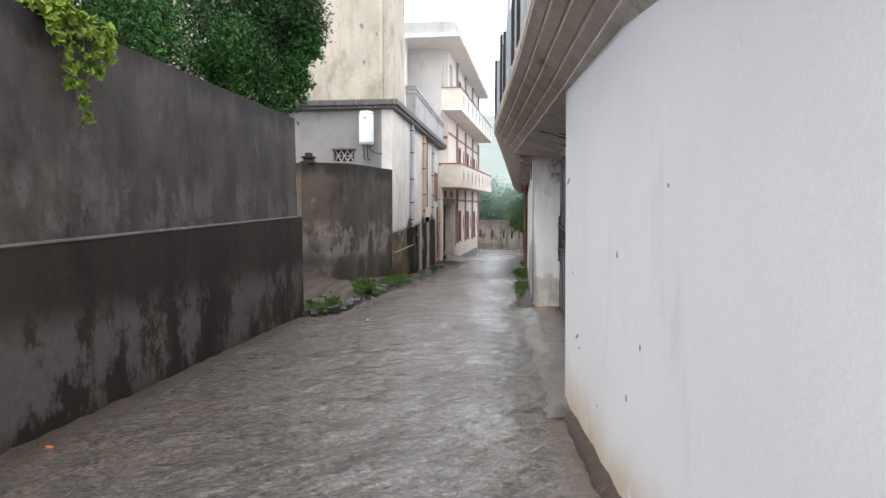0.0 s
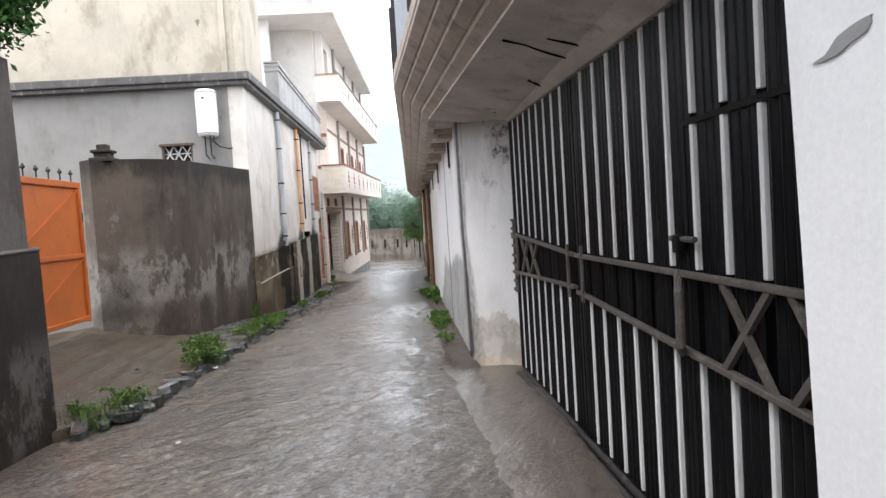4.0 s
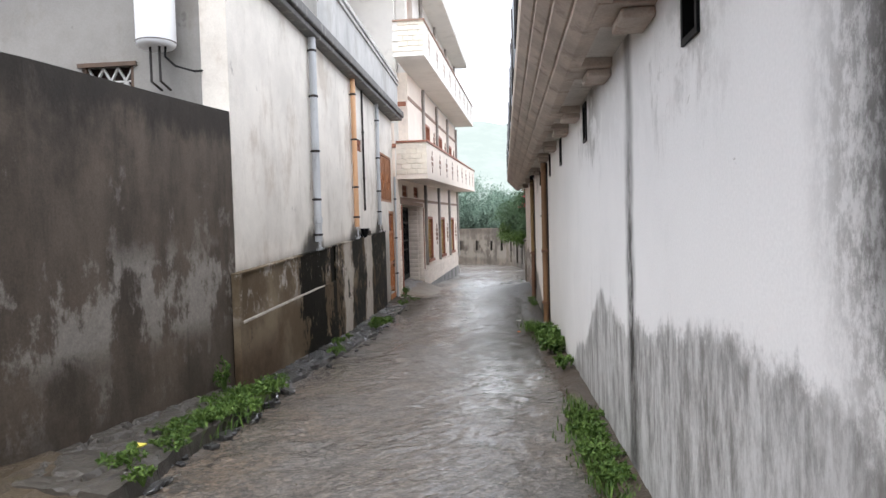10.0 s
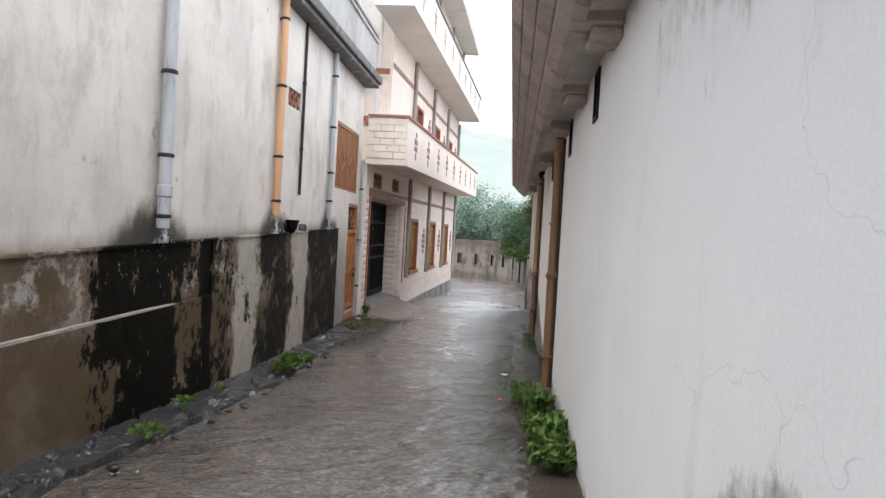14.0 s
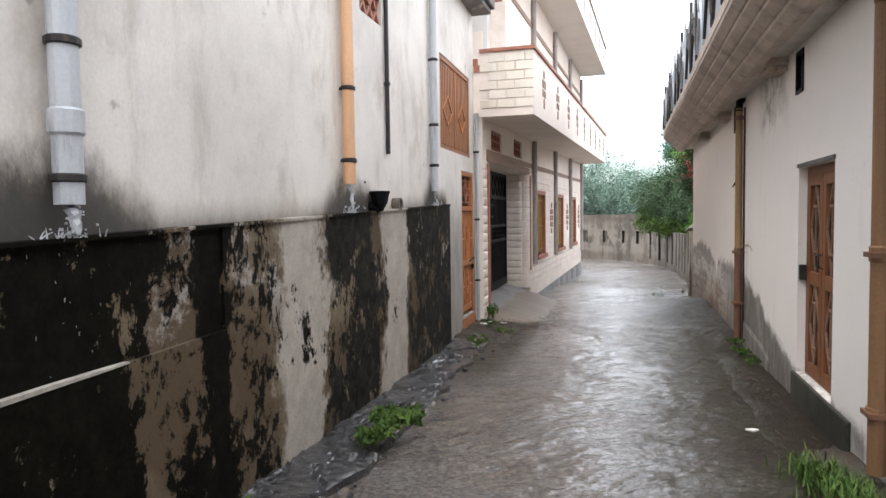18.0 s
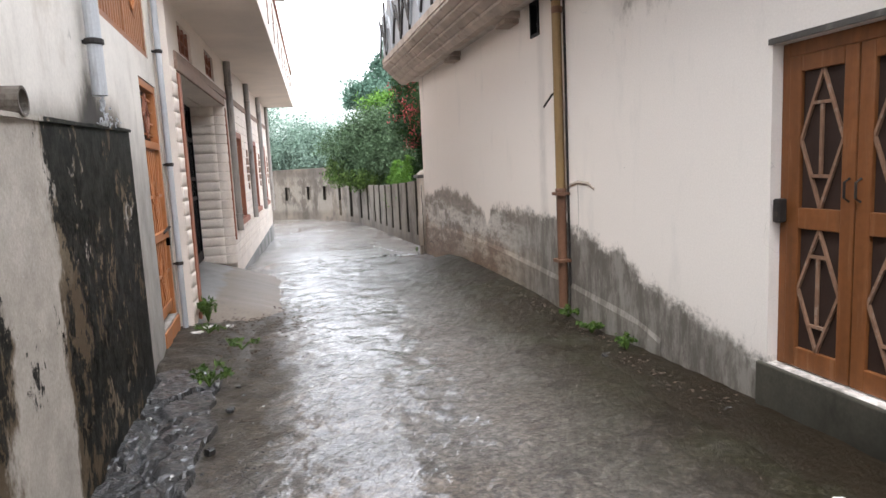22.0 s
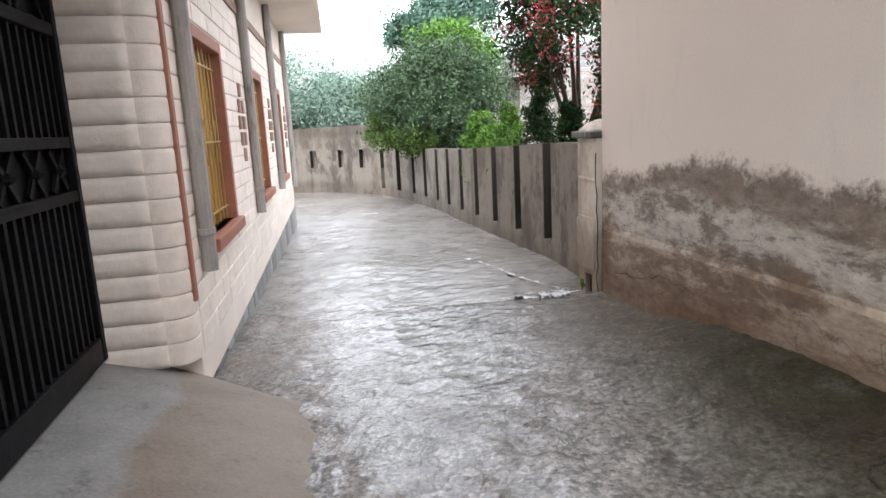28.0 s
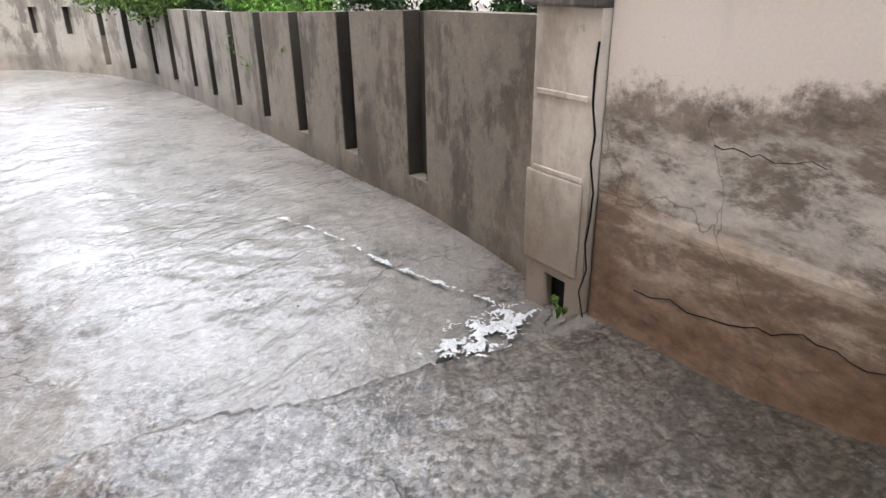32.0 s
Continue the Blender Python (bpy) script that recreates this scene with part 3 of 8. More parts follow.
# Near-black cement: the shade inside the wall slots, put into the colour.
SLOTSHADE = cement_wall("slot_shade_cement", (0.022, 0.020, 0.017), (0.05, 0.046, 0.04), [(-0.6, 0.3, 0.55, 0.5)])
PIER = old_plaster("pier_plaster", (0.68, 0.63, 0.56), (0.15, 0.108, 0.075), -0.25, 0.9, 0.95)
GATEPIER = pier_plaster()
# Stained plaster darkened all over for the shade under the roof overhang.
FRONTSHADE = old_plaster("front_shade_plaster", (0.285, 0.275, 0.26), (0.18, 0.17, 0.155), 2.2, 1.8, 0.4)
NOSING = plain("mortar_nosing", (0.13, 0.12, 0.108), 0.7, var=0.4, scale=4, stain=(0.24, 0.225, 0.20))
SLAB = plain("dark_slab_edge", (0.10, 0.095, 0.09), 0.6, var=0.4, scale=3, stain=(0.30, 0.29, 0.27), stretch=(1, 1, 0.3))
PARAPET = old_plaster("grey_parapet", (0.50, 0.50, 0.49), (0.26, 0.26, 0.25), 4.6, 1.2)
SOFFIT = plain("soffit_plaster", (0.57, 0.53, 0.485), 0.8, var=0.3, scale=2.2, stain=(0.34, 0.29, 0.25))
MOULD = plain("moulding_plaster", (0.48, 0.405, 0.345), 0.8, var=0.35, scale=2.5, stain=(0.24, 0.19, 0.16))
BLUEGREY = plain("grey_blue_parapet", (0.42, 0.45, 0.49), 0.7, var=0.3, scale=3, stain=(0.25, 0.26, 0.28), stretch=(1, 1, 0.3))
HOUSE = plain("cream_render", (0.81, 0.72, 0.635), 0.75, var=0.12, scale=1.2)
STONE = stone_mat("cream_split_stone", (0.83, 0.74, 0.65), (0.77, 0.675, 0.585))
PALESTONE = stone_mat("pale_course_stone", (0.80, 0.735, 0.63), (0.73, 0.66, 0.55))
HWHITE = plain("house_white", (0.74, 0.72, 0.68), 0.75, var=0.12, scale=1.0, stain=(0.6, 0.58, 0.54))
REDBAND = plain("terracotta_paint", (0.33, 0.135, 0.085), 0.6, var=0.25, scale=5)
BROWNBAND = plain("brown_band", (0.30, 0.20, 0.15), 0.7, var=0.25, scale=5)
DPIPE = plain("grey_downpipe", (0.33, 0.305, 0.28), 0.55, var=0.3, scale=6, stain=(0.13, 0.11, 0.10), stretch=(1, 1, 0.2))
GREYPVC = plain("grey_pvc", (0.46, 0.48, 0.50), 0.45, var=0.2, scale=5, stain=(0.25, 0.25, 0.25), stretch=(1, 1, 0.2))
ORANGEPVC = plain("faded_orange_pvc", (0.68, 0.40, 0.22), 0.5, var=0.2, scale=5, stain=(0.52, 0.36, 0.24), stretch=(1, 1, 0.2))
OCHREPIPE = plain("ochre_pipe", (0.29, 0.188, 0.082), 0.55, var=0.3, scale=5, stain=(0.22, 0.13, 0.055), stretch=(1, 1, 0.12))
RUSTPIPE = plain("rust_pipe", (0.17, 0.085, 0.050), 0.6, var=0.45, scale=7, stain=(0.10, 0.06, 0.045), stretch=(1, 1, 0.3))
TANPVC = plain("tan_pipe", (0.22, 0.118, 0.058), 0.55, var=0.35, scale=3, stain=(0.13, 0.075, 0.045), stretch=(1, 1, 0.15))
BLACK = plain("black_iron", (0.006, 0.0065, 0.0075), 0.5, 0.0, var=0.6, scale=6, stain=(0.016, 0.014, 0.013), spec=0.12)
BLACKSHEET = plain("black_sheet", (0.004, 0.0045, 0.006), 0.55, var=0.5, scale=4, stain=(0.012, 0.011, 0.010), stretch=(1, 1, 0.2), spec=0.1)
RIBBLACK = plain("glossy_black_rib", (0.007, 0.007, 0.008), 0.34, var=0.6, scale=5, stain=(0.018, 0.016, 0.015), stretch=(1, 1, 0.25), spec=0.22)
IRONGREY = plain("worn_iron", (0.030, 0.027, 0.026), 0.5, var=0.5, scale=7, stain=(0.095, 0.072, 0.058), spec=0.3)
BARWHITE = plain("white_bar_paint", (0.60, 0.60, 0.58), 0.5, var=0.25, scale=8, stain=(0.34, 0.32, 0.29), stretch=(1, 1, 0.3))
SCUFF = plain("scuffed_plaster", (0.30, 0.285, 0.27), 0.8, var=0.4, scale=20)
GATEWHITE = plain("white_gate_paint", (0.80, 0.80, 0.78), 0.45, var=0.12, scale=8, stain=(0.62, 0.60, 0.56), stretch=(1, 1, 0.3))
RAILGREY = plain("weathered_iron", (0.105, 0.092, 0.082), 0.6, var=0.4, scale=9, stain=(0.20, 0.175, 0.15), spec=0.3)
LEDGEPAINT = plain("worn_ledge_paint", (0.42, 0.385, 0.34), 0.7, var=0.35, scale=7, stain=(0.22, 0.18, 0.14))
WOOD = plain("varnished_wood", (0.19, 0.07, 0.022), 0.5, var=0.35, scale=3, grain=25, stretch=(3, 3, 0.25), stain=(0.24, 0.11, 0.05))
WOODBAR = plain("weathered_bar", (0.25, 0.145, 0.095), 0.65, var=0.35, scale=9, stain=(0.34, 0.27, 0.22))
DARKWOOD = plain("dark_window_wood", (0.10, 0.065, 0.045), 0.7, var=0.3, scale=8)
MESH = plain("dark_mesh", (0.032, 0.016, 0.011), 0.7, var=0.3, scale=8, grain=180, relief=0.6)
ORANGE = plain("orange_gate_paint", (0.55, 0.145, 0.03), 0.5, var=0.2, scale=3, stain=(0.42, 0.10, 0.025))
TERRA = plain("orange_door_paint", (0.46, 0.185, 0.07), 0.5, var=0.25, scale=4, stain=(0.36, 0.13, 0.05))
SHUTTER = plain("brown_shutter_paint", (0.33, 0.15, 0.075), 0.55, var=0.25, scale=5, stretch=(1, 1, 0.2))
ENAMEL = plain("white_enamel", (0.80, 0.81, 0.82), 0.3, var=0.06, scale=3)
RUBBLE = plain("broken_concrete", (0.032, 0.032, 0.033), 0.36, var=0.6, scale=5, grain=30, relief=0.9, dist=0.035, stain=(0.016, 0.015, 0.014), spec=0.4)
for wet in (RUBBLE,):
    wet.node_tree.nodes["Principled BSDF"].inputs["Coat Weight"].default_value = 0.8
    wet.node_tree.nodes["Principled BSDF"].inputs["Coat Roughness"].default_value = 0.12
PLINTH = stone_mat("wet_grey_stone", (0.17, 0.17, 0.165), (0.36, 0.35, 0.335))
LEAF = leaf_mat("leaf_green", (0.012, 0.036, 0.011), (0.036, 0.085, 0.022))
VINE = leaf_mat("vine_green", (0.022, 0.075, 0.016), (0.055, 0.15, 0.030))
LIME = leaf_mat("lime_leaf", (0.15, 0.25, 0.025), (0.26, 0.33, 0.05))
WEED = leaf_mat("weed_green", (0.032, 0.072, 0.014), (0.115, 0.185, 0.042))
OLIVE = leaf_mat("grey_leaf", (0.048, 0.088, 0.044), (0.080, 0.130, 0.066))
FIR = leaf_mat("fir_green", (0.055, 0.14, 0.018), (0.12, 0.25, 0.035))
FLOWER = leaf_mat("bract_red", (0.42, 0.045, 0.06), (0.62, 0.15, 0.16))
# Two leaf colours paled and blued to carry the rain haze of distance.
MIST = leaf_mat("far_haze_leaf", (0.16, 0.235, 0.19), (0.20, 0.285, 0.225), 0.9)
HAZE = leaf_mat("haze_tinted_leaf", (0.075, 0.145, 0.11), (0.115, 0.195, 0.145), 0.85)
BARK = plain("bark", (0.075, 0.055, 0.04), 0.85, var=0.35, scale=6, stretch=(1, 1, 0.3), relief=0.8, dist=0.02)
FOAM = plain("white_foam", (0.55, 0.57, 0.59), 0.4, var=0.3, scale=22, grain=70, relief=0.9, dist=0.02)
PAPER = plain("litter_paper", (0.72, 0.71, 0.68), 0.7, var=0.1)
YELLOWP = plain("litter_yellow", (0.62, 0.55, 0.10), 0.5, var=0.3, scale=30)
GOLD = plain("amber_pane", (0.42, 0.21, 0.035), 0.35, var=0.25, scale=5, stretch=(1, 1, 0.4))
BRASS = plain("pale_grille", (0.45, 0.32, 0.12), 0.4, 0.3, var=0.2)
ROOFTIN = plain("pale_roof", (0.55, 0.53, 0.52), 0.7, var=0.15, scale=2)


# ---- building blocks ----
OFF = {}


def thing(name, loc, label, category, group="", kind=""):
    ob = new(name)
    ob.empty_display_size = 0.2
    ob.location = loc
    OFF[ob] = Vector(loc)
    return tagged(ob, label, category, group, kind)


def finish(bm, name, material, at=(0, 0, 0), smooth=False):
    bm.transform(Matrix.Translation(-Vector(at)))
    me = bpy.data.meshes.new(name)
    bmesh.ops.recalc_face_normals(bm, faces=bm.faces)
    bm.to_mesh(me)
    bm.free()
    for m in material if isinstance(material, (list, tuple)) else (material,):
        me.materials.append(m)
    if smooth:
        me.shade_smooth()
    return me


def part(name, bm, material, parent, label="", smooth=False):
    ob = new(name, finish(bm, name, material, OFF[parent], smooth))
    ob.parent = parent
    OFF[ob] = OFF[parent]
    return tagged(ob, label)


def solo(name, bm, material, loc, label, category, group="", kind="", smooth=False):
    ob = new(name, finish(bm, name, material, loc, smooth))
    ob.location = loc
    OFF[ob] = Vector(loc)
    return tagged(ob, label, category, group, kind)


def structure(name, bm, material, label, category, smooth=False):
    return solo(name, bm, material, (0, 0, 0), label, category, kind="structure", smooth=smooth)


def B():
    return bmesh.new()


def hexa(bm, pts, bevel=0.0):
    """A six-sided solid from four bottom and four top corners."""
    v = [bm.verts.new(p) for p in pts]
    f = [bm.faces.new([v[i] for i in q]) for q in ((3, 2, 1, 0), (4, 5, 6, 7), (0, 1, 5, 4), (1, 2, 6, 5), (2, 3, 7, 6), (3, 0, 4, 7))]
    if bevel:
        e = list({e for q in f for e in q.edges})
        bmesh.ops.bevel(bm, geom=e, offset=bevel, segments=2, affect="EDGES", profile=0.5)
    return bm


def box(bm, x0, x1, y0, y1, z0, z1, bevel=0.0):
    return hexa(bm, [(x0, y0, z0), (x1, y0, z0), (x1, y1, z0), (x0, y1, z0), (x0, y0, z1), (x1, y0, z1), (x1, y1, z1), (x0, y1, z1)], bevel)


def sbox(bm, f, d0, d1, y0, y1, z0, z1, bevel=0.0):
    """A block along a wall line f(y), from d0 to d1 off it; z0 and z1 may be functions of y."""
    p, q = f(y0), f(y1)
    a = (z0(y0), z0(y1)) if callable(z0) else (z0, z0)
    b = (z1(y0), z1(y1)) if callable(z1) else (z1, z1)
    return hexa(bm, [(p + d0, y0, a[0]), (p + d1, y0, a[0]), (q + d1, y1, a[1]), (q + d0, y1, a[1]),
                     (p + d0, y0, b[0]), (p + d1, y0, b[0]), (q + d1, y1, b[1]), (q + d0, y1, b[1])], bevel)


def wall_with(bm, f, d0, d1, y0, y1, z0, z1, holes):
    """A wall along f(y) with openings (y0, y1, z0, z1) right through it."""
    ys = sorted({y0, y1, *[h[0] for h in holes], *[h[1] for h in holes]})
    zs = sorted({z0, z1, *[h[2] for h in holes], *[h[3] for h in holes]})
    made = {}

    def v(i, j, k):
        if (i, j, k) not in made:
            made[i, j, k] = bm.verts.new((f(ys[i]) + (d0, d1)[k], ys[i], zs[j]))
        return made[i, j, k]

    def solid(i, j):
        if not (0 <= i < len(ys) - 1 and 0 <= j < len(zs) - 1):
            return False
        return not any(h[0] <= ys[i] and ys[i + 1] <= h[1] and h[2] <= zs[j] and zs[j + 1] <= h[3] for h in holes)

    for i in range(len(ys) - 1):
        for j in range(len(zs) - 1):
            if solid(i, j):
                for k in (0, 1):
                    bm.faces.new([v(i, j, k), v(i + 1, j, k), v(i + 1, j + 1, k), v(i, j + 1, k)])
                for di, dj, p, q in ((-1, 0, (i, j), (i, j + 1)), (1, 0, (i + 1, j), (i + 1, j + 1)), (0, -1, (i, j), (i + 1, j)), (0, 1, (i, j + 1), (i + 1, j + 1))):
                    if not solid(i + di, j + dj):
                        bm.faces.new([v(*p, 0), v(*q, 0), v(*q, 1), v(*p, 1)])
    return bm


def tube(bm, pts, r, sides=10, r1=None):
    """A round bar through the points."""
    pts = [Vector(p) for p in pts]
    rings = []
    n = len(pts)
    for i, p in enumerate(pts):
        d = (pts[min(i + 1, n - 1)] - pts[max(i - 1, 0)]).normalized()
        a = d.orthogonal().normalized() if abs(d.z) < 0.9 else Vector((1, 0, 0))
        a = (a - d * a.dot(d)).normalized()
        b = d.cross(a)
        k = r if r1 is None else r + (r1 - r) * i / (n - 1)
        rings.append([bm.verts.new(p + (a * math.cos(2 * math.pi * j / sides) + b * math.sin(2 * math.pi * j / sides)) * k) for j in range(sides)])
    for u, v in zip(rings, rings[1:]):
        for j in range(sides):
            bm.faces.new((u[j], u[(j + 1) % sides], v[(j + 1) % sides], v[j]))
    bm.faces.new(rings[0][::-1])
    bm.faces.new(rings[-1])
    return bm


def strip(bm, a, b, w, d, side=(1, 0, 0)):
    """A flat bar from a to b, w wide in its plane and d deep along side."""
    a, b, s = Vector(a), Vector(b), Vector(side).normalized()
    t = (b - a).normalized()
    u = t.cross(s).normalized() * (w / 2)
    s = s * d
    return hexa(bm, [a - u, a + u, a + u + s, a - u + s, b - u, b + u, b + u + s, b - u + s])


def lathe(bm, c, prof, sides=20):
    """A turned shape: prof is (radius, height) from bottom to top."""
    rings = [[bm.verts.new((c[0] + r * math.cos(2 * math.pi * j / sides), c[1] + r * math.sin(2 * math.pi * j / sides), c[2] + h)) for j in range(sides)] for r, h in prof]
    for u, v in zip(rings, rings[1:]):
        for j in range(sides):
            bm.faces.new((u[j], u[(j + 1) % sides], v[(j + 1) % sides], v[j]))
    bm.faces.new(rings[0][::-1])
    bm.faces.new(rings[-1])
    return bm


def sheet_mesh(name, verts, faces, material):
    me = bpy.data.meshes.new(name)
    me.from_pydata(verts, [], faces)
    me.materials.append(material)
    return me


def lerp(y, table):
    for (a, p), (b, q) in zip(table, table[1:]):
        if y <= b:
            return p + (q - p) * max(0.0, (y - a) / (b - a))
    return table[-1][1]


def loft(bm, rings):
    """One solid through rings of equal corner count, closed at both ends."""
    vs = [[bm.verts.new(p) for p in r] for r in rings]
    for u, v in zip(vs, vs[1:]):
        for j in range(len(u)):
            bm.faces.new((u[j], u[(j + 1) % len(u)], v[(j + 1) % len(u)], v[j]))
    bm.faces.new(vs[0][::-1])
    bm.faces.new(vs[-1])
    return bm


def quad(x0, x1, y, z0, z1):
    return [(x0, y, z0), (x1, y, z0), (x1, y, z1), (x0, y, z1)]


# ---- the lie of the land ----
FALL = [(-300, 0.3), (-10, 0.05), (0, 0), (5, -0.02), (10, 0), (14, -0.12), (17.5, -0.24), (22, -0.45), (26, -0.52), (30, -0.57), (34, -0.66), (38, -0.85), (42, -1.0), (46, -1.08), (60, -1.2), (600, -1.6)]


def left_line(y):
    return -3.55 - 0.0155 * (y - 17.4)


def right_line(y):
    return 0.20


def near_line(y):
    return 0.395 - 0.09 * (y - 5.55)


def gate_line(y):
    return 0.655 + 0.033 * (11.0 - y)


def house_line(y):
    return -3.58 + 0.043 * (y - 28.8)


def lip(x):
    """Where the upper slab of the road ends in a low step."""
    return 34.52 + 0.2 * max(0.0, -0.6 - x)


BANK = [(27.0, 0.0), (28.6, 0.12), (31.8, 0.18), (32.6, 0.15), (33.6, 0.0)]


def bank(x, y):
    """Silt and moss heaped against the foot of the far wall."""
    return float(np.interp(y, [p[0] for p in BANK], [p[1] for p in BANK])) * min(1.0, max(0.0, (x + 1.1) / 1.3)) ** 1.5


def ground_z(x, y):
    z = lerp(y, FALL) + bank(x, y)
    if -6 < x < 3 and 33.0 < y < 40:
        d = y - lip(x) - 0.08 * noise.noise((x * 2, 0, 0))
        z -= 0.06 * max(0.0, 1 - d / 2.5) if d > 0 else 0.0
    return z


def value_noise(x, y, seed):
    """Smooth random heights from -1 to 1 on arrays of places."""
    table = np.random.default_rng(seed).uniform(-1, 1, (256, 256))
    i, j = np.floor(x).astype(int), np.floor(y).astype(int)
    u, v = x - i, y - j
    u, v = u * u * (3 - 2 * u), v * v * (3 - 2 * v)
    a, b, c, d = table[i % 256, j % 256], table[(i + 1) % 256, j % 256], table[i % 256, (j + 1) % 256], table[(i + 1) % 256, (j + 1) % 256]
    return (a * (1 - u) + b * u) * (1 - v) + (c * (1 - u) + d * u) * v


def road_relief(x, y):
    """Broom ridges, lumps and shallow runnels of the worn concrete."""
    bend = 0.25 * value_noise(x * 0.8, y * 0.4, 9)
    u, v = x * 0.62 + y * 0.78, y * 0.62 - x * 0.78 + bend
    worn = 0.45 + 0.55 * np.clip(value_noise(x * 0.9, y * 0.5, 5) + 0.6, 0, 1)
    z = 0.0065 * value_noise(u * 2.6, v * 13, 1) * worn + 0.004 * value_noise(u * 5.5, v * 24, 2) * worn
    z *= 0.35
    z += 0.007 * (1 - np.abs(value_noise(u * 4.2, v * 6.5, 10))) ** 3 * worn + 0.006 * (1 - np.abs(value_noise(u * 9, v * 15, 11))) ** 3 - 0.006
    z += 0.008 * value_noise(x * 5, y * 5, 3) + 0.0035 * value_noise(x * 14, y * 14, 4)
    z -= 0.010 * np.clip(0.18 - np.abs(value_noise(x * 1.3 + 0.4 * value_noise(x * 5, y * 5, 8), y * 1.1, 6)), 0, 1) / 0.18 * np.clip(value_noise(x * 0.7, y * 0.4, 7), 0, 1)
    return z


def ground_sheet():
    xs = np.array([-400, -150, -60, -25, -12, -8, *np.arange(-6, -3.65, 0.2), *np.arange(-3.6, 0.72, 0.03), *np.arange(0.8, 2.01, 0.2), 3, 5, 9, 20, 60, 150, 400])
    ys = np.array([-300, -120, -50, -20, -10, *np.arange(-6, -0.6, 0.25), *np.arange(-0.5, 37.0, 0.03), *np.arange(37.0, 46, 0.07), *np.arange(46, 60.01, 0.3), 64, 70, 80, 100, 150, 250, 400, 700])
    gx, gy = np.meshgrid(xs, ys)
    low = np.array([[ground_z(x, y) for x in xs] if 27 < y < 40 else [lerp(y, FALL)] * len(xs) for y in ys.tolist()])
    near = ((gx > -3.9) & (gx < 1.2) & (gy > -3) & (gy < 50)).astype(float)
    low += near * (road_relief(gx, gy) + 0.014 * value_noise(gx * 0.9, gy * 0.5, 20))
    verts = np.stack((gx, gy, low), axis=2).reshape(-1, 3)
    w = len(xs)
    k = (np.arange(len(ys) - 1)[:, None] * w + np.arange(w - 1)[None, :]).reshape(-1)
    faces = np.stack((k, k + 1, k + w + 1, k + w), axis=1)
    me = sheet_mesh("ground", verts.tolist(), faces.tolist(), ROAD)
    me.materials.append(EARTH)
    mid = verts[faces].mean(axis=1)
    lane = (mid[:, 0] > -6) & (mid[:, 0] < 1.3) & (mid[:, 1] > -6) & (mid[:, 1] < 60)
    me.polygons.foreach_set("material_index", np.where(lane, 0, 1).astype(np.int32))
    me.shade_smooth()
    tagged(new("ground", me), "rain-soaked worn concrete lane sloping gently down between walls", "ground", kind="structure")


ground_sheet()


# ---- bare cement wall with a plinth beside the start of the lane ----
def near_left_wall():
    w = thing("boundary_wall", (-3.6, 9.8, 0), "tall dark grey cement boundary wall, rain-stained, with a projecting plinth", "wall")
    top = lambda y: 3.13
    ledge = lambda y: 1.26 + 0.0325 * y
    part("plinth", loft(B(), [[(-3.78, y, -0.4), (-3.45, y, -0.4), (-3.47, y, ledge(y)), (-3.78, y, ledge(y))] for y in (-8, -2, 3, 6.5, 9.86)]), CEMENT, w)
    part("upper_wall", loft(B(), [[(-3.76, y, ledge(y) - 0.05), (-3.53, y, ledge(y) - 0.05), (-3.56, y, top(y)), (-3.76, y, top(y))] for y in (-8, 3, 9.82)]), UPCEMENT, w)
    nose = B()
    pts = [(-3.475 + 0.004 * math.sin(y * 3), y, ledge(y) + 0.012) for y in np.arange(-8, 9.86, 0.5)] + [(-3.475, 9.86, ledge(9.86) + 0.012)]
    tube(nose, pts, 0.017, 6)
    part("ledge_nosing", nose, NOSING, w, "rounded grey mortar nosing on the ledge")
    back = B()
    box(back, -4.95, -3.78, 9.6, 9.84, -0.2, 3.1)
    part("return_wall", back, CEMENT, w)


def gate_ramp():
    """Concrete ramp up to the orange gate, broken off along the lane."""
    verts, n, m = [], 28, 40
    for j in range(m + 1):
        y = 9.6 + 5.3 * j / m
        edge = -3.12 + 0.07 * noise.noise((y * 1.7, 1, 0)) - 0.55 * max(0.0, (10.4 - y))
        for i in range(n + 1):
            u = i / n
            x = -5.0 + (edge + 5.0) * u
            z = ground_z(x, y) + 0.09 + 0.48 * (1 - u) ** 1.25 * (1 - 0.25 * max(0, (y - 13) / 2)) + 0.012 * noise.noise((x * 3, y * 3, 5)) + 0.011 * math.sin(y * 3 + x * 26 + 2 * noise.noise((x, y, 0)))
            verts.append((x, y, z))
    w = n + 1
    faces = [(j * w + i, j * w + i + 1, (j + 1) * w + i + 1, (j + 1) * w + i) for j in range(m) for i in range(n)]
    base = len(verts)
    for j in range(m + 1):
        x, y, z = verts[j * w + n]
        verts.append((x + 0.05 * noise.noise((y * 4, 9, 0)), y, ground_z(x, y) - 0.05))
    faces += [(j * w + n, base + j, base + j + 1, (j + 1) * w + n) for j in range(m)]
    ob = new("ramp", sheet_mesh("ramp", verts, faces, plain("ramp_concrete", (0.070, 0.053, 0.034), 0.38, var=0.4, scale=3, grain=40, relief=0.9, dist=0.02, stain=(0.05, 0.042, 0.022))))
    tagged(ob, "brown ribbed concrete ramp rising to the orange gate", "ramp", kind="structure")


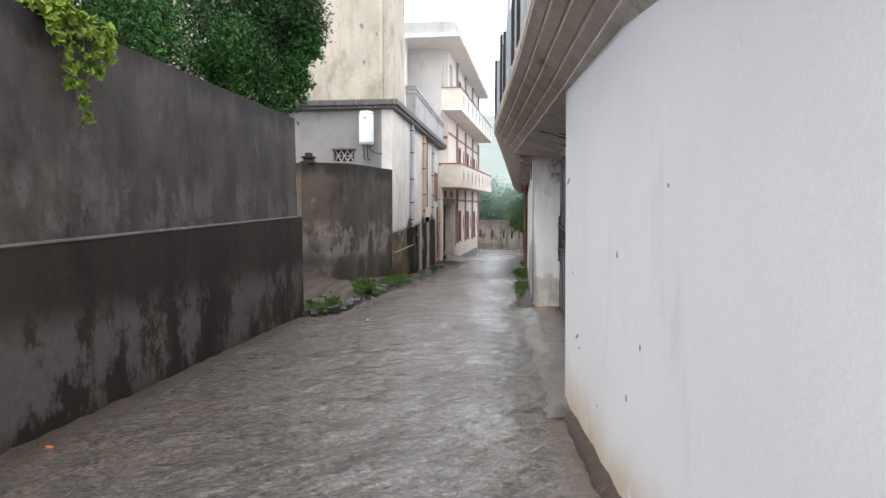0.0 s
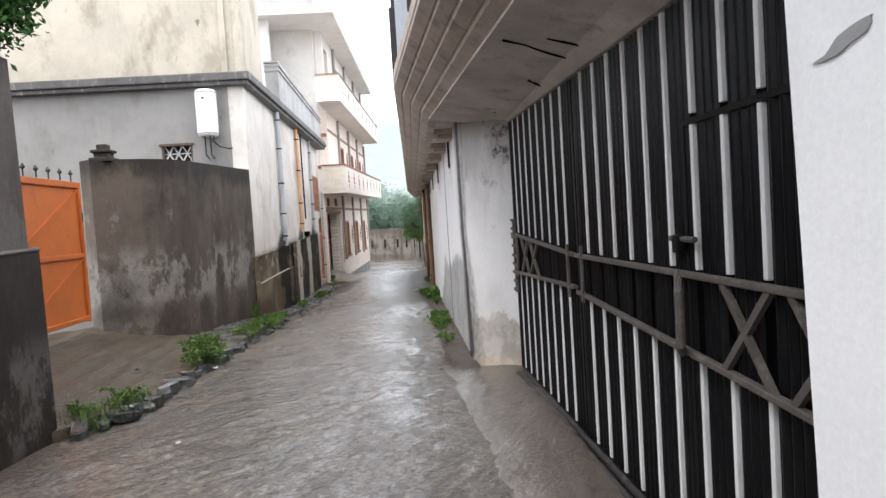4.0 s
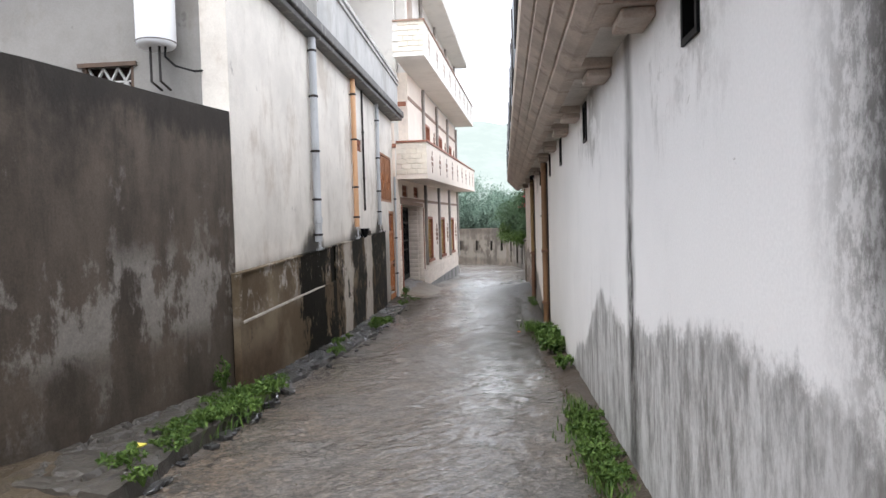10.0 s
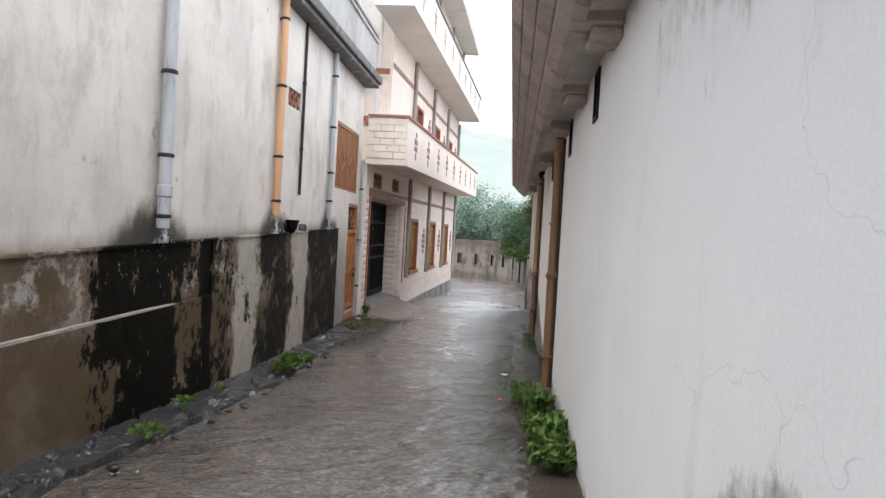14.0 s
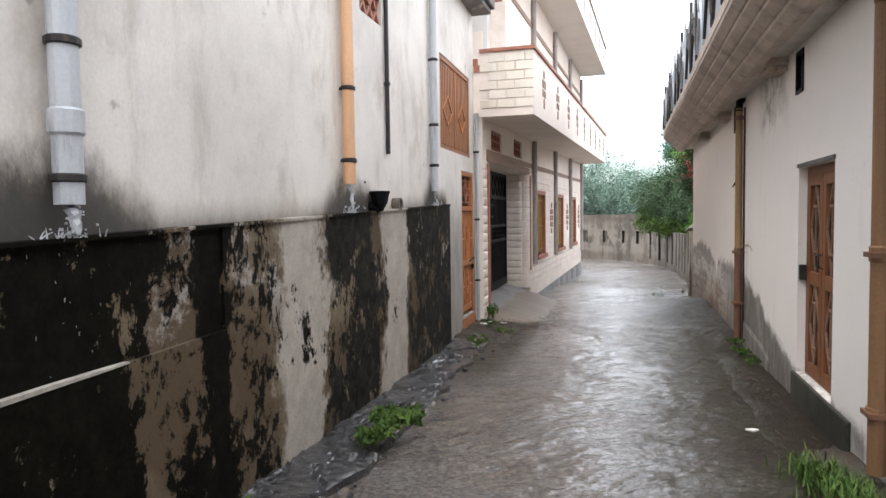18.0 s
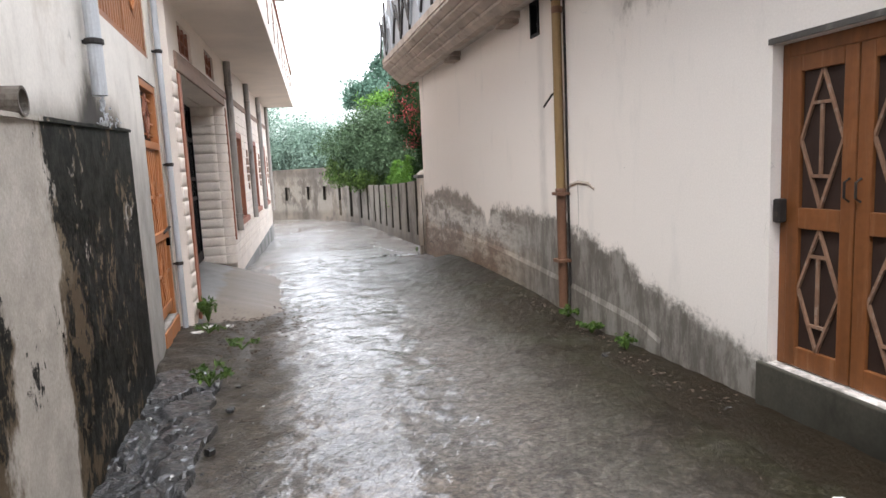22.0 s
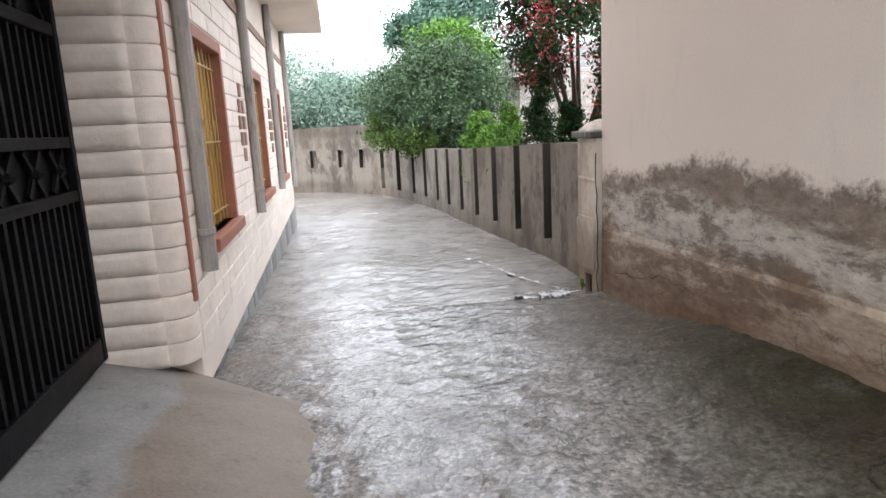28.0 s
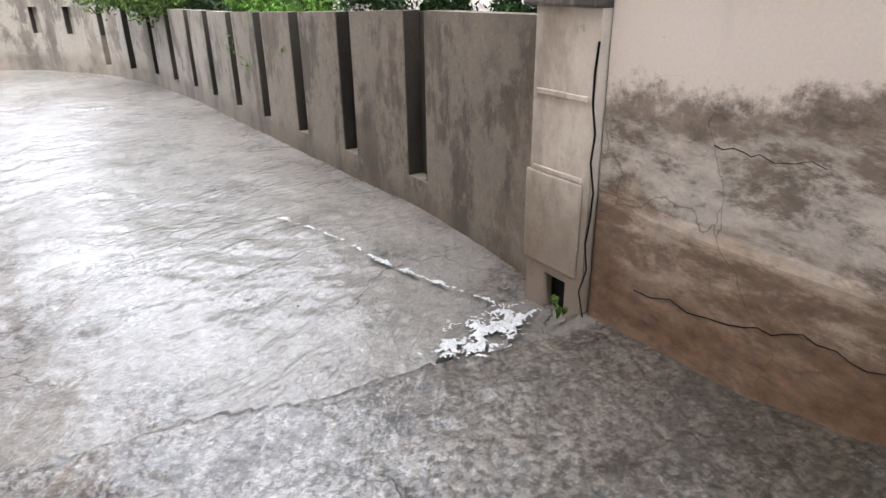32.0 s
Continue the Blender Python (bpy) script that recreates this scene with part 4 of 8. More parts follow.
def orange_gate():
    g = thing("metal_gate", (-4.8, 11.6, 0.5), "bright orange sheet-metal gate with diagonal braces and spikes on top", "gate")
    x = -4.80
    for k, (y0, y1) in enumerate(((10.05, 11.62), (11.66, 13.23))):
        leaf = part("gate_leaf", box(B(), x - 0.02, x, y0, y1, 0.58, 2.40), ORANGE, g)
        fr = B()
        for a, b in ((0.58, 0.64), (1.42, 1.48), (2.34, 2.42)):
            box(fr, x, x + 0.035, y0, y1, a, b, 0.006)
        for a in (y0, y1 - 0.05):
            box(fr, x, x + 0.04, a, a + 0.05, 0.56, 2.42, 0.006)
        part("gate_frame", fr, ORANGE, leaf)
        for a, b in (((y0, 1.48), (y1, 2.34)), ((y0, 0.64), (y1, 1.42))):
            part("brace", strip(B(), (x, a[0], a[1]), (x, b[0], b[1]), 0.03, 0.02), ORANGE, leaf)
        part("hinge", tube(B(), [(x + 0.03, y1 - 0.02 if k else y0 + 0.02, 1.9), (x + 0.03, y1 - 0.02 if k else y0 + 0.02, 2.02)], 0.02, 8), IRONGREY, leaf)
        for i in range(6):
            y = y0 + 0.12 + i * 0.26
            s = tube(B(), [(x, y, 2.40), (x, y, 2.52)], 0.010, 6)
            lathe(s, (x, y, 2.50), [(0.004, 0), (0.028, 0.02), (0.028, 0.035), (0.002, 0.08)], 8)
            part("spike", s, IRONGREY, leaf)


def curved_wall():
    w = thing("compound_wall", (-4.1, 15.0, 0.1), "grey-brown cement compound wall with a curved corner and dark damp top", "wall")
    plan = [(-4.80, 13.60), (-4.55, 13.78), (-4.28, 13.98), (-4.08, 14.22), (-3.96, 14.50), (-3.88, 14.85), (-3.83, 15.3), (-3.77, 15.8), (-3.70, 16.4), (-3.61, 17.0), (-3.545, 17.42)]
    tops = [2.76 + 0.01 * t for t in range(len(plan))]
    rings = [[(a, b, -0.5), (a, b, t), (a - 0.20, b + 0.14, t), (a - 0.20, b + 0.14, -0.5)] for (a, b), t in zip(plan, tops)]
    part("wall", loft(B(), rings), CURVED, w)
    cap = B()
    for i, (s, z0, z1) in enumerate(((0.30, 2.74, 2.80), (0.20, 2.80, 2.87), (0.26, 2.87, 2.91), (0.14, 2.91, 2.99))):
        box(cap, -4.70 - s / 2, -4.70 + s / 2, 13.84 - s / 2, 13.84 + s / 2, z0, z1, 0.01)
    part("finial", cap, CURVED, w, "stepped cement finial with a flat cap")


near_left_wall()
gate_ramp()
orange_gate()
curved_wall()


# ---- stained white building with an upper storey ----
def left_building():
    h = thing("plastered_building", (-6, 22, 0), "old two-storey plastered building, stained cream walls over a black algae dado", "building")
    f = left_line
    bm = B()
    wall_with(bm, f, -0.3, 0.0, 17.45, 28.74, -1.0, 4.6, [(23.9, 24.46, 3.17, 3.43), (26.65, 28.45, 2.2, 3.45), (27.84, 28.68, -0.28, 1.97)])
    part("side_wall", bm, CREAM, h)
    fr = B()
    for x0, x1, z0, z1 in ((-14, -5.22, -0.5, 4.6), (-4.62, -3.55, -0.5, 4.6), (-5.22, -4.62, -0.5, 3.10), (-5.22, -4.62, 3.42, 4.6)):
        box(fr, x0, x1 - 0.302 if x1 > -4 else x1, 17.45, 17.70, z0, z1)
    part("front_wall", fr, FRONTSHADE, h)
    part("back_wall", box(B(), -14, -3.86, 28.5, 28.74, -1, 4.6), CREAM, h)
    sl = B()
    box(sl, -14, -3.36, 17.22, 28.80, 4.60, 4.76, 0.02)
    roof = part("roof_slab", sl, SLAB, h, "black-stained concrete roof slab edge")
    fl = B()
    box(fl, -14, -3.42, 17.28, 28.77, 4.52, 4.598, 0.01)
    part("slab_moulding", fl, SLAB, roof)
    up = B()
    box(up, -14, -3.50, 17.46, 19.10, 4.76, 9.3)
    part("upper_wall", up, UPPER, h, "yellowed upper-storey wall with dark runs")
    part("corner_rib", box(B(), -3.92, -3.80, 17.40, 17.458, 4.76, 9.3, 0.008), UPPER, h)
    part("corner_rib", box(B(), -3.66, -3.495, 17.42, 17.458, 4.76, 9.3, 0.006), UPPER, h)
    pa = B()
    sbox(pa, f, -0.12, 0.20, 20.45, 28.78, 4.76, 5.62)
    par = part("parapet", pa, PARAPET, h, "grey cement roof parapet with a ribbed coping")
    for z0, z1, d in ((5.50, 5.56, 0.24), (5.62, 5.68, 0.25), (5.70, 5.75, 0.22)):
        part("coping", sbox(B(), f, -0.14, d, 20.43, 28.80, z0, z1, 0.008), PARAPET, par)
    # the dado
    top = lambda y: 1.10 + 0.0345 * (y - 17.3)
    foot = lambda y: 0.56 + 0.022 * (y - 17.3)
    dado = part("dado", sbox(B(), f, 0.0, 0.06, 21.6, 26.88, -1.0, top), DADO, h, "cement dado, brown below and black with algae under the spouts")
    part("dado_base", sbox(B(), f, 0.0, 0.075, 17.36, 21.6, -1.0, foot), DADO, h)
    part("dado_panel", sbox(B(), f, 0.0, 0.045, 17.42, 21.6, foot, top), DADO, h)
    part("dado_frame", sbox(B(), f, 0.0, 0.085, 17.30, 17.40, -0.6, 1.12, 0.01), DADO, dado)
    ys = [*np.arange(17.3, 26.8, 0.25), 26.88]
    part("dado_cap", loft(B(), [quad(f(y), f(y) + 0.08 + 0.014 * noise.noise((y * 3, 0, 0)), y, top(y) - 0.004, top(y) + 0.016 + 0.006 * noise.noise((y * 5, 3, 0))) for y in ys]), DADO, dado)
    ys = np.arange(17.42, 20.9, 0.2)
    part("white_ledge", loft(B(), [quad(f(y) + 0.03, f(y) + 0.078 + 0.012 * noise.noise((y * 6, 0, 4)), y, foot(y) - 0.004, foot(y) + 0.018 * min(1.0, 0.15 + (20.95 - y) / 0.9) + 0.006 * noise.noise((y * 4, 2, 0))) for y in ys]), LEDGEPAINT, dado, "ledge with worn white paint")
    # window with a pierced cement screen in the front wall
    win = part("window", box(B(), -5.22, -4.62, 17.58, 17.62, 3.10, 3.42), MESH, h)
    part("window_frame", [box(b, -5.26, -4.58, 17.425, 17.449, 3.41, 3.455) and box(b, -5.22, -5.18, 17.46, 17.56, 3.10, 3.42) and box(b, -4.66, -4.62, 17.46, 17.56, 3.10, 3.42) for b in [B()]][0], DARKWOOD, win)
    for i in range(3):
        x = -5.18 + i * 0.173
        for z0, z1 in ((3.11, 3.41), (3.41, 3.11)):
            part("lattice_bar", strip(B(), (x, 17.50, z0), (x + 0.173, 17.50, z1), 0.02, 0.03, (0, 1, 0)), BARWHITE, win)
    part("lattice_bar", strip(B(), (-5.18, 17.51, 3.26), (-4.66, 17.51, 3.26), 0.016, 0.02, (0, 1, 0)), BARWHITE, win)
    # small pierced vent over the lane
    v = part("vent", sbox(B(), f, -0.2, -0.14, 23.9, 24.46, 3.17, 3.43), MESH, h)
    for i in range(3):
        for s in (1, -1):
            y = 23.95 + i * 0.17
            part("vent_bar", strip(B(), (f(y) - 0.06, y, 3.18 if s > 0 else 3.42), (f(y) - 0.06, y + 0.17, 3.42 if s > 0 else 3.18), 0.03, 0.04), REDBAND, v)


def water_heater():
    c = (-4.22, 17.22, 3.52)
    h = thing("water_heater", (-4.22, 17.22, 3.52), "white enamelled cylindrical water heater fixed to the wall", "water heater")
    body = part("tank", lathe(B(), c, [(0.0, 0.02), (0.17, 0.0), (0.195, 0.03), (0.20, 0.05), (0.20, 0.84), (0.195, 0.87), (0.16, 0.90), (0.0, 0.905)], 28), ENAMEL, h, smooth=True)
    part("seam", lathe(B(), (c[0], c[1], c[2] + 0.045), [(0.203, 0), (0.203, 0.012)], 28), SLAB, body)
    part("seam", lathe(B(), (c[0], c[1], c[2] + 0.835), [(0.203, 0), (0.203, 0.012)], 28), SLAB, body)
    part("badge", box(B(), c[0] - 0.03, c[0] + 0.03, c[1] - 0.206, c[1] - 0.198, c[2] + 0.70, c[2] + 0.73), BLACK, body)
    for dx in (-0.07, 0.03):
        part("feed_pipe", tube(B(), [(c[0] + dx, c[1], c[2] + 0.02), (c[0] + dx, c[1], c[2] - 0.35), (c[0] + dx, c[1] + 0.2, c[2] - 0.4)], 0.014, 8), IRONGREY, h)
    part("hose", tube(B(), [(c[0] + 0.1, c[1], c[2] + 0.02), (c[0] + 0.10, c[1] - 0.02, c[2] - 0.1), (c[0] + 0.2, c[1], c[2] - 0.2), (c[0] + 0.36, c[1] + 0.1, c[2] - 0.24), (c[0] + 0.38, c[1] + 0.24, c[2] - 0.2)], 0.012, 8), BLACK, h)
    part("bracket", box(B(), c[0] - 0.1, c[0] + 0.1, c[1] + 0.19, 17.45, c[2] + 0.6, c[2] + 0.66), IRONGREY, h)


def drainpipe(y, x, z0, z1, r, material, label, clamps, shoe=True):
    p = thing("drainpipe", (x, y, z0), label, "drainpipe")
    part("pipe", tube(B(), [(x, y, z0), (x, y, z1)], r, 14), material, p, smooth=False)
    for z in clamps:
        part("clamp", lathe(B(), (x, y, z), [(r + 0.004, 0), (r + 0.012, 0.006), (r + 0.012, 0.03), (r + 0.004, 0.036)], 14), IRONGREY, p, "dark strap clamp")
        part("clamp_pin", box(B(), x - r - 0.08, x + 0.005, y - 0.012, y + 0.012, z + 0.008, z + 0.028), IRONGREY, p)
    if shoe:
        part("socket", lathe(B(), (x, y, z0 + 0.28), [(r + 0.002, 0), (r + 0.012, 0.01), (r + 0.012, 0.10), (r + 0.002, 0.11)], 14), material, p)
    return p


def left_fittings():
    f = left_line
    drainpipe(20.52, f(20.52) + 0.08, 1.36, 4.55, 0.058, GREYPVC, "grey plastic drainpipe strapped to the stained wall, spilling onto the dado", (1.45, 2.0, 2.75, 3.6, 4.3))
    drainpipe(23.42, f(23.4) + 0.075, 1.57, 4.55, 0.052, ORANGEPVC, "faded orange plastic drainpipe strapped to the wall", (1.75, 2.35, 3.3, 4.2), False)
    drainpipe(24.52, f(24.5) + 0.03, 1.92, 4.55, 0.022, IRONGREY, "thin dark waste pipe fixed to the wall", (2.6, 3.6), False)
    drainpipe(26.12, f(26.1) + 0.065, 1.60, 4.55, 0.044, GREYPVC, "narrow grey drainpipe strapped to the wall", (1.9, 2.4, 3.2, 4.1), False)
    drainpipe(28.70, f(28.7) + 0.06, -0.5, 2.95, 0.028, GREYPVC, "thin grey service pipe beside the metal door", (0.2, 1.2, 2.3), False)
    c = (f(24.0) + 0.10, 24.06, 1.34)
    s = thing("rain_spout", c, "rusty black funnel spout bracketed to the wall", "spout")
    part("hopper", lathe(B(), c, [(0.03, 0.0), (0.045, 0.03), (0.075, 0.08), (0.09, 0.16), (0.10, 0.17), (0.10, 0.19), (0.08, 0.19)], 12), BLACK, s)
    part("bracket", tube(B(), [(c[0] - 0.16, c[1] - 0.12, c[2] + 0.32), (c[0] - 0.1, c[1] - 0.12, c[2] + 0.26)], 0.02, 6), BLACK, s)
    part("outlet", tube(B(), [(c[0] - 0.18, c[1], c[2] + 0.06), (c[0], c[1], c[2] + 0.03)], 0.05, 10), BLACK, s)
    q = thing("pipe_stub", (f(24.72), 24.72, 1.40), "short broken clay pipe end jutting from the wall", "pipe")
    ring = B()
    for r0, r1 in ((0.062, 0.05),):
        n = 16
        vs = [[ring.verts.new((f(24.72) + d, 24.72 + r * math.cos(a), 1.42 + r * math.sin(a))) for a in [2 * math.pi * i / n for i in range(n)]] for d, r in ((0, r0), (0.09, r0), (0.09, r1), (0.02, r1))]
        for u, v in zip(vs, vs[1:]):
            for i in range(n):
                ring.faces.new((u[i], u[(i + 1) % n], v[(i + 1) % n], v[i]))
        ring.faces.new(vs[-1])
    part("pipe_wall", ring, CURVED, q)
    part("rubble_fill", lathe(B(), (f(24.72) + 0.03, 24.72, 1.34), [(0.01, 0.03), (0.04, 0.035), (0.035, 0.055), (0.0, 0.07)], 9), CURVED, q)


def shutter_window():
    f = left_line
    s = thing("shutter_window", (f(27.5), 27.5, 2.2), "brown corrugated metal shutter with a cut diamond motif", "window")
    x = lambda y: f(y) - 0.04
    fr = B()
    for a, b, c, d in ((26.65, 26.72, 2.2, 3.45), (28.38, 28.45, 2.2, 3.45), (26.72, 28.38, 2.2, 2.26), (26.72, 28.38, 3.39, 3.45), (27.52, 27.58, 2.26, 3.39)):
        sbox(fr, x, -0.03, 0.03, a, b, c, d)
    part("window_frame", fr, SHUTTER, s)
    for y0 in (26.72, 27.58):
        leaf = part("shutter_leaf", sbox(B(), x, -0.03, -0.005, y0, y0 + 0.80, 2.26, 3.39), SHUTTER, s)
        for i in range(9):
            part("rib", sbox(B(), x, -0.005, 0.018, y0 + 0.03 + i * 0.088, y0 + 0.075 + i * 0.088, 2.27, 3.38, 0.006), SHUTTER, leaf)
        m = (y0 + 0.4, 2.75)
        for sy, sz in ((1, 1), (1, -1), (-1, 1), (-1, -1)):
            part("motif_bar", strip(B(), (x(m[0]) + 0.018, m[0] + sy * 0.24, m[1]), (x(m[0]) + 0.018, m[0], m[1] + sz * 0.20), 0.03, 0.015), TERRA, leaf, "pale orange diamond bar")


def metal_door():
    f = left_line
    x = lambda y: f(y) - 0.06
    d = thing("metal_door", (f(28.26), 28.26, -0.28), "orange-brown painted metal door with slats, diamond bars and a grille above", "door")
    fr = B()
    for a, b, c, e in ((27.84, 27.90, -0.28, 1.97), (28.62, 28.68, -0.28, 1.97), (27.90, 28.62, 1.90, 1.97), (27.90, 28.62, 1.36, 1.43)):
        sbox(fr, x, -0.04, 0.05, a, b, c, e, 0.006)
    part("door_frame", fr, TERRA, d)
    leaf = part("door_leaf", sbox(B(), x, -0.03, 0.0, 27.90, 28.62, -0.22, 1.36), TERRA, d)
    for i in range(7):
        y = 27.94 + i * 0.096
        part("slat", sbox(B(), x, 0.0, 0.022, y, y + 0.045, -0.20, 1.35, 0.007), TERRA, leaf)
    part("mid_rail", sbox(B(), x, 0.0, 0.05, 27.90, 28.64, 0.50, 0.58, 0.008), TERRA, leaf)
    part("kick_rail", sbox(B(), x, 0.0, 0.03, 27.90, 28.62, -0.22, -0.12, 0.006), TERRA, leaf)
    for zc in (0.92, 0.18):
        for s in (0.10, 0.17):
            c = (x(28.26) + 0.022, 28.26, zc)
            for sy, sz in ((1, 1), (1, -1), (-1, 1), (-1, -1)):
                part("diamond_bar", strip(B(), (c[0], c[1] + sy * s * 0.75, zc), (c[0], c[1], zc + sz * s * 1.5), 0.018, 0.011), TERRA, leaf)
        part("cross_bar", strip(B(), (x(28.26) + 0.022, 27.94, zc), (x(28.26) + 0.022, 28.13, zc), 0.03, 0.015), TERRA, leaf)
        part("cross_bar", strip(B(), (x(28.26) + 0.022, 28.39, zc), (x(28.26) + 0.022, 28.58, zc), 0.03, 0.015), TERRA, leaf)
        for sy in (-1, 1):
            part("ray_bar", strip(B(), (x(28.26) + 0.022, 28.26 + sy * 0.30, zc + 0.38), (x(28.26) + 0.022, 28.26 + sy * 0.14, zc - 0.06), 0.016, 0.014), TERRA, leaf)
    part("latch", tube(B(), [(x(28.5) + 0.05, 28.36, 0.56), (x(28.5) + 0.07, 28.62, 0.60)], 0.014, 8), IRONGREY, leaf)
    part("padlock", box(B(), x(28.5) + 0.03, x(28.5) + 0.07, 28.58, 28.58, 0.42, 0.50, 0.01), IRONGREY, leaf)
    g = part("transom", sbox(B(), x, -0.03, -0.02, 27.90, 28.62, 1.43, 1.90), MESH, d)
    for i in range(4):
        part("grille_bar", sbox(B(), x, 0.0, 0.014, 27.90, 28.62, 1.49 + i * 0.11, 1.505 + i * 0.11), TERRA, g)
    for s in (0.12, 0.2):
        for sy, sz in ((1, 1), (1, -1), (-1, 1), (-1, -1)):
            part("grille_diamond", strip(B(), (x(28.26) + 0.014, 28.26 + sy * s * 0.7, 1.665), (x(28.26) + 0.014, 28.26, 1.665 + sz * s), 0.02, 0.014), REDBAND, g)
    part("threshold", sbox(B(), f, -0.1, 0.012, 27.82, 28.70, -0.9, -0.30, 0.01), TERRA, d, "painted door sill")


left_building()
water_heater()
left_fittings()
shutter_window()
metal_door()


# ---- long whitewashed building with a moulded cornice ----
def right_building():
    h = thing("whitewashed_building", (4, 20, 0), "long whitewashed single-storey building with damp grey foot and moulded cornice", "building")
    nw = B()
    hexa(nw, [(near_line(-9), -9, -0.5), (near_line(5.61), 5.61, -0.5), (1.6, 5.61, -0.5), (1.9, -9, -0.5),
              (near_line(-9), -9, 2.7), (near_line(5.76), 5.76, 2.7), (1.6, 5.76, 2.7), (1.9, -9, 2.7)])
    part("gate_side_wall", nw, WHITE, h)
    wl2 = B()
    wall_with(wl2, right_line, 0.0, 0.3, 11.92, 34.5, -1.6, 2.80,
              [(23.92, 24.97, -0.2, 1.68), *[(y, y + 0.24, 2.36, 2.74) for y in (13.5, 17.1, 19.8, 21.9, 24.85)], (28.36, 28.60, 2.42, 2.78)])
    part("lane_wall", wl2, WHITE, h)
    # the pier beside the gate turns into the lane wall in one soft bend
    bend = [(0.69, 10.93), (0.60, 11.01), (0.50, 11.11), (0.40, 11.21), (0.325, 11.30), (0.27, 11.39), (0.235, 11.49), (0.215, 11.60), (0.205, 11.75), (0.2, 11.92)]
    zs = (-0.6, 0.0, 0.05, 0.11, 0.5, 1.2, 2.0, 2.80)
    lip_out = (0.03, 0.03, 0.022, 0.0, 0.0, 0.0, 0.0, 0.0)
    pf = B()
    outer = [[pf.verts.new((x - o * 0.7, y - o * 0.7 * (1 if y < 11.6 else 0), z)) for x, y in bend] for z, o in zip(zs, lip_out)]
    inner = [[pf.verts.new(p) for p in ((0.50, 11.92, z), (1.3, 11.92, z), (1.3, 10.93, z))] for z in zs]
    rings = [o + i for o, i in zip(outer, inner)]
    for u, v in zip(rings, rings[1:]):
        for j in range(len(u)):
            pf.faces.new((u[j], u[(j + 1) % len(u)], v[(j + 1) % len(u)], v[j]))
    pf.faces.new(rings[0][::-1])
    pf.faces.new(rings[-1])
    part("gate_pier", pf, GATEPIER, h, "rounded plaster gate pier, mould and coloured-in shading at the top, damp at the foot", True)
    jb = B()
    along = lambda u, d, z: (0.69 - 0.40 * u - 0.70 * d, 10.93 + 0.39 * u - 0.71 * d, z)
    hexa(jb, [along(0.52, 0, 2.34), along(0.66, 0, 2.34), along(0.66, 0.012, 2.34), along(0.52, 0.012, 2.34), along(0.50, 0, 2.46), along(0.64, 0, 2.47), along(0.64, 0.012, 2.47), along(0.50, 0.012, 2.46)], 0.003)
    part("junction_cover", jb, GATEPIER, h, "small square painted junction cover")
    part("end_wall", box(B(), 0.5, 8, 34.2, 34.5, -1.6, 2.8), WHITE, h)
    for y, z in ((13.5, 2.36), (17.1, 2.36), (19.8, 2.36), (21.9, 2.36), (24.85, 2.36), (28.36, 2.42)):
        # Black sheet set in the opening to stand for the unlit inside.
        part("vent_backing", box(B(), 0.34, 0.36, y, y + 0.24, z, z + 0.38), BLACK, h)
        part("vent_frame", wall_with(B(), right_line, -0.015, 0.06, y, y + 0.24, z, z + 0.38, [(y + 0.03, y + 0.21, z + 0.03, z + 0.35)]), BLACK, h)
    # cornice: flat soffit, then stepped mouldings out to the roof edge
    out = lambda y: lerp(y, [(-9, 0.78), (0, 0.32), (4.5, 0.09), (8, -0.20), (11.4, -0.50), (16, -0.48), (35, -0.45)])
    ys = [-9, -4, 0, 3, 6, 8, 9.7, 11.4, 14, 16.5, 19, 22, 25, 28, 31, 34.85]
    near = [y for y in ys if y <= 11.4]
    far = [y for y in ys if y >= 11.4]
    cor = part("cornice", loft(B(), [[(out(y) + 0.36, y, 2.71), (0.62, y, 2.60), (gate_line(y) - 0.02, y, 2.52 + 0.02 * (y - 8)), (2.2, y, 2.52 + 0.02 * (y - 8)), (2.2, y, 2.86), (out(y) + 0.36, y, 2.86)] for y in near]), SOFFIT, h, "cracked plaster soffit over the gate")
    part("soffit", loft(B(), [quad(out(y) + 0.36, 0.6, y, 2.79, 2.86) for y in far]), SOFFIT, cor)
    steps = [(0.36, 2.73, 0.28, 2.82), (0.265, 2.82, 0.18, 2.91), (0.165, 2.91, 0.09, 3.0), (0.075, 3.0, 0.0, 3.10)]
    for b, za, c, zc in steps:
        part("moulding", loft(B(), [[(out(y) + b, y, za), (out(y) + 0.45, y, za - 0.004), (out(y) + 0.45, y, zc - 0.004), (out(y) + c, y, zc - 0.002), (out(y) + c + 0.005, y, zc - 0.035)] for y in ys]), MOULD, cor)
    part("roof_slab", loft(B(), [quad(out(y), 2.4, y, 3.12, 3.22) for y in ys]), MOULD, h)
    part("roof", box(B(), 2.39, 9, -9, 34.85, 3.1, 3.2), ROOFTIN, h)
    par = part("parapet", loft(B(), [quad(out(y) + 0.03, out(y) + 0.13, y, 3.221, 4.05) for y in ys]), BLUEGREY, h, "grey-blue cement parapet with raised branching bars")
    y = -8.5
    i = 0
    while y < 34.6:
        x = out(y) - 0.005
        for a, b, c, d, w in ((0, 3.24, 0, 4.22 if i % 2 else 4.04, 0.035), (0.05, 3.40, 0.36, 3.86, 0.03), (0.70, 3.30, 0.40, 3.90, 0.03), (0.40, 3.66, 0.62, 4.02, 0.025)):
            part("relief_bar", strip(B(), (x, y + a, b), (x, y + c, d), w, w + 0.005), IRONGREY if i % 3 else BLUEGREY, par)
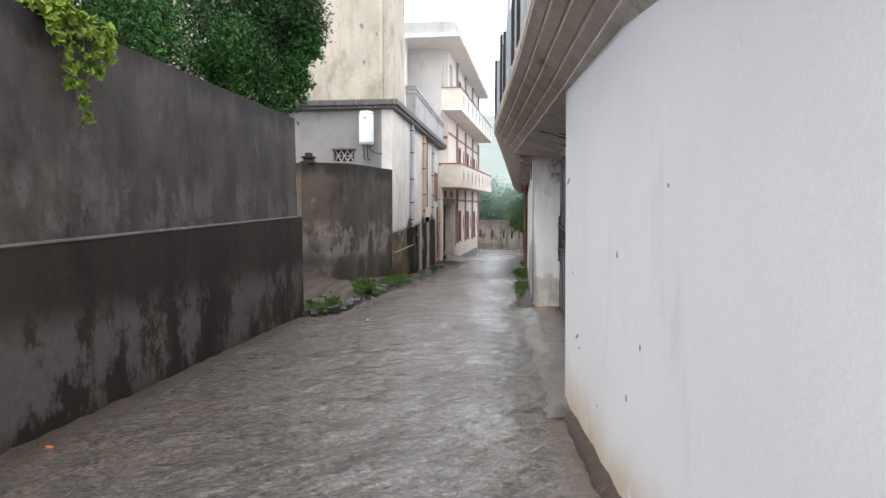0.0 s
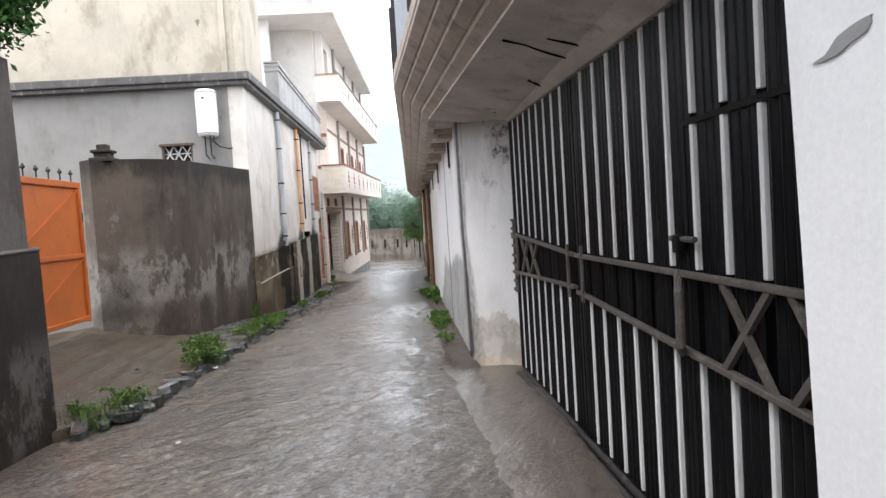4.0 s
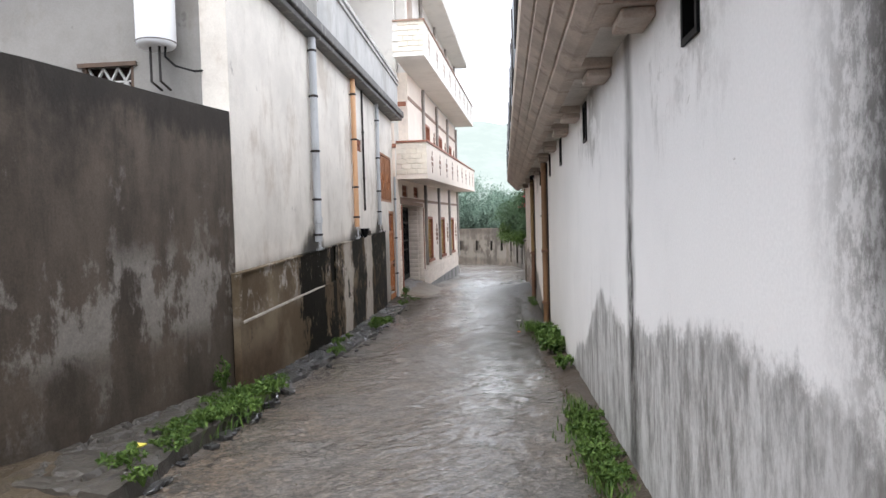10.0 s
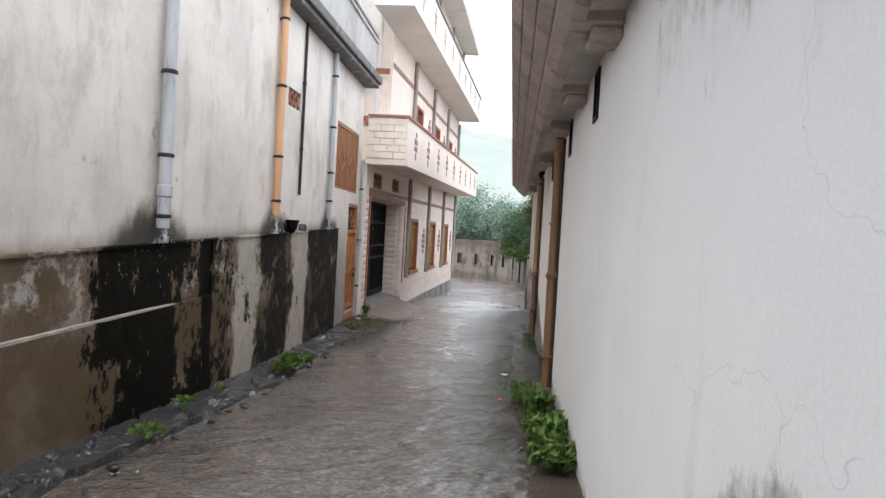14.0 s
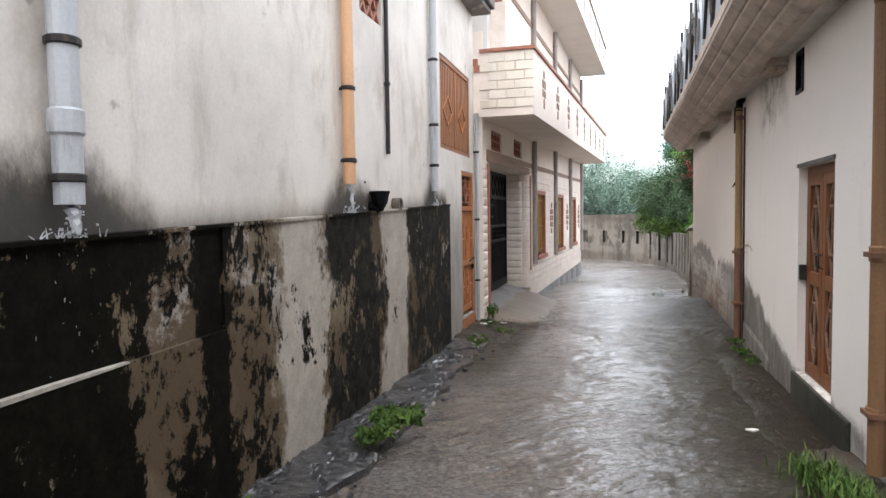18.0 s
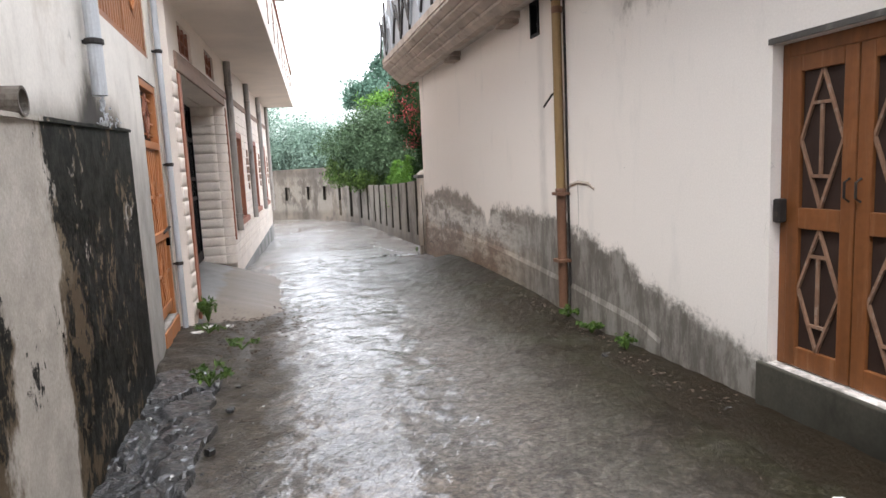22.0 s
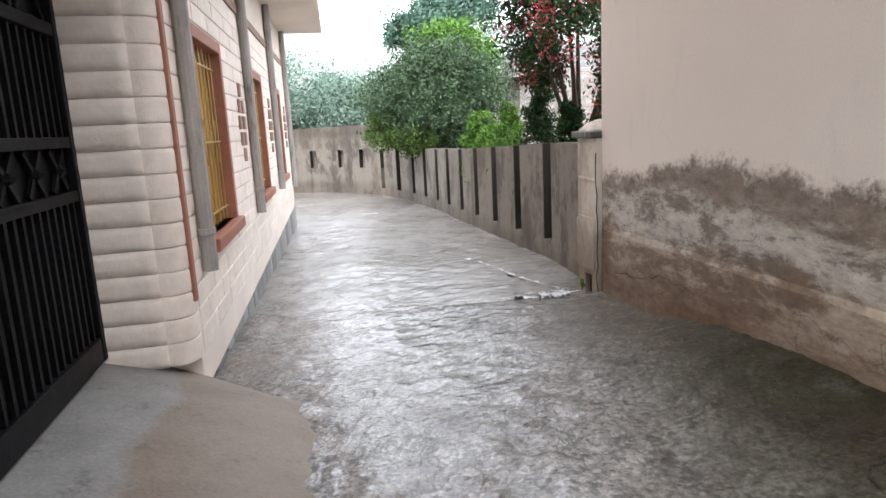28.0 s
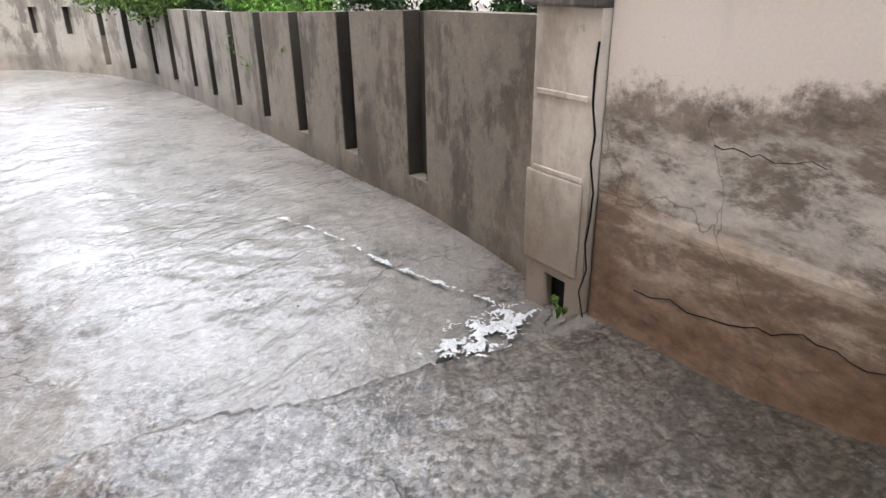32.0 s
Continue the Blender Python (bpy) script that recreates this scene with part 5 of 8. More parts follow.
        if i % 2 == 0:
            part("merlon", hexa(B(), [(x + 0.03, y + 0.1, 4.05), (x + 0.12, y + 0.1, 4.05), (x + 0.12, y + 0.6, 4.05), (x + 0.03, y + 0.6, 4.05),
                                      (x + 0.03, y + 0.22, 4.24), (x + 0.12, y + 0.22, 4.24), (x + 0.12, y + 0.48, 4.24), (x + 0.03, y + 0.48, 4.24)]), BLUEGREY, par)
        y += 0.78
        i += 1
    # low plaster ledge along the far foot
    LEDGE = [(26, -0.42), (26.5, -0.30), (28, -0.19), (29.5, -0.11), (31, -0.065), (36, -0.05)]
    led = [[(0.2, y, -1.6), (0.184 - 0.008 * noise.noise((y * 2, 1, 1)), y, -1.6), (0.186 - 0.008 * noise.noise((y * 2, 1, 1)), y, lerp(y, LEDGE) + 0.02 * noise.noise((y * 1.5, 5, 0))), (0.198, y, lerp(y, LEDGE) + 0.05)] for y in [*np.arange(26.1, 34.4, 0.3), 34.48]]
    part("foot_ledge", loft(B(), led), WHITE, h)
    part("threshold", box(B(), 0.165, 0.199, 23.45, 25.03, -0.9, -0.20, 0.012), THRESHOLD, h, "dark mossy cement threshold")


def foot_crack():
    """A crack wandering along the foot of the damp plaster."""
    rng = random.Random(19)
    for ends in (((34.2, -0.44), (33.7, -0.37), (33.4, -0.29), (33.1, -0.31), (32.85, -0.33)), ((33.9, 0.36), (33.7, 0.33), (33.4, 0.37))):
        low = ends[0][1] < 0
        c = thing("wall_crack", ((0.188 if low else 0.199), ends[0][0], ends[0][1]), "thin dark crack wandering across damp plaster", "crack", "wall cracks")
        pts = []
        for (y0, z0), (y1, z1) in zip(ends, ends[1:]):
            for i in range(5):
                pts.append((0.184 if low else 0.2, y0 + (y1 - y0) * i / 5 + rng.uniform(-0.01, 0.01), z0 + (z1 - z0) * i / 5 + rng.uniform(-0.022, 0.022)))
        part("gap", tube(B(), pts, 0.003, 5, 0.0015), BLACK, c)


def soffit_cracks():
    """Open cracks and a bared bar in the ceiling over the gate."""
    rng = random.Random(11)
    for a, b in (((0.22, 8.35), (1.01, 8.57)), ((0.42, 8.15), (0.95, 8.30)), ((0.70, 7.70), (1.10, 8.12)), ((0.25, 10.30), (0.52, 10.70)), ((0.55, 9.2), (0.95, 9.7)), ((0.60, 6.6), (1.0, 7.0))):
        c = thing("ceiling_crack", (a[0], a[1], 2.71), "dark open crack in the plaster soffit", "crack", "soffit cracks")
        n = 7
        pts = [(a[0] + (b[0] - a[0]) * i / n + rng.uniform(-0.03, 0.03), a[1] + (b[1] - a[1]) * i / n + rng.uniform(-0.03, 0.03), 2.706 - 0.11 * max(0.0, (a[0] + (b[0] - a[0]) * i / n - 0.15) / 0.47)) for i in range(n + 1)]
        part("gap", tube(B(), pts, 0.009, 5, 0.004), BLACK, c)


def peeled_patch():
    """A torn scab of old paint on the near wall."""
    rng = random.Random(3)
    bm = B()
    n = 14
    ring = []
    for i in range(n):
        a = 2 * math.pi * i / n
        r = rng.uniform(0.7, 1.15)
        y, z = 5.57 - 0.075 * r * math.cos(a), 1.905 + 0.016 * r * math.sin(a) + 0.022 * math.cos(a)
        ring.append((y, z))
    for d in (0.0, 0.004):
        bm.faces.new([bm.verts.new((near_line(y) - d, y, z)) for y, z in ring])
    bm.verts.ensure_lookup_table()
    for i in range(n):
        j = (i + 1) % n
        bm.faces.new((bm.verts[i], bm.verts[j], bm.verts[n + j], bm.verts[n + i]))
    solo("peeled_patch", bm, PARAPET, (near_line(5.57), 5.57, 1.9), "torn grey scab where the white paint has peeled", "paint scar")


def paint_scuffs():
    """Small dark flakes and knocks in the near white wall."""
    rng = random.Random(23)
    for y, z, w, t, lean in ((5.07, 0.67, 0.055, 0.016, -0.5), (4.98, 0.60, 0.03, 0.010, -0.4), (3.81, 1.39, 0.012, 0.020, 0.0), (3.55, 0.62, 0.014, 0.020, 0.1), (4.3, 0.35, 0.02, 0.008, 0.3), (2.9, 1.75, 0.012, 0.01, 0.0), (3.3, 0.95, 0.01, 0.016, 0.2), (5.3, 1.15, 0.012, 0.012, 0.0)):
        bm = B()
        n = 9
        ring = []
        for i in range(n):
            a, r = 2 * math.pi * i / n, rng.uniform(0.6, 1.2)
            u = w * r * math.cos(a)
            ring.append((y + u, z + t * r * math.sin(a) + lean * u))
        lo, hi = [[bm.verts.new((near_line(p) - d, p, q)) for p, q in ring] for d in (-0.002, 0.003)]
        bm.faces.new(lo)
        bm.faces.new(hi[::-1])
        for i in range(n):
            bm.faces.new((lo[i], lo[(i + 1) % n], hi[(i + 1) % n], hi[i]))
        solo("paint_scuff", bm, SCUFF, (near_line(y), y, z), "small grey scuff in the white paint", "paint scar", "paint scuffs")


def cornice_blocks():
    """Beam ends under the cornice."""
    for y in (12.7, 14.2, 15.6, 17.6, 18.8, 20.6, 22.3, 25.4, 28.9, 31.4):
        b = thing("beam_end", (0.1, y, 2.62), "stepped plaster beam end under the cornice", "beam end", "beam ends")
        part("block", box(B(), -0.11, 0.199, y, y + 0.42, 2.72, 2.80, 0.012), MOULD, b)
        part("block", box(B(), 0.02, 0.199, y + 0.05, y + 0.37, 2.66, 2.72, 0.012), MOULD, b)


def striped_gate():
    g = thing("striped_gate", (0.75, 8.4, 0.0), "black corrugated metal double gate with white bars and grey iron braces", "gate")
    f = gate_line
    part("gate_sill", sbox(B(), f, -0.17, 0.10, 5.78, 10.92, -0.2, 0.05, 0.012), RUBBLE, g, "worn concrete sill")
    for d, z in ((-0.11, 0.075), (-0.05, 0.085)):
        part("track_pipe", tube(B(), [(f(y) + d, y, z) for y in (5.8, 8.3, 10.65)], 0.024, 8), IRONGREY, g, "rusty pipe rail")
    upper = lambda y: 1.33 + 0.05 * max(0.0, y - 8.72)
    lower = lambda y: 1.11 - 0.025 * (y - 8.72) if y > 8.70 else 1.085 - 0.055 * (8.70 - y)
    roof = lambda y: 2.50 + 0.02 * (y - 8)
    for y0, y1 in ((5.80, 8.70), (8.72, 10.925)):
        far = y0 > 8
        leaf = part("gate_leaf", sbox(B(), f, 0.02, 0.03, y0, y1, 0.06, roof), BLACKSHEET, g)
        fr = B()
        for a, b in ((y0, y0 + 0.045), (y1 - 0.045, y1)):
            sbox(fr, f, -0.02, 0.02, a, b, 0.05, roof, 0.006)
        sbox(fr, f, -0.02, 0.02, y0 + 0.045, y1 - 0.045, 0.05, 0.10, 0.006)
        part("gate_frame", fr, BLACK, leaf)
        y, i = 10.842, 0
        while y > y0 + 0.06:
            if y < y1 - 0.05:
                wicket = 6.30 < y < 7.12
                if i % 4 == 2:
                    spans = [(0.10, lower(y) - 0.005), (upper(y) + 0.02, 1.955), (2.0, roof(y))] if wicket else [(0.10, lower(y) - 0.005), (upper(y) + 0.02, roof(y))]
                    for z0, z1 in spans:
                        part("white_bar", sbox(B(), f, -0.022, 0.0, y - 0.0135, y + 0.0135, z0, z1, 0.003), GATEWHITE, leaf, "white painted flat bar")
                else:
                    w = 0.021
                    rib = B()
                    prof = [(-0.004, w), (-0.020, w * 0.55), (-0.024, 0.0), (-0.020, -w * 0.55), (-0.004, -w)]
                    loft(rib, [[(f(y + q) + d, y + q, z) for d, q in prof] for z in (0.10, roof(y))])
                    part("rib", rib, RIBBLACK, leaf)
            y -= 0.0613
            i += 1
        e0, e1 = y0 + 0.02, y1 - 0.01
        for rail in (upper, lower):
            part("cross_rail", sbox(B(), f, -0.062, -0.026, e0, e1, lambda y, q=rail: q(y) - 0.014, lambda y, q=rail: q(y) + 0.014, 0.006), RAILGREY, leaf, "weathered grey iron rail")
        for c in ((10.33, 9.97) if far else (6.64, 6.22)):
            for s in (1, -1):
                a, b = c - 0.16, c + 0.16
                part("brace_bar", strip(B(), (f(a) - 0.056, a, (lower if s > 0 else upper)(a)), (f(b) - 0.056, b, (upper if s > 0 else lower)(b)), 0.030, 0.022), RAILGREY, leaf)
        # fins fanning from the hinge, closed by a bowed bar
        hinge, way = (y1 - 0.005, -1) if far else (y0 + 0.005, 1)
        for i in range(9):
            z = 0.88 + i * 0.086 + (0.012 if i > 4 else 0)
            ln = 0.17 if i in (0, 1, 7, 8) else 0.25 + 0.05 * math.sin((i - 1) * math.pi / 6)
            part("hinge_fin", strip(B(), (f(hinge) - 0.056, hinge, z), (f(hinge) - 0.056, hinge + way * ln, z - 0.012), 0.024, 0.024), RAILGREY, leaf)
        for q, z0, z1 in ((0.08, 0.86, 1.58), (0.17, 0.86, 1.02), (0.17, 1.46, 1.60)):
            part("fin_bar", strip(B(), (f(hinge) - 0.05, hinge + way * q, z0), (f(hinge) - 0.05, hinge + way * q, z1), 0.022, 0.02), RAILGREY, leaf)
        bow = [(f(hinge) - 0.045, hinge + way * (0.17 + 0.13 * math.sin(math.pi * k / 8)), 1.00 + 0.46 * k / 8) for k in range(9)]
        part("bowed_bar", tube(B(), bow, 0.016, 6), RAILGREY, leaf)
        m = 8.86 if far else 8.54
        part("latch_plate", strip(B(), (f(m) - 0.066, m, 1.03), (f(m) - 0.066, m, 1.40), 0.040, 0.014), RAILGREY, leaf)
    # wicket door with its bent handle bar and bolt
    wk = B()
    for a, b, c, d in ((7.095, 7.12, 0.12, 1.975), (6.285, 6.31, 0.12, 1.975), (6.31, 7.095, 1.955, 1.98)):
        sbox(wk, f, -0.026, -0.005, a, b, c, d)
    part("wicket_door", wk, BLACK, g, "black frame of the small wicket door")
    part("handle_bar", tube(B(), [(f(7.14) - 0.06, 7.14, 1.33), (f(7.05) - 0.10, 7.05, 1.26), (f(7.05) - 0.10, 7.05, 1.03), (f(7.12) - 0.06, 7.12, 0.99)], 0.020, 8), RAILGREY, g)
    part("padlock", box(B(), f(7.1) - 0.075, f(7.1) - 0.03, 7.10, 7.16, 1.42, 1.50, 0.010), BLACK, g)
    part("bolt", tube(B(), [(f(7.1) - 0.05, 6.98, 1.48), (f(7.1) - 0.05, 7.22, 1.48)], 0.013, 8), RAILGREY, g)


def wooden_door():
    d = thing("wooden_door", (0.3, 24.45, -0.2), "brown varnished wooden double door with mesh panels and diamond bars", "door")
    X = 0.27
    fr = B()
    for a, b, z0, z1 in ((23.92, 23.98, -0.2, 1.68), (24.91, 24.97, -0.2, 1.68), (23.98, 24.91, 1.60, 1.68)):
        box(fr, X, X + 0.10, a, b, z0, z1, 0.006)
    part("door_frame", fr, WOOD, d)
    part("lintel_edge", box(B(), 0.185, 0.30, 23.90, 24.99, 1.682, 1.715), SLAB, d)
    for y0, y1 in ((23.985, 24.44), (24.45, 24.905)):
        lf = B()
        for a, b, z0, z1 in ((y0, y0 + 0.085, -0.19, 1.60), (y1 - 0.085, y1, -0.19, 1.60), (y0 + 0.085, y1 - 0.085, -0.19, -0.07), (y0 + 0.085, y1 - 0.085, 0.63, 0.75), (y0 + 0.085, y1 - 0.085, 1.51, 1.60)):
            box(lf, X - 0.01, X + 0.04, a, b, z0, z1, 0.005)
        leaf = part("door_leaf", lf, WOOD, d)
        yc = (y0 + y1) / 2
        for z0, z1 in ((-0.07, 0.63), (0.75, 1.51)):
            p = part("mesh_panel", box(B(), X + 0.015, X + 0.02, y0 + 0.085, y1 - 0.085, z0, z1), MESH, leaf)
            zc, hw = (z0 + z1) / 2, (y1 - y0) / 2 - 0.085
            for sy, sz in ((1, 1), (1, -1), (-1, 1), (-1, -1)):
                strip_b = strip(B(), (X - 0.005, yc + sy * hw, zc), (X - 0.005, yc, zc + sz * (z1 - z0) / 2), 0.016, 0.016)
                ob = new("diamond_bar", finish(strip_b, "diamond_bar", WOODBAR, OFF[leaf]))
                ob.parent = leaf
            for sz in (-1, 1):
                ob = new("cross_bar", finish(strip(B(), (X - 0.008, yc - hw * 0.42, zc + sz * 0.2), (X - 0.008, yc + hw * 0.42, zc + sz * 0.2), 0.018, 0.016), "cross_bar", WOODBAR, OFF[leaf]))
                ob.parent = leaf
            ob = new("centre_bar", finish(strip(B(), (X - 0.006, yc, zc - 0.2), (X - 0.006, yc, zc + 0.2), 0.018, 0.014), "centre_bar", WOODBAR, OFF[leaf]))
            ob.parent = leaf
        hx = y1 - 0.03 if y0 < 24.2 else y0 + 0.03
        part("handle", tube(B(), [(X - 0.012, hx, 0.80), (X - 0.045, hx, 0.82), (X - 0.045, hx, 0.90), (X - 0.012, hx, 0.92)], 0.007, 6), IRONGREY, leaf)
    part("bolt_bracket", box(B(), 0.20, 0.26, 24.90, 24.95, 0.66, 0.80, 0.01), IRONGREY, d, "rusty iron bolt at the jamb")
    part("doorstep", box(B(), 0.185, 0.5, 23.90, 24.99, -0.9, -0.202, 0.01), WHITE, d, "damp whitewashed doorstep")


def right_pipes():
    for y, z0, r, joints, high, low, label in ((22.76, -0.30, 0.052, (0.05, 0.98, 1.02, 2.5), TANPVC, TANPVC, "rust-brown drainpipe with socket joints, standing against the whitewashed wall"),
                                               (27.75, -0.42, 0.046, (0.74, 2.5), OCHREPIPE, RUSTPIPE, "drainpipe, ochre above and rust-brown below, strapped to the whitewashed wall")):
        p = thing("drainpipe", (0.13, y, z0), label, "drainpipe")
        mid = joints[-2]
        part("pipe", tube(B(), [(0.13, y, z0), (0.13, y + 0.01, mid + 0.03)], r + 0.002, 14), low, p)
        part("pipe", tube(B(), [(0.13, y + 0.01, mid), (0.13, y + 0.03, 2.66)], r, 14), high, p)
        # Thin dark rod added to draw the shadow line beside the pipe.
        part("joint_line", tube(B(), [(0.188, y - r - 0.004, z0), (0.186, y - r + 0.01, 1.3), (0.186, y - r + 0.02, 2.66)], 0.013, 6), IRONGREY, p, "thin dark rod standing for the shadow line between pipe and wall")
        for z in joints:
            part("socket", lathe(B(), (0.13, y + 0.01, z), [(r + 0.003, 0), (r + 0.010, 0.008), (r + 0.010, 0.05), (r + 0.003, 0.06)], 14), low, p)
        for z in (mid - 0.01, 0.05):
            part("strap", box(B(), 0.06, 0.21, y - r - 0.018, y + r + 0.03, z, z + 0.03), RUSTPIPE, p)
        part("elbow", tube(B(), [(0.13, y + 0.03, 2.62), (0.13, y + 0.03, 2.74), (0.22, y + 0.03, 2.80)], 0.05, 12), BLACK, p)
    hk = thing("wall_hook", (0.15, 28.0, 1.7), "bent iron hook driven into the wall", "hook")
    part("hook", tube(B(), [(0.21, 27.92, 1.80), (0.15, 27.98, 1.74), (0.10, 28.07, 1.63)], 0.011, 6), IRONGREY, hk)
    tap = thing("plaster_seam", (0.19, 27.0, 0.4), "raised bent plaster seam on the wall", "plaster seam")
    part("seam", tube(B(), [(0.212, 27.80, 0.74), (0.207, 27.72, 0.82), (0.206, 27.52, 0.86), (0.206, 27.30, 0.85), (0.212, 27.18, 0.80)], 0.019, 8), MOULD, tap)
    part("seam", tube(B(), [(0.207, 27.52, 0.30), (0.206, 27.51, 0.60), (0.206, 27.52, 0.85)], 0.012, 6), SOFFIT, tap)


right_building()
soffit_cracks()
foot_crack()
peeled_patch()
paint_scuffs()
cornice_blocks()
striped_gate()
wooden_door()
right_pipes()


# ---- three-storey cream house with balconies ----
ORN = [35.95, 39.2, 42.35]
WINS = [(33.62, 34.92), (37.0, 38.3), (40.25, 41.55)]


def rise1(y):
    return 0.020 * (y - 28.7)


def rise2(y):
    return 0.012 * (y - 28.7)


def cream_house():
    f = house_line
    h = thing("cream_house", (-6, 36, -0.5), "three-storey cream house with stone courses, terracotta bands and tiled balconies", "house")
    g = B()
    wall_with(g, f, -0.3, 0.0, 28.745, 43.3, -0.22, 2.95,
              [(29.12, 32.92, -0.22, 2.18), (29.35, 30.15, 2.42, 2.76), (31.2, 32.0, 2.46, 2.80), *[(a, b, 0.30, 1.86) for a, b in WINS]])
    wall = part("ground_floor_wall", g, HOUSE, h)
    f1 = B()
    wall_with(f1, f, -0.3, 0.0, 30.6, 43.3, 2.951, 6.3, [(a + 0.15, b - 0.15, 4.0, 5.2) for a, b in WINS])
    part("first_floor_wall", f1, HOUSE, h)
    f2 = B()
    wall_with(f2, f, -0.3, 0.0, 30.6, 43.3, 6.301, 9.42, [(31.0, 31.9, 7.2, 8.9), *[(a + 0.15, b - 0.15, 7.5, 8.7) for a, b in WINS]])
    part("second_floor_wall", f2, HWHITE, h)
    ends = B()
    box(ends, -14, f(30.5) - 0.30, 30.30, 30.55, 2.951, 9.42)
    part("cross_wall", ends, HWHITE, h)
    part("far_end_wall", box(B(), -14, f(43.3) - 0.301, 43.05, 43.3, -1.6, 9.42), HWHITE, h)
    part("porch_side_wall", box(B(), -3.95, f(30.6), 30.555, 30.60, 2.951, 6.28), STONE, h, "brick-patterned porch side")
    nb = B()
    box(nb, -14, -5.2, 28.80, 29.0, 2.95, 9.42)
    part("neighbour_side_wall", nb, HWHITE, h)
    part("porch_floor", box(B(), -14, f(28.8) - 0.301, 28.80, 43.0, 2.80, 2.94), HOUSE, h)
    part("upper_floor", box(B(), -14, f(28.8) - 0.31, 28.80, 43.0, 6.15, 6.3), HWHITE, h)
    # stepped brown bricks on the porch stair wall
    st = part("stair_wall", box(B(), -5.2, -3.9, 30.26, 30.30, 2.95, 4.7), HOUSE, h)
    for i in range(6):
        part("stepped_brick", box(B(), -4.95 + i * 0.18, -4.70 + i * 0.18, 30.22, 30.26, 4.55 - i * 0.12, 4.67 - i * 0.12), REDBAND, st)
        part("stepped_brick", box(B(), -5.15 + i * 0.0, -4.95 + i * 0.18, 30.225, 30.26, 4.20 - i * 0.001, 4.30), REDBAND, st) if i == 0 else None
    part("porch_band", box(B(), -5.2, f(30.5), 30.24, 30.26, 5.20, 5.34), REDBAND, h)
    # roof
    rf = B()
    hexa(rf, [(-14, 28.3, 9.42), (-2.75, 28.3, 9.42), (-2.28, 43.6, 9.42), (-14, 43.6, 9.42), (-14, 28.3, 9.58), (-2.72, 28.3, 9.58), (-2.25, 43.6, 9.58), (-14, 43.6, 9.58)])
    roof = part("roof_slab", rf, HWHITE, h, "white roof slab with a wide overhang")
    part("roof_parapet", hexa(B(), [(-14, 28.4, 9.58), (-2.95, 28.4, 9.58), (-2.5, 43.4, 9.58), (-14, 43.4, 9.58), (-14, 28.4, 10.1), (-2.95, 28.4, 10.1), (-2.5, 43.4, 10.1), (-14, 43.4, 10.1)]), PARAPET, roof)
    # balconies
    for zb, rise, tall, mat_face, first in ((2.87, rise1, 1.02, PALESTONE, True), (6.28, rise2, 0.96, PALESTONE, False)):
        o = lambda y: -2.71 + 0.045 * (y - 28.7)
        b = part("balcony", hexa(B(), [(f(28.6), 28.62, zb + rise(28.6)), (o(28.6), 28.62, zb + rise(28.6)), (o(43.5), 43.5, zb + rise(43.5)), (f(43.5) - 0.2, 43.5, zb + rise(43.5)),
                                       (f(28.6), 28.62, zb + 0.12 + rise(28.6)), (o(28.6), 28.62, zb + 0.12 + rise(28.6)), (o(43.5), 43.5, zb + 0.12 + rise(43.5)), (f(43.5) - 0.2, 43.5, zb + 0.12 + rise(43.5))]), HOUSE if first else HWHITE, h)
        lo, hi = (lambda y: zb + 0.12 + rise(y)), (lambda y: zb + tall + rise(y))
        part("balcony_wall", sbox(B(), o, -0.12, -0.008, 28.62, 43.5, lo, hi), HOUSE if first else HWHITE, b)
        part("balcony_end", hexa(B(), [(f(28.7), 28.63, lo(28.6)), (o(28.7) - 0.12, 28.63, lo(28.6)), (o(28.7) - 0.12, 28.73, lo(28.6)), (f(28.7), 28.73, lo(28.6)),
                                       (f(28.7), 28.63, hi(28.6)), (o(28.7) - 0.12, 28.63, hi(28.6)), (o(28.7) - 0.12, 28.73, hi(28.6)), (f(28.7), 28.73, hi(28.6))]), HOUSE if first else HWHITE, b)
        cp = sbox(B(), o, -0.15, 0.03, 28.58, 43.52, hi, lambda y: hi(y) + 0.05)
        hexa(cp, [(f(28.7), 28.58, hi(28.6)), (o(28.7) - 0.152, 28.58, hi(28.6)), (o(28.7) - 0.152, 28.76, hi(28.6)), (f(28.7), 28.76, hi(28.6)),
                  (f(28.7), 28.58, hi(28.6) + 0.05), (o(28.7) - 0.152, 28.58, hi(28.6) + 0.05), (o(28.7) - 0.152, 28.76, hi(28.6) + 0.05), (f(28.7), 28.76, hi(28.6) + 0.05)])
        part("coping", cp, REDBAND if first else BROWNBAND, b, "terracotta coping")
        for i in range(9):
            yc = 29.6 + i * 1.62
            zc = zb + 0.56 + rise(yc)
            for dy, dz, w, t in ((0, 0.22, 0.10, 0.12), (-0.10, 0.06, 0.12, 0.13), (0.10, 0.06, 0.12, 0.13), (-0.09, -0.10, 0.11, 0.11), (0.09, -0.10, 0.11, 0.11), (0, -0.27, 0.08, 0.16)):
                inlay = sbox(B(), o, -0.008, 0.004, yc + dy - w / 2, yc + dy + w / 2, zc + dz - t / 2, zc + dz + t / 2)
                part("inlaid_tile", inlay, BROWNBAND if first else MOULD, b, "brown inlaid tile of a lozenge motif")
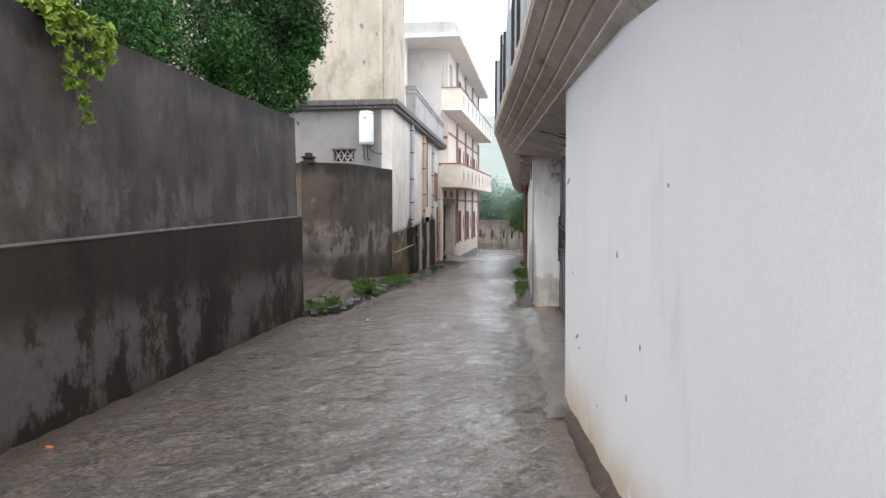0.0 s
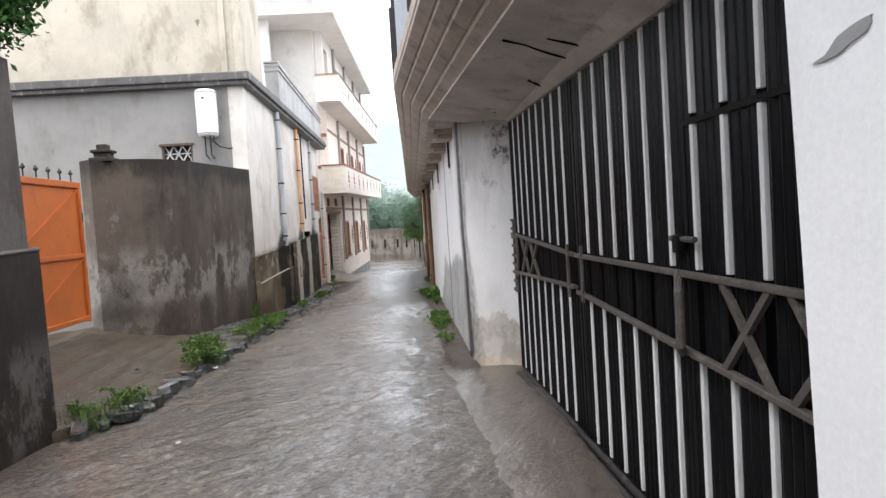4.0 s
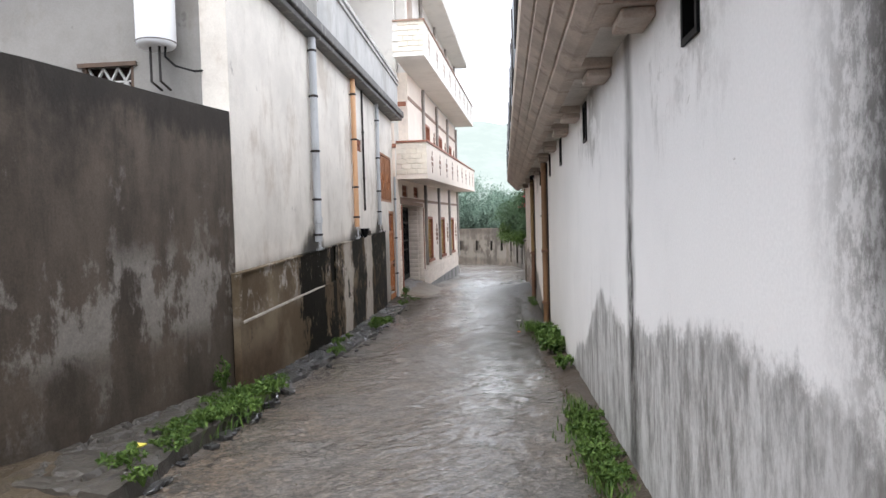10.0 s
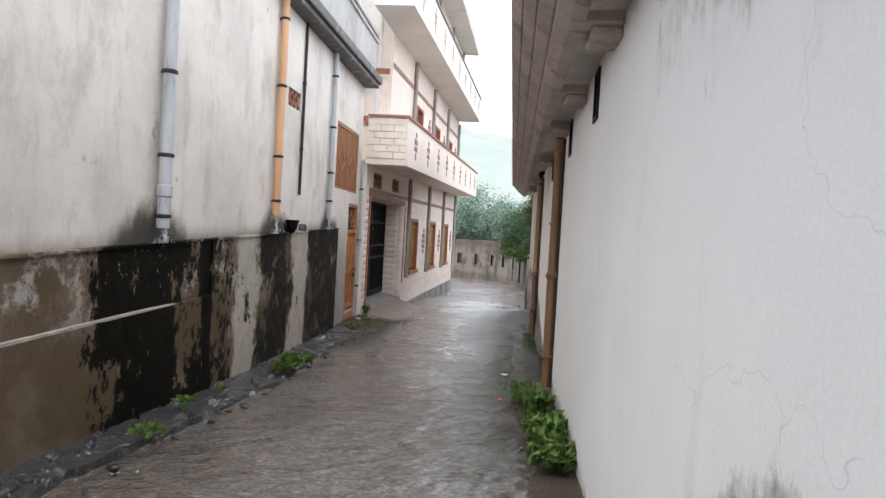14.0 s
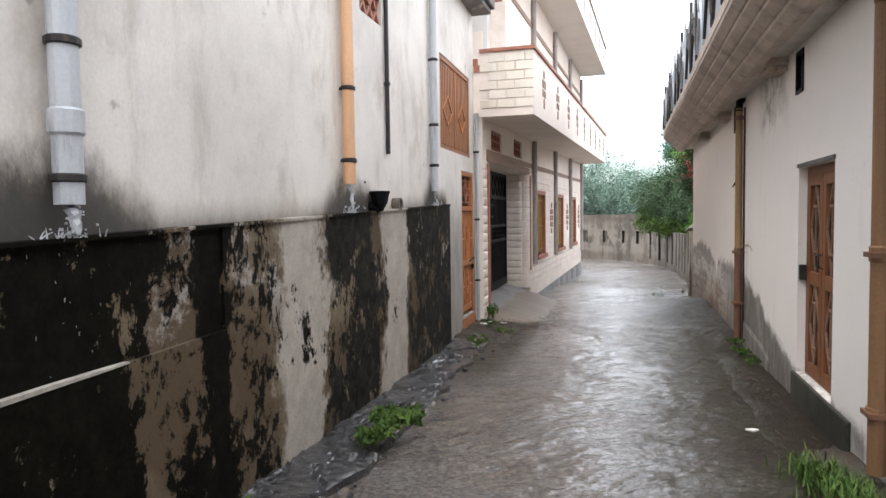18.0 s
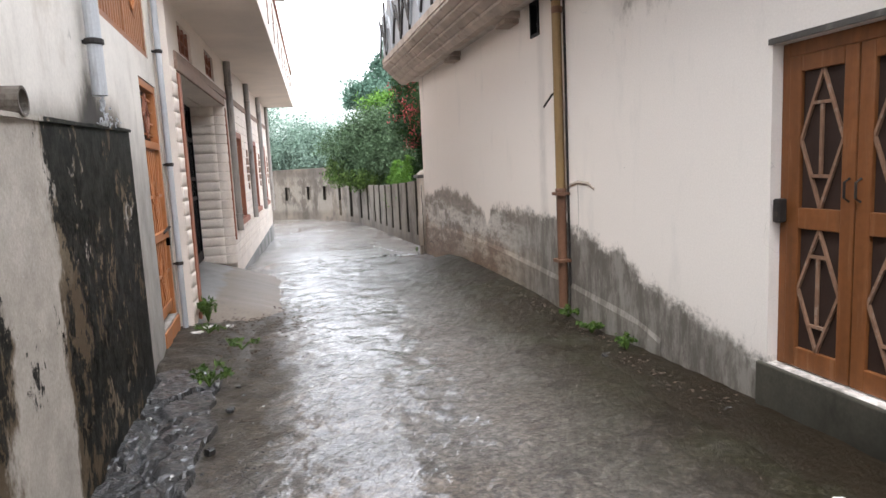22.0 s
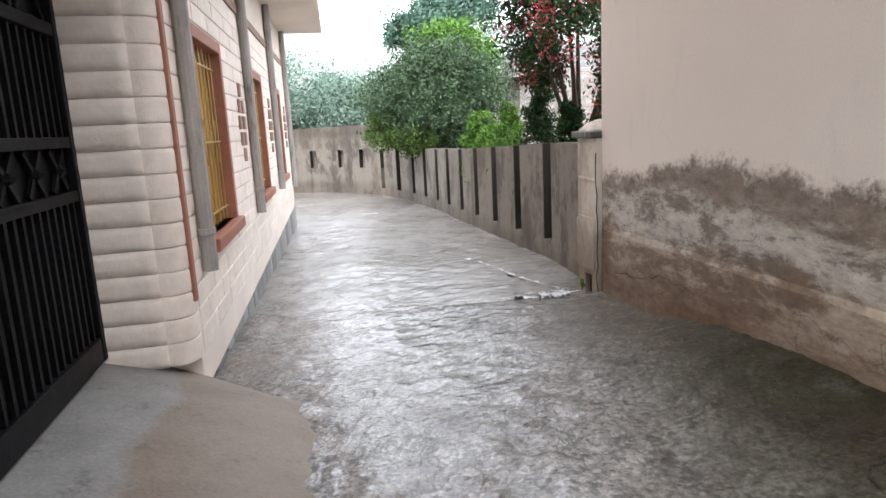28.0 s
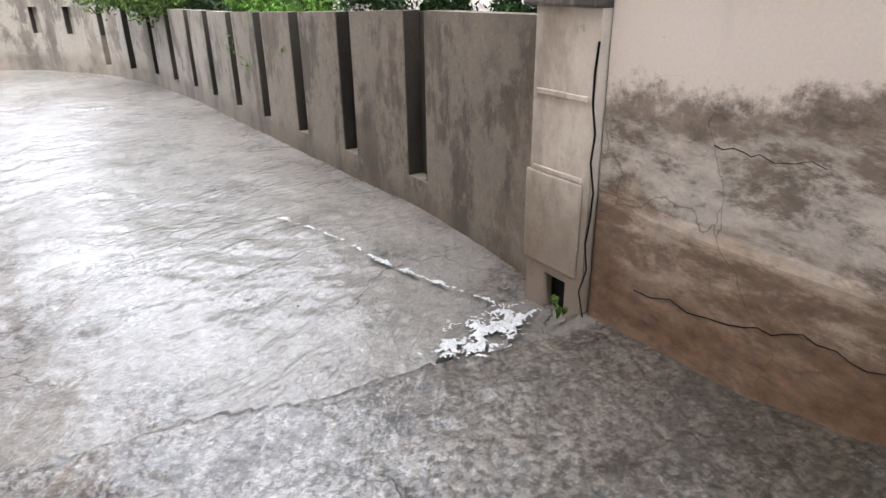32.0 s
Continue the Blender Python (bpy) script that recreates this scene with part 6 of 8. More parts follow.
        # course blocks on the near end
        for r in range(6):
            for c in range(3):
                w = (o(28.7) - f(28.7)) / 3
                x0 = f(28.7) + c * w + (w / 2 if r % 2 else 0)
                x1 = min(x0 + w - 0.012, o(28.7) - 0.004)
                if x1 - x0 > 0.06:
                    part("course_block", box(B(), x0, x1, 28.605, 28.632, lo(28.6) + 0.01 + r * 0.145, lo(28.6) + 0.145 + r * 0.145, 0.008), mat_face, b)
    # bands, drainpipes, ornament
    part("floor_band", sbox(B(), f, 0.0, 0.02, 29.0, 43.3, lambda y: 2.28 + rise1(y) * 0.6, lambda y: 2.38 + rise1(y) * 0.6), BROWNBAND, h)
    part("upper_band", sbox(B(), f, 0.0, 0.02, 30.62, 43.3, lambda y: 5.45 + rise2(y), lambda y: 5.56 + rise2(y)), BROWNBAND, h)
    for yc in ORN:
        for z0 in (1.15, 4.7):
            for i, wd in enumerate((0.10, 0.22, 0.30, 0.22, 0.10)):
                for s in (-1, 1):
                    if wd > 0.12 or s > 0:
                        a = yc + (s * wd / 2 if wd > 0.12 else 0)
                        part("ornament_stone", sbox(B(), f, 0.0, 0.035, a - 0.05, a + 0.05, z0 - 0.38 + i * 0.17, z0 - 0.24 + i * 0.17, 0.008), BROWNBAND, h, "brown stone of a lozenge set in the wall")
    for a, b, z0, z1 in ((28.99, 29.115, -0.5, 2.16), (28.99, 32.75, 2.18, 2.30)):
        part("gate_trim", sbox(B(), f, 0.0, 0.035, a, b, z0, z1, 0.01), REDBAND if b < 30 else BROWNBAND, h)
    # pierced vents
    for a, b, z0, z1 in ((29.35, 30.15, 2.42, 2.76), (31.2, 32.0, 2.46, 2.80)):
        v = part("vent", sbox(B(), f, -0.2, -0.15, a, b, z0, z1), MESH, h)
        for i in range(4):
            part("vent_bar", sbox(B(), f, -0.08, -0.03, a + 0.03 + i * 0.24, a + 0.07 + i * 0.24, z0, z1), REDBAND, v)
        for i in range(3):
            part("vent_bar", sbox(B(), f, -0.075, -0.035, a, b, z0 + 0.03 + i * 0.13, z0 + 0.06 + i * 0.13), REDBAND, v)
    # windows
    for a, b in WINS:
        win = part("window", sbox(B(), f, -0.12, -0.10, a, b, 0.30, 1.86), GOLD, h, "amber shuttered window behind a brass grille")
        fr = B()
        for p, q, z0, z1 in ((a, a + 0.09, 0.30, 1.86), (b - 0.09, b, 0.30, 1.86), (a + 0.09, b - 0.09, 1.76, 1.86)):
            sbox(fr, f, -0.2, 0.03, p, q, z0, z1, 0.008)
        part("window_frame", fr, REDBAND, win, "terracotta frame")
        part("window_sill", sbox(B(), f, -0.2, 0.08, a - 0.05, b + 0.05, 0.20, 0.30, 0.01), REDBAND, win, "terracotta sill")
        for i in range(7):
            y = a + 0.16 + i * (b - a - 0.32) / 6
            part("grille_bar", tube(B(), [(f(y) - 0.05, y, 0.32), (f(y) - 0.05, y, 1.76)], 0.008, 6), BRASS, win)
        for z in (0.42, 1.0, 1.62):
            part("grille_rail", tube(B(), [(f(a) - 0.05, a + 0.08, z), (f(b) - 0.05, b - 0.08, z)], 0.010, 6), BRASS, win)
        for i in range(4):
            y = a + 0.25 + i * 0.25
            for s in (1, -1):
                part("grille_scroll", strip(B(), (f(y) - 0.06, y, 1.0), (f(y) - 0.06, y + 0.12, 1.0 + s * 0.18), 0.018, 0.012), BRASS, win)
        for z0, z1, m in ((4.0, 5.2, REDBAND), (7.5, 8.7, BROWNBAND)):
            w2 = part("upper_window", sbox(B(), f, -0.22, -0.2, a + 0.15, b - 0.15, z0, z1), GOLD if z0 < 6 else SHUTTER, h)
            fr = B()
            for p, q, c, d in ((a + 0.15, a + 0.23, z0, z1), (b - 0.23, b - 0.15, z0, z1), (a + 0.23, b - 0.23, z1 - 0.08, z1)):
                sbox(fr, f, -0.2, 0.03, p, q, c, d)
            part("window_frame", fr, m, w2)
    part("upper_door", sbox(B(), f, -0.2, -0.15, 31.0, 31.9, 7.2, 8.9), SHUTTER, h)
    part("foundation", sbox(B(), f, -0.3, -0.03, 32.92, 43.3, -1.8, -0.50), RUBBLE, h)
    part("lower_wall", sbox(B(), f, -0.3, -0.002, 32.92, 43.3, lambda y: -0.62 + 0.008 * (y - 33), -0.221), HOUSE, h)
    part("foundation", sbox(B(), f, -0.3, -0.002, 28.745, 29.12, -1.4, -0.221), HOUSE, h)
    part("corner_strip", sbox(B(), f, 0.0, 0.030, 32.835, 32.905, 0.02, 2.16, 0.008), REDBAND, h)
    return h


def house_pipes():
    f = house_line
    for y in (33.22, 36.5, 39.78, 43.1):
        for z0, z1 in ((0.14 if y < 43 else -0.1, 2.86 + rise1(y)), (3.6, 6.27), (7.0, 9.4)):
            p = thing("downpipe", (f(y) + 0.07, y, z0), "weathered grey-brown downpipe on the cream wall", "downpipe", "house downpipes")
            part("pipe", tube(B(), [(f(y) + 0.06, y, z0), (f(y) + 0.06, y, z1)], 0.055, 12), DPIPE, p)
            for z in (z0 + 0.25, z1 - 0.4):
                part("clamp", lathe(B(), (f(y) + 0.06, y, z), [(0.058, 0), (0.066, 0.006), (0.066, 0.04), (0.058, 0.046)], 12), DPIPE, p)


def iron_gate():
    X = -3.95
    g = thing("iron_gate", (X, 31.1, -0.27), "black iron double gate with close bars, knotwork band and lattice top", "gate")
    for y0, y1 in ((29.13, 30.92), (30.95, 32.74)):
        leaf = part("gate_leaf", box(B(), X - 0.015, X - 0.005, y0, y1, -0.22, 2.17), BLACKSHEET, g)
        fr = B()
        for a, b in ((y0, y0 + 0.07), (y1 - 0.07, y1)):
            box(fr, X - 0.005, X + 0.045, a, b, -0.25, 2.17, 0.006)
        for a, b in ((-0.25, -0.10), (0.72, 0.78), (1.02, 1.08), (1.62, 1.69), (2.11, 2.17)):
            box(fr, X - 0.005, X + 0.04, y0 + 0.07, y1 - 0.07, a, b, 0.006)
        part("gate_frame", fr, BLACK, leaf)
        n = 17
        for i in range(n):
            y = y0 + 0.11 + i * (y1 - y0 - 0.24) / (n - 1)
            for a, b in ((-0.10, 0.72), (1.08, 1.62)):
                part("bar", box(B(), X - 0.004, X + 0.022, y, y + 0.028, a, b), BLACK, leaf)
        for i in range(5):
            c = y0 + 0.26 + i * 0.32
            for s in (1, -1):
                part("knot", strip(B(), (X, c - 0.10, 0.90 - s * 0.11), (X, c + 0.10, 0.90 + s * 0.11), 0.03, 0.022), BLACK, leaf)
            part("boss", lathe(B(), (X + 0.02, c, 0.87), [(0.01, 0), (0.04, 0.02), (0.04, 0.04), (0.01, 0.06)], 8), BLACK, leaf)
        for i in range(4):
            c = y0 + 0.30 + i * 0.40
            for s in (1, -1):
                part("lattice", strip(B(), (X, c - 0.17, 1.90 - s * 0.20), (X, c + 0.17, 1.90 + s * 0.20), 0.035, 0.022), BLACK, leaf)
    part("bolt", tube(B(), [(X + 0.06, 30.82, 1.25), (X + 0.06, 31.07, 1.25)], 0.018, 8), BLACK, g)
    part("bolt", tube(B(), [(X + 0.06, 30.82, 1.48), (X + 0.06, 31.07, 1.48)], 0.018, 8), BLACK, g)
    part("handle_bar", box(B(), X + 0.045, X + 0.075, 30.89, 30.92, 1.1, 1.6, 0.006), BLACK, g)


def porch_jambs(h):
    f = house_line
    part("gate_jamb", box(B(), -4.0, f(29.4) - 0.301, 28.92, 29.119, -0.5, 2.18), HOUSE, h)
    part("gate_jamb", box(B(), -4.0, f(32.8) - 0.301, 32.751, 32.95, -0.5, 2.18), HOUSE, h)
    part("gate_lintel_soffit", box(B(), -4.0, f(31) - 0.29, 28.92, 32.95, 2.181, 2.30), HOUSE, h)


def apron_mat():
    k = Mat("apron_concrete")
    mid, fine = k.noise(1.8, 6, 0.7), k.noise(50, 4, 0.7)
    c = k.mix(k.step(mid, 0.36, 0.62), (0.140, 0.106, 0.076), (0.175, 0.140, 0.107))
    band = k.op("ADD", k.x, k.op("MULTIPLY", k.noise(1.6, 5, 0.65), 0.5))
    c = k.mix(k.step(band, -3.20, -3.30), c, k.shade((0.205, 0.20, 0.192), k.noise(3, 6, 0.7), 0.75, 1.15))
    c = k.mix(k.op("MULTIPLY", k.step(k.noise(5, 6, 0.75), 0.58, 0.68), 0.6), c, (0.07, 0.06, 0.05))
    c = k.shade(c, fine, 0.75, 1.2)
    k.bump(fine, 0.4, 0.006)
    k.bump(k.noise(9, 5, 0.7), 0.35, 0.012)
    return k.done(c, k.op("ADD", 0.38, k.op("MULTIPLY", mid, 0.3)), 0, 0.4)


def apron():
    verts, n, m = [], 24, 60
    for j in range(m + 1):
        y = 28.75 + 4.75 * j / m
        edge = -2.64 + 0.12 * noise.noise((y * 0.9, 4, 0)) + 0.04 * noise.noise((y * 4, 4, 0)) - 0.9 * max(0, 29.5 - y) - 1.15 * max(0, y - 32.55) + 0.05 * noise.noise((y * 9, 7, 0))
        for i in range(n + 1):
            u = i / n
            x = -4.05 + (edge + 4.05) * u
            hi = -0.27 - 0.28 * max(0.0, (29.3 - y) / 0.55) ** 2 - 0.10 * max(0.0, y - 32.8)
            g = ground_z(x, y)
            z = max(hi + (g - hi) * min(1, u * 1.05) ** 1.3, g) + 0.014 * (1 - u) + 0.014 * noise.noise((x * 3, y * 3, 2)) * (1 - u * 0.4) - 0.03 * u ** 10
            verts.append((x, y, z))
    w = n + 1
    faces = [(j * w + i, j * w + i + 1, (j + 1) * w + i + 1, (j + 1) * w + i) for j in range(m) for i in range(n)]
    me = sheet_mesh("gate_apron", verts, faces, apron_mat())
    for p in me.polygons:
        p.use_smooth = True
    tagged(new("gate_apron", me), "smooth brown concrete apron sloping from the iron gate to the lane", "apron", kind="structure")


HOUSE_OB = cream_house()
porch_jambs(HOUSE_OB)
house_pipes()
iron_gate()
apron()


# ---- garden fence, far wall, and what lies beyond ----
FENCE_LINE = [(0.30, 34.9), (0.48, 36.2), (0.52, 39.0), (0.56, 42.0), (0.56, 45.0), (0.35, 47.6), (-0.3, 50.0), (-1.4, 52.0), (-3.0, 53.4), (-6.0, 54.6), (-12, 55.5)]


def fence_at(s):
    for a, b in zip(FENCE_LINE, FENCE_LINE[1:]):
        d = math.dist(a, b)
        if s <= d:
            return Vector((a[0] + (b[0] - a[0]) * s / d, a[1] + (b[1] - a[1]) * s / d, 0)), Vector((b[0] - a[0], b[1] - a[1], 0)).normalized()
        s -= d
    return Vector((*FENCE_LINE[-1], 0)), Vector((-1, 0, 0))


SLOT = 0.32


def garden_fence():
    w = thing("garden_wall", (0.5, 40, -1), "low grey cement garden wall of upright panels with dark recessed slots", "wall")

    def run(bm, s0, s1, d0, d1, z0, z1):
        p, t = fence_at(s0)
        q, u = fence_at(s1)
        n0, n1 = Vector((t.y, -t.x, 0)), Vector((u.y, -u.x, 0))
        ga, gb = ground_z(p.x, p.y), ground_z(q.x, q.y)
        pts = [p + n0 * d0, p + n0 * d1, q + n1 * d1, q + n1 * d0]
        hexa(bm, [(*v.xy, g + z0) for v, g in zip(pts, (ga, ga, gb, gb))] + [(*v.xy, g + z1) for v, g in zip(pts, (ga, ga, gb, gb))])
        return bm

    s, i = 0.0, 0
    while s < 25:
        wide = 0.98 if i else 1.70
        tall = 1.54 if s < 13 else 1.54 + min(0.8, (s - 13) * 0.4)
        part("panel", run(B(), s, s + wide, 0.0, 0.16, -0.4, tall), FENCE, w)
        part("slot_base", run(B(), s + wide, s + wide + SLOT, 0.0, 0.16, -0.4, 0.24 if s < 15 else 0.9), FENCE, w)
        # Slot backs and thin side liners are coloured dark to deepen the recess shade.
        part("slot_back", run(B(), s + wide, s + wide + SLOT, 0.135, 0.157, 0.2, tall - 0.01), SLOTSHADE if s < 13 else FENCE, w)
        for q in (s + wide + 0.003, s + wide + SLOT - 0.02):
            part("slot_side", run(B(), q, q + 0.017, 0.006, 0.134, 0.245 if s < 13 else 0.9, tall - 0.004 if s < 13 else 1.515), SLOTSHADE, w, "wet side of the slot, blackened to stand for its shade")
        if s >= 13:
            part("slot_top", run(B(), s + wide, s + wide + SLOT, 0.0, 0.118, 1.52, tall), FENCE, w)
        s += wide + SLOT
        i += 1


def end_pier():
    p = thing("gate_pier", (0.2, 34.7, -0.9), "cracked cream plaster pier with a cement cap and a drain hole", "pier")
    line = lambda y: 0.145
    part("shaft", wall_with(B(), line, 0.0, 0.33, 34.51, 34.95, -1.3, 0.84, [(34.63, 34.80, -1.3, -0.55)]), PIER, p)
    part("plinth_block", box(B(), 0.130, 0.146, 34.55, 34.97, -0.5, 0.02, 0.01), PIER, p)
    # Black sheet close behind the hole, added for the darkness in the drain.
    part("drain_back", box(B(), 0.21, 0.23, 34.62, 34.81, -1.3, -0.54), BLACK, p)
    part("cap", box(B(), 0.09, 0.50, 34.505, 35.0, 0.841, 0.91, 0.015), SLAB, p, "blackened cement cap")
    part("cap_lump", hexa(B(), [(0.12, 34.62, 0.91), (0.45, 34.62, 0.91), (0.45, 34.92, 0.91), (0.12, 34.92, 0.91), (0.22, 34.70, 1.02), (0.40, 34.70, 1.04), (0.38, 34.86, 1.02), (0.20, 34.88, 0.98)], 0.02), PIER, p)
    for z in (0.42, 0.02):
        part("ledge_mark", box(B(), 0.132, 0.146, 34.56, 34.92, z, z + 0.03, 0.006), PIER, p)
    rng = random.Random(5)
    pts = [(0.146 - 0.004 * rng.random(), 34.50 + rng.uniform(-0.03, 0.03), 0.7 - 0.14 * i) for i in range(12)]
    part("crack", tube(B(), pts, 0.0065, 5, 0.004), BLACK, p, "dark open crack at the joint")


def leaf_cloud(rng, centre, radii, n, size, clumps, squash=0.8):
    """Leaves gathered in clumps about the shell of an ellipsoid."""
    c = np.array(centre)
    r = np.array(radii)
    d = rng.normal(size=(clumps, 3))
    d /= np.linalg.norm(d, axis=1)[:, None]
    k = c + d * r * rng.uniform(0.45, 1.0, (clumps, 1)) * rng.uniform(0.8, 1.12, (clumps, 1))
    which = rng.integers(0, clumps, n)
    p = k[which] + rng.normal(size=(n, 3)) * (r.mean() * 0.17) * np.array((1, 1, squash))
    a = rng.normal(size=(n, 3)) + np.array((0, 0, 0.25))
    a /= np.linalg.norm(a, axis=1)[:, None]
    b = np.cross(a, rng.normal(size=(n, 3)))
    b /= np.linalg.norm(b, axis=1)[:, None]
    s = size * rng.uniform(0.6, 1.35, (n, 1))
    nrm = np.cross(a, b)
    verts = np.empty((n, 4, 3))
    verts[:, 0], verts[:, 1] = p - a * s, p + b * s * 0.42 + nrm * s * 0.15
    verts[:, 2], verts[:, 3] = p + a * s, p - b * s * 0.42 + nrm * s * 0.15
    return verts.reshape(-1, 3)


def leaf_mesh(name, blocks, material, floor=-99):
    v = np.concatenate(blocks).reshape(-1, 4, 3)
    v = v[v[:, :, 2].min(axis=1) > floor].reshape(-1, 3)
    faces = np.arange(len(v)).reshape(-1, 4)
    return sheet_mesh(name, v.tolist(), faces.tolist(), material)


def tree(name, base, height, crowns, leaves, size, material, label, seed, lean=(0, 0), category="tree", floor=-99, flowers=0, clumps=60):
    rng = np.random.default_rng(seed)
    t = thing(name, base, label, category)
    b = Vector(base)
    tr = B()
    top = b + Vector((lean[0], lean[1], height))
    mid = b + Vector((lean[0] * 0.35 + 0.08, lean[1] * 0.35, height * 0.5))
    tube(tr, [b - Vector((0, 0, 0.3)), mid, top], 0.05 + height * 0.022, 9, 0.03)
    part("trunk", tr, BARK, t)
    blocks, red = [], []
    for c, r in crowns:
        limb = tube(B(), [mid, (mid + Vector(c)) / 2 + Vector((0, 0, 0.1)), Vector(c)], 0.03 + height * 0.008, 6, 0.012)
        part("limb", limb, BARK, t)
        blocks.append(leaf_cloud(rng, c, r, leaves // len(crowns), size, clumps))
        if flowers:
            red.append(leaf_cloud(rng, c, [q * 1.05 for q in r], flowers // len(crowns), size * 0.75, max(4, clumps // 4)))
    for nm, bl, m in (("crown", blocks, material), ("blossom", red, FLOWER)):
        if bl:
            me = leaf_mesh(nm, [q - np.array(base) for q in bl], m, floor - base[2])
            ob = new(nm, me)
            ob.parent = t
    return t


CONIFERS = ((1.0, 42.2, 2.05, FIR), (1.0, 41.2, 2.0, FIR), (1.0, 39.8, 2.15, FIR), (1.05, 38.4, 2.35, LEAF), (1.1, 37.3, 1.95, LEAF), (1.2, 36.3, 1.9, LEAF))


def gardens():
    g = lambda x, y: lerp(y, FALL)
    tree("garden_bush", (0.9, 47.2, -1.0), 2.4, [((0.2, 47.0, 1.9), (1.15, 1.2, 1.2)), ((1.2, 47.2, 2.5), (1.35, 1.3, 1.15)), ((2.0, 46.4, 1.9), (1.2, 1.2, 1.2)), ((0.9, 46.4, 1.4), (1.2, 1.0, 0.9)), ((1.8, 46.8, 0.7), (1.3, 0.9, 0.8))],
         52000, 0.050, OLIVE, "large rounded grey-green bush leaning over the garden wall", 3, category="bush", clumps=170)
    tree("green_shrub", (0.75, 47.6, -1.0), 1.4, [((-0.35, 47.2, 0.95), (0.65, 0.8, 0.75)), ((0.4, 46.2, 0.7), (0.7, 0.6, 0.5))],
         7000, 0.05, WEED, "bright green shrub at the foot of the large bush", 13, category="shrub", clumps=70)
    tree("light_tree", (2.3, 49.0, -1.0), 3.6, [((1.9, 48.6, 3.5), (1.2, 1.0, 0.8)), ((2.7, 48.8, 2.9), (1.0, 1.0, 0.9))],
         9000, 0.065, FIR, "fresh light-green tree behind the large bush", 14, clumps=70)
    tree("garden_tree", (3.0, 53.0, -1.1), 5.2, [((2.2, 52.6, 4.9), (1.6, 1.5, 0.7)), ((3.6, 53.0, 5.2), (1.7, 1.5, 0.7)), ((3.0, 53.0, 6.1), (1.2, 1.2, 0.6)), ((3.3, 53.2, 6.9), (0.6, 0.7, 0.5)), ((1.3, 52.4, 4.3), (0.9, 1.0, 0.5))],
         17000, 0.095, HAZE, "tall layered tree in the garden, blue-green leaf colour with haze added", 4, clumps=60)
    tree("bougainvillea", (1.25, 37.6, -0.85), 2.6, [((1.2, 37.3, 3.0), (0.8, 1.0, 0.9)), ((0.75, 36.6, 2.5), (0.45, 0.7, 0.7)), ((1.5, 36.3, 2.3), (0.6, 0.7, 0.8)), ((0.85, 37.8, 1.9), (0.4, 0.5, 0.5)), ((1.25, 36.2, 1.5), (0.3, 0.4, 0.5)), ((0.5, 37.4, 2.4), (0.4, 0.6, 0.7)), ((0.6, 37.4, 3.1), (0.45, 0.6, 0.5))],
         13500, 0.042, LEAF, "dark leafy bougainvillea with red flowers spilling past the house corner", 5, category="shrub", flowers=3600, clumps=95)
    for i, (x, y, hgt, m) in enumerate(CONIFERS):
        rng = np.random.default_rng(20 + i)
        t = thing("garden_conifer", (x, y, g(x, y)), "small feathery green conifer behind the garden wall" if m is FIR else "dark green conifer behind the garden wall", "shrub", "garden conifers")
        part("trunk", tube(B(), [(x, y, g(x, y) - 0.1), (x, y, g(x, y) + 1.1)], 0.04, 7, 0.02), BARK, t)
        bl = [leaf_cloud(rng, (0, 0, hgt * k), (r, r, 0.32), 1900, 0.030, 26) for k, r in ((0.5, 0.42), (0.68, 0.40), (0.84, 0.30), (0.97, 0.16))]
        ob = new("crown", leaf_mesh("crown", bl, m))
        ob.parent = t
    # Distance haze for these trees sits in their pale leaf colour.
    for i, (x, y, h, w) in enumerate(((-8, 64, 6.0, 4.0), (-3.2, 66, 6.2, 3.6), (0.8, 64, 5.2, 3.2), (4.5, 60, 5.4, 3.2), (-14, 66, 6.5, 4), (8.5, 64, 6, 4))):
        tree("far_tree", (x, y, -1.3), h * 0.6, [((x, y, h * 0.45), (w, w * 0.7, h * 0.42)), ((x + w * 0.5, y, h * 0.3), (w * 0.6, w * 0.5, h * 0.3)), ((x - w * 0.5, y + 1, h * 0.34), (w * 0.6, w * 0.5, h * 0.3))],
             44000, 0.085, MIST, "tree beyond the far wall, leaf colour paled for rain haze", 40 + i, clumps=70)
    # overhanging greenery by the first wall
    tree("wall_tree", (-5.2, 7.6, 0), 3.4, [((-4.8, 8.6, 4.2), (0.95, 1.2, 1.0)), ((-5.0, 7.0, 4.6), (1.1, 1.3, 1.1)), ((-5.4, 5.2, 4.4), (1.1, 1.3, 1.0)), ((-4.2, 9.3, 3.9), (0.6, 0.6, 0.7)), ((-4.1, 9.9, 4.5), (0.55, 0.6, 0.6)), ((-4.6, 9.6, 5.0), (0.7, 0.7, 0.7)), ((-3.6, 10.0, 4.7), (0.5, 0.45, 0.5)), ((-3.9, 10.2, 5.3), (0.6, 0.5, 0.5))],
         60000, 0.034, LEAF, "dense dark-leaved tree crowding over the boundary wall", 7, floor=3.0, clumps=220)
    tree("wall_creeper", (-4.15, 9.0, 0.2), 2.9, [((-3.85, 9.6, 3.4), (0.28, 0.35, 0.6)), ((-3.6, 9.9, 3.8), (0.26, 0.25, 0.55)), ((-3.45, 10.0, 4.4), (0.28, 0.3, 0.4)), ((-4.1, 8.7, 3.8), (0.45, 0.6, 0.6)), ((-4.3, 6.8, 3.7), (0.5, 0.9, 0.5)), ((-4.5, 4.9, 3.6), (0.5, 0.9, 0.4))],
         19000, 0.036, VINE, "bright green creeper hanging over the top of the boundary wall", 8, category="creeper", floor=2.55, clumps=90)
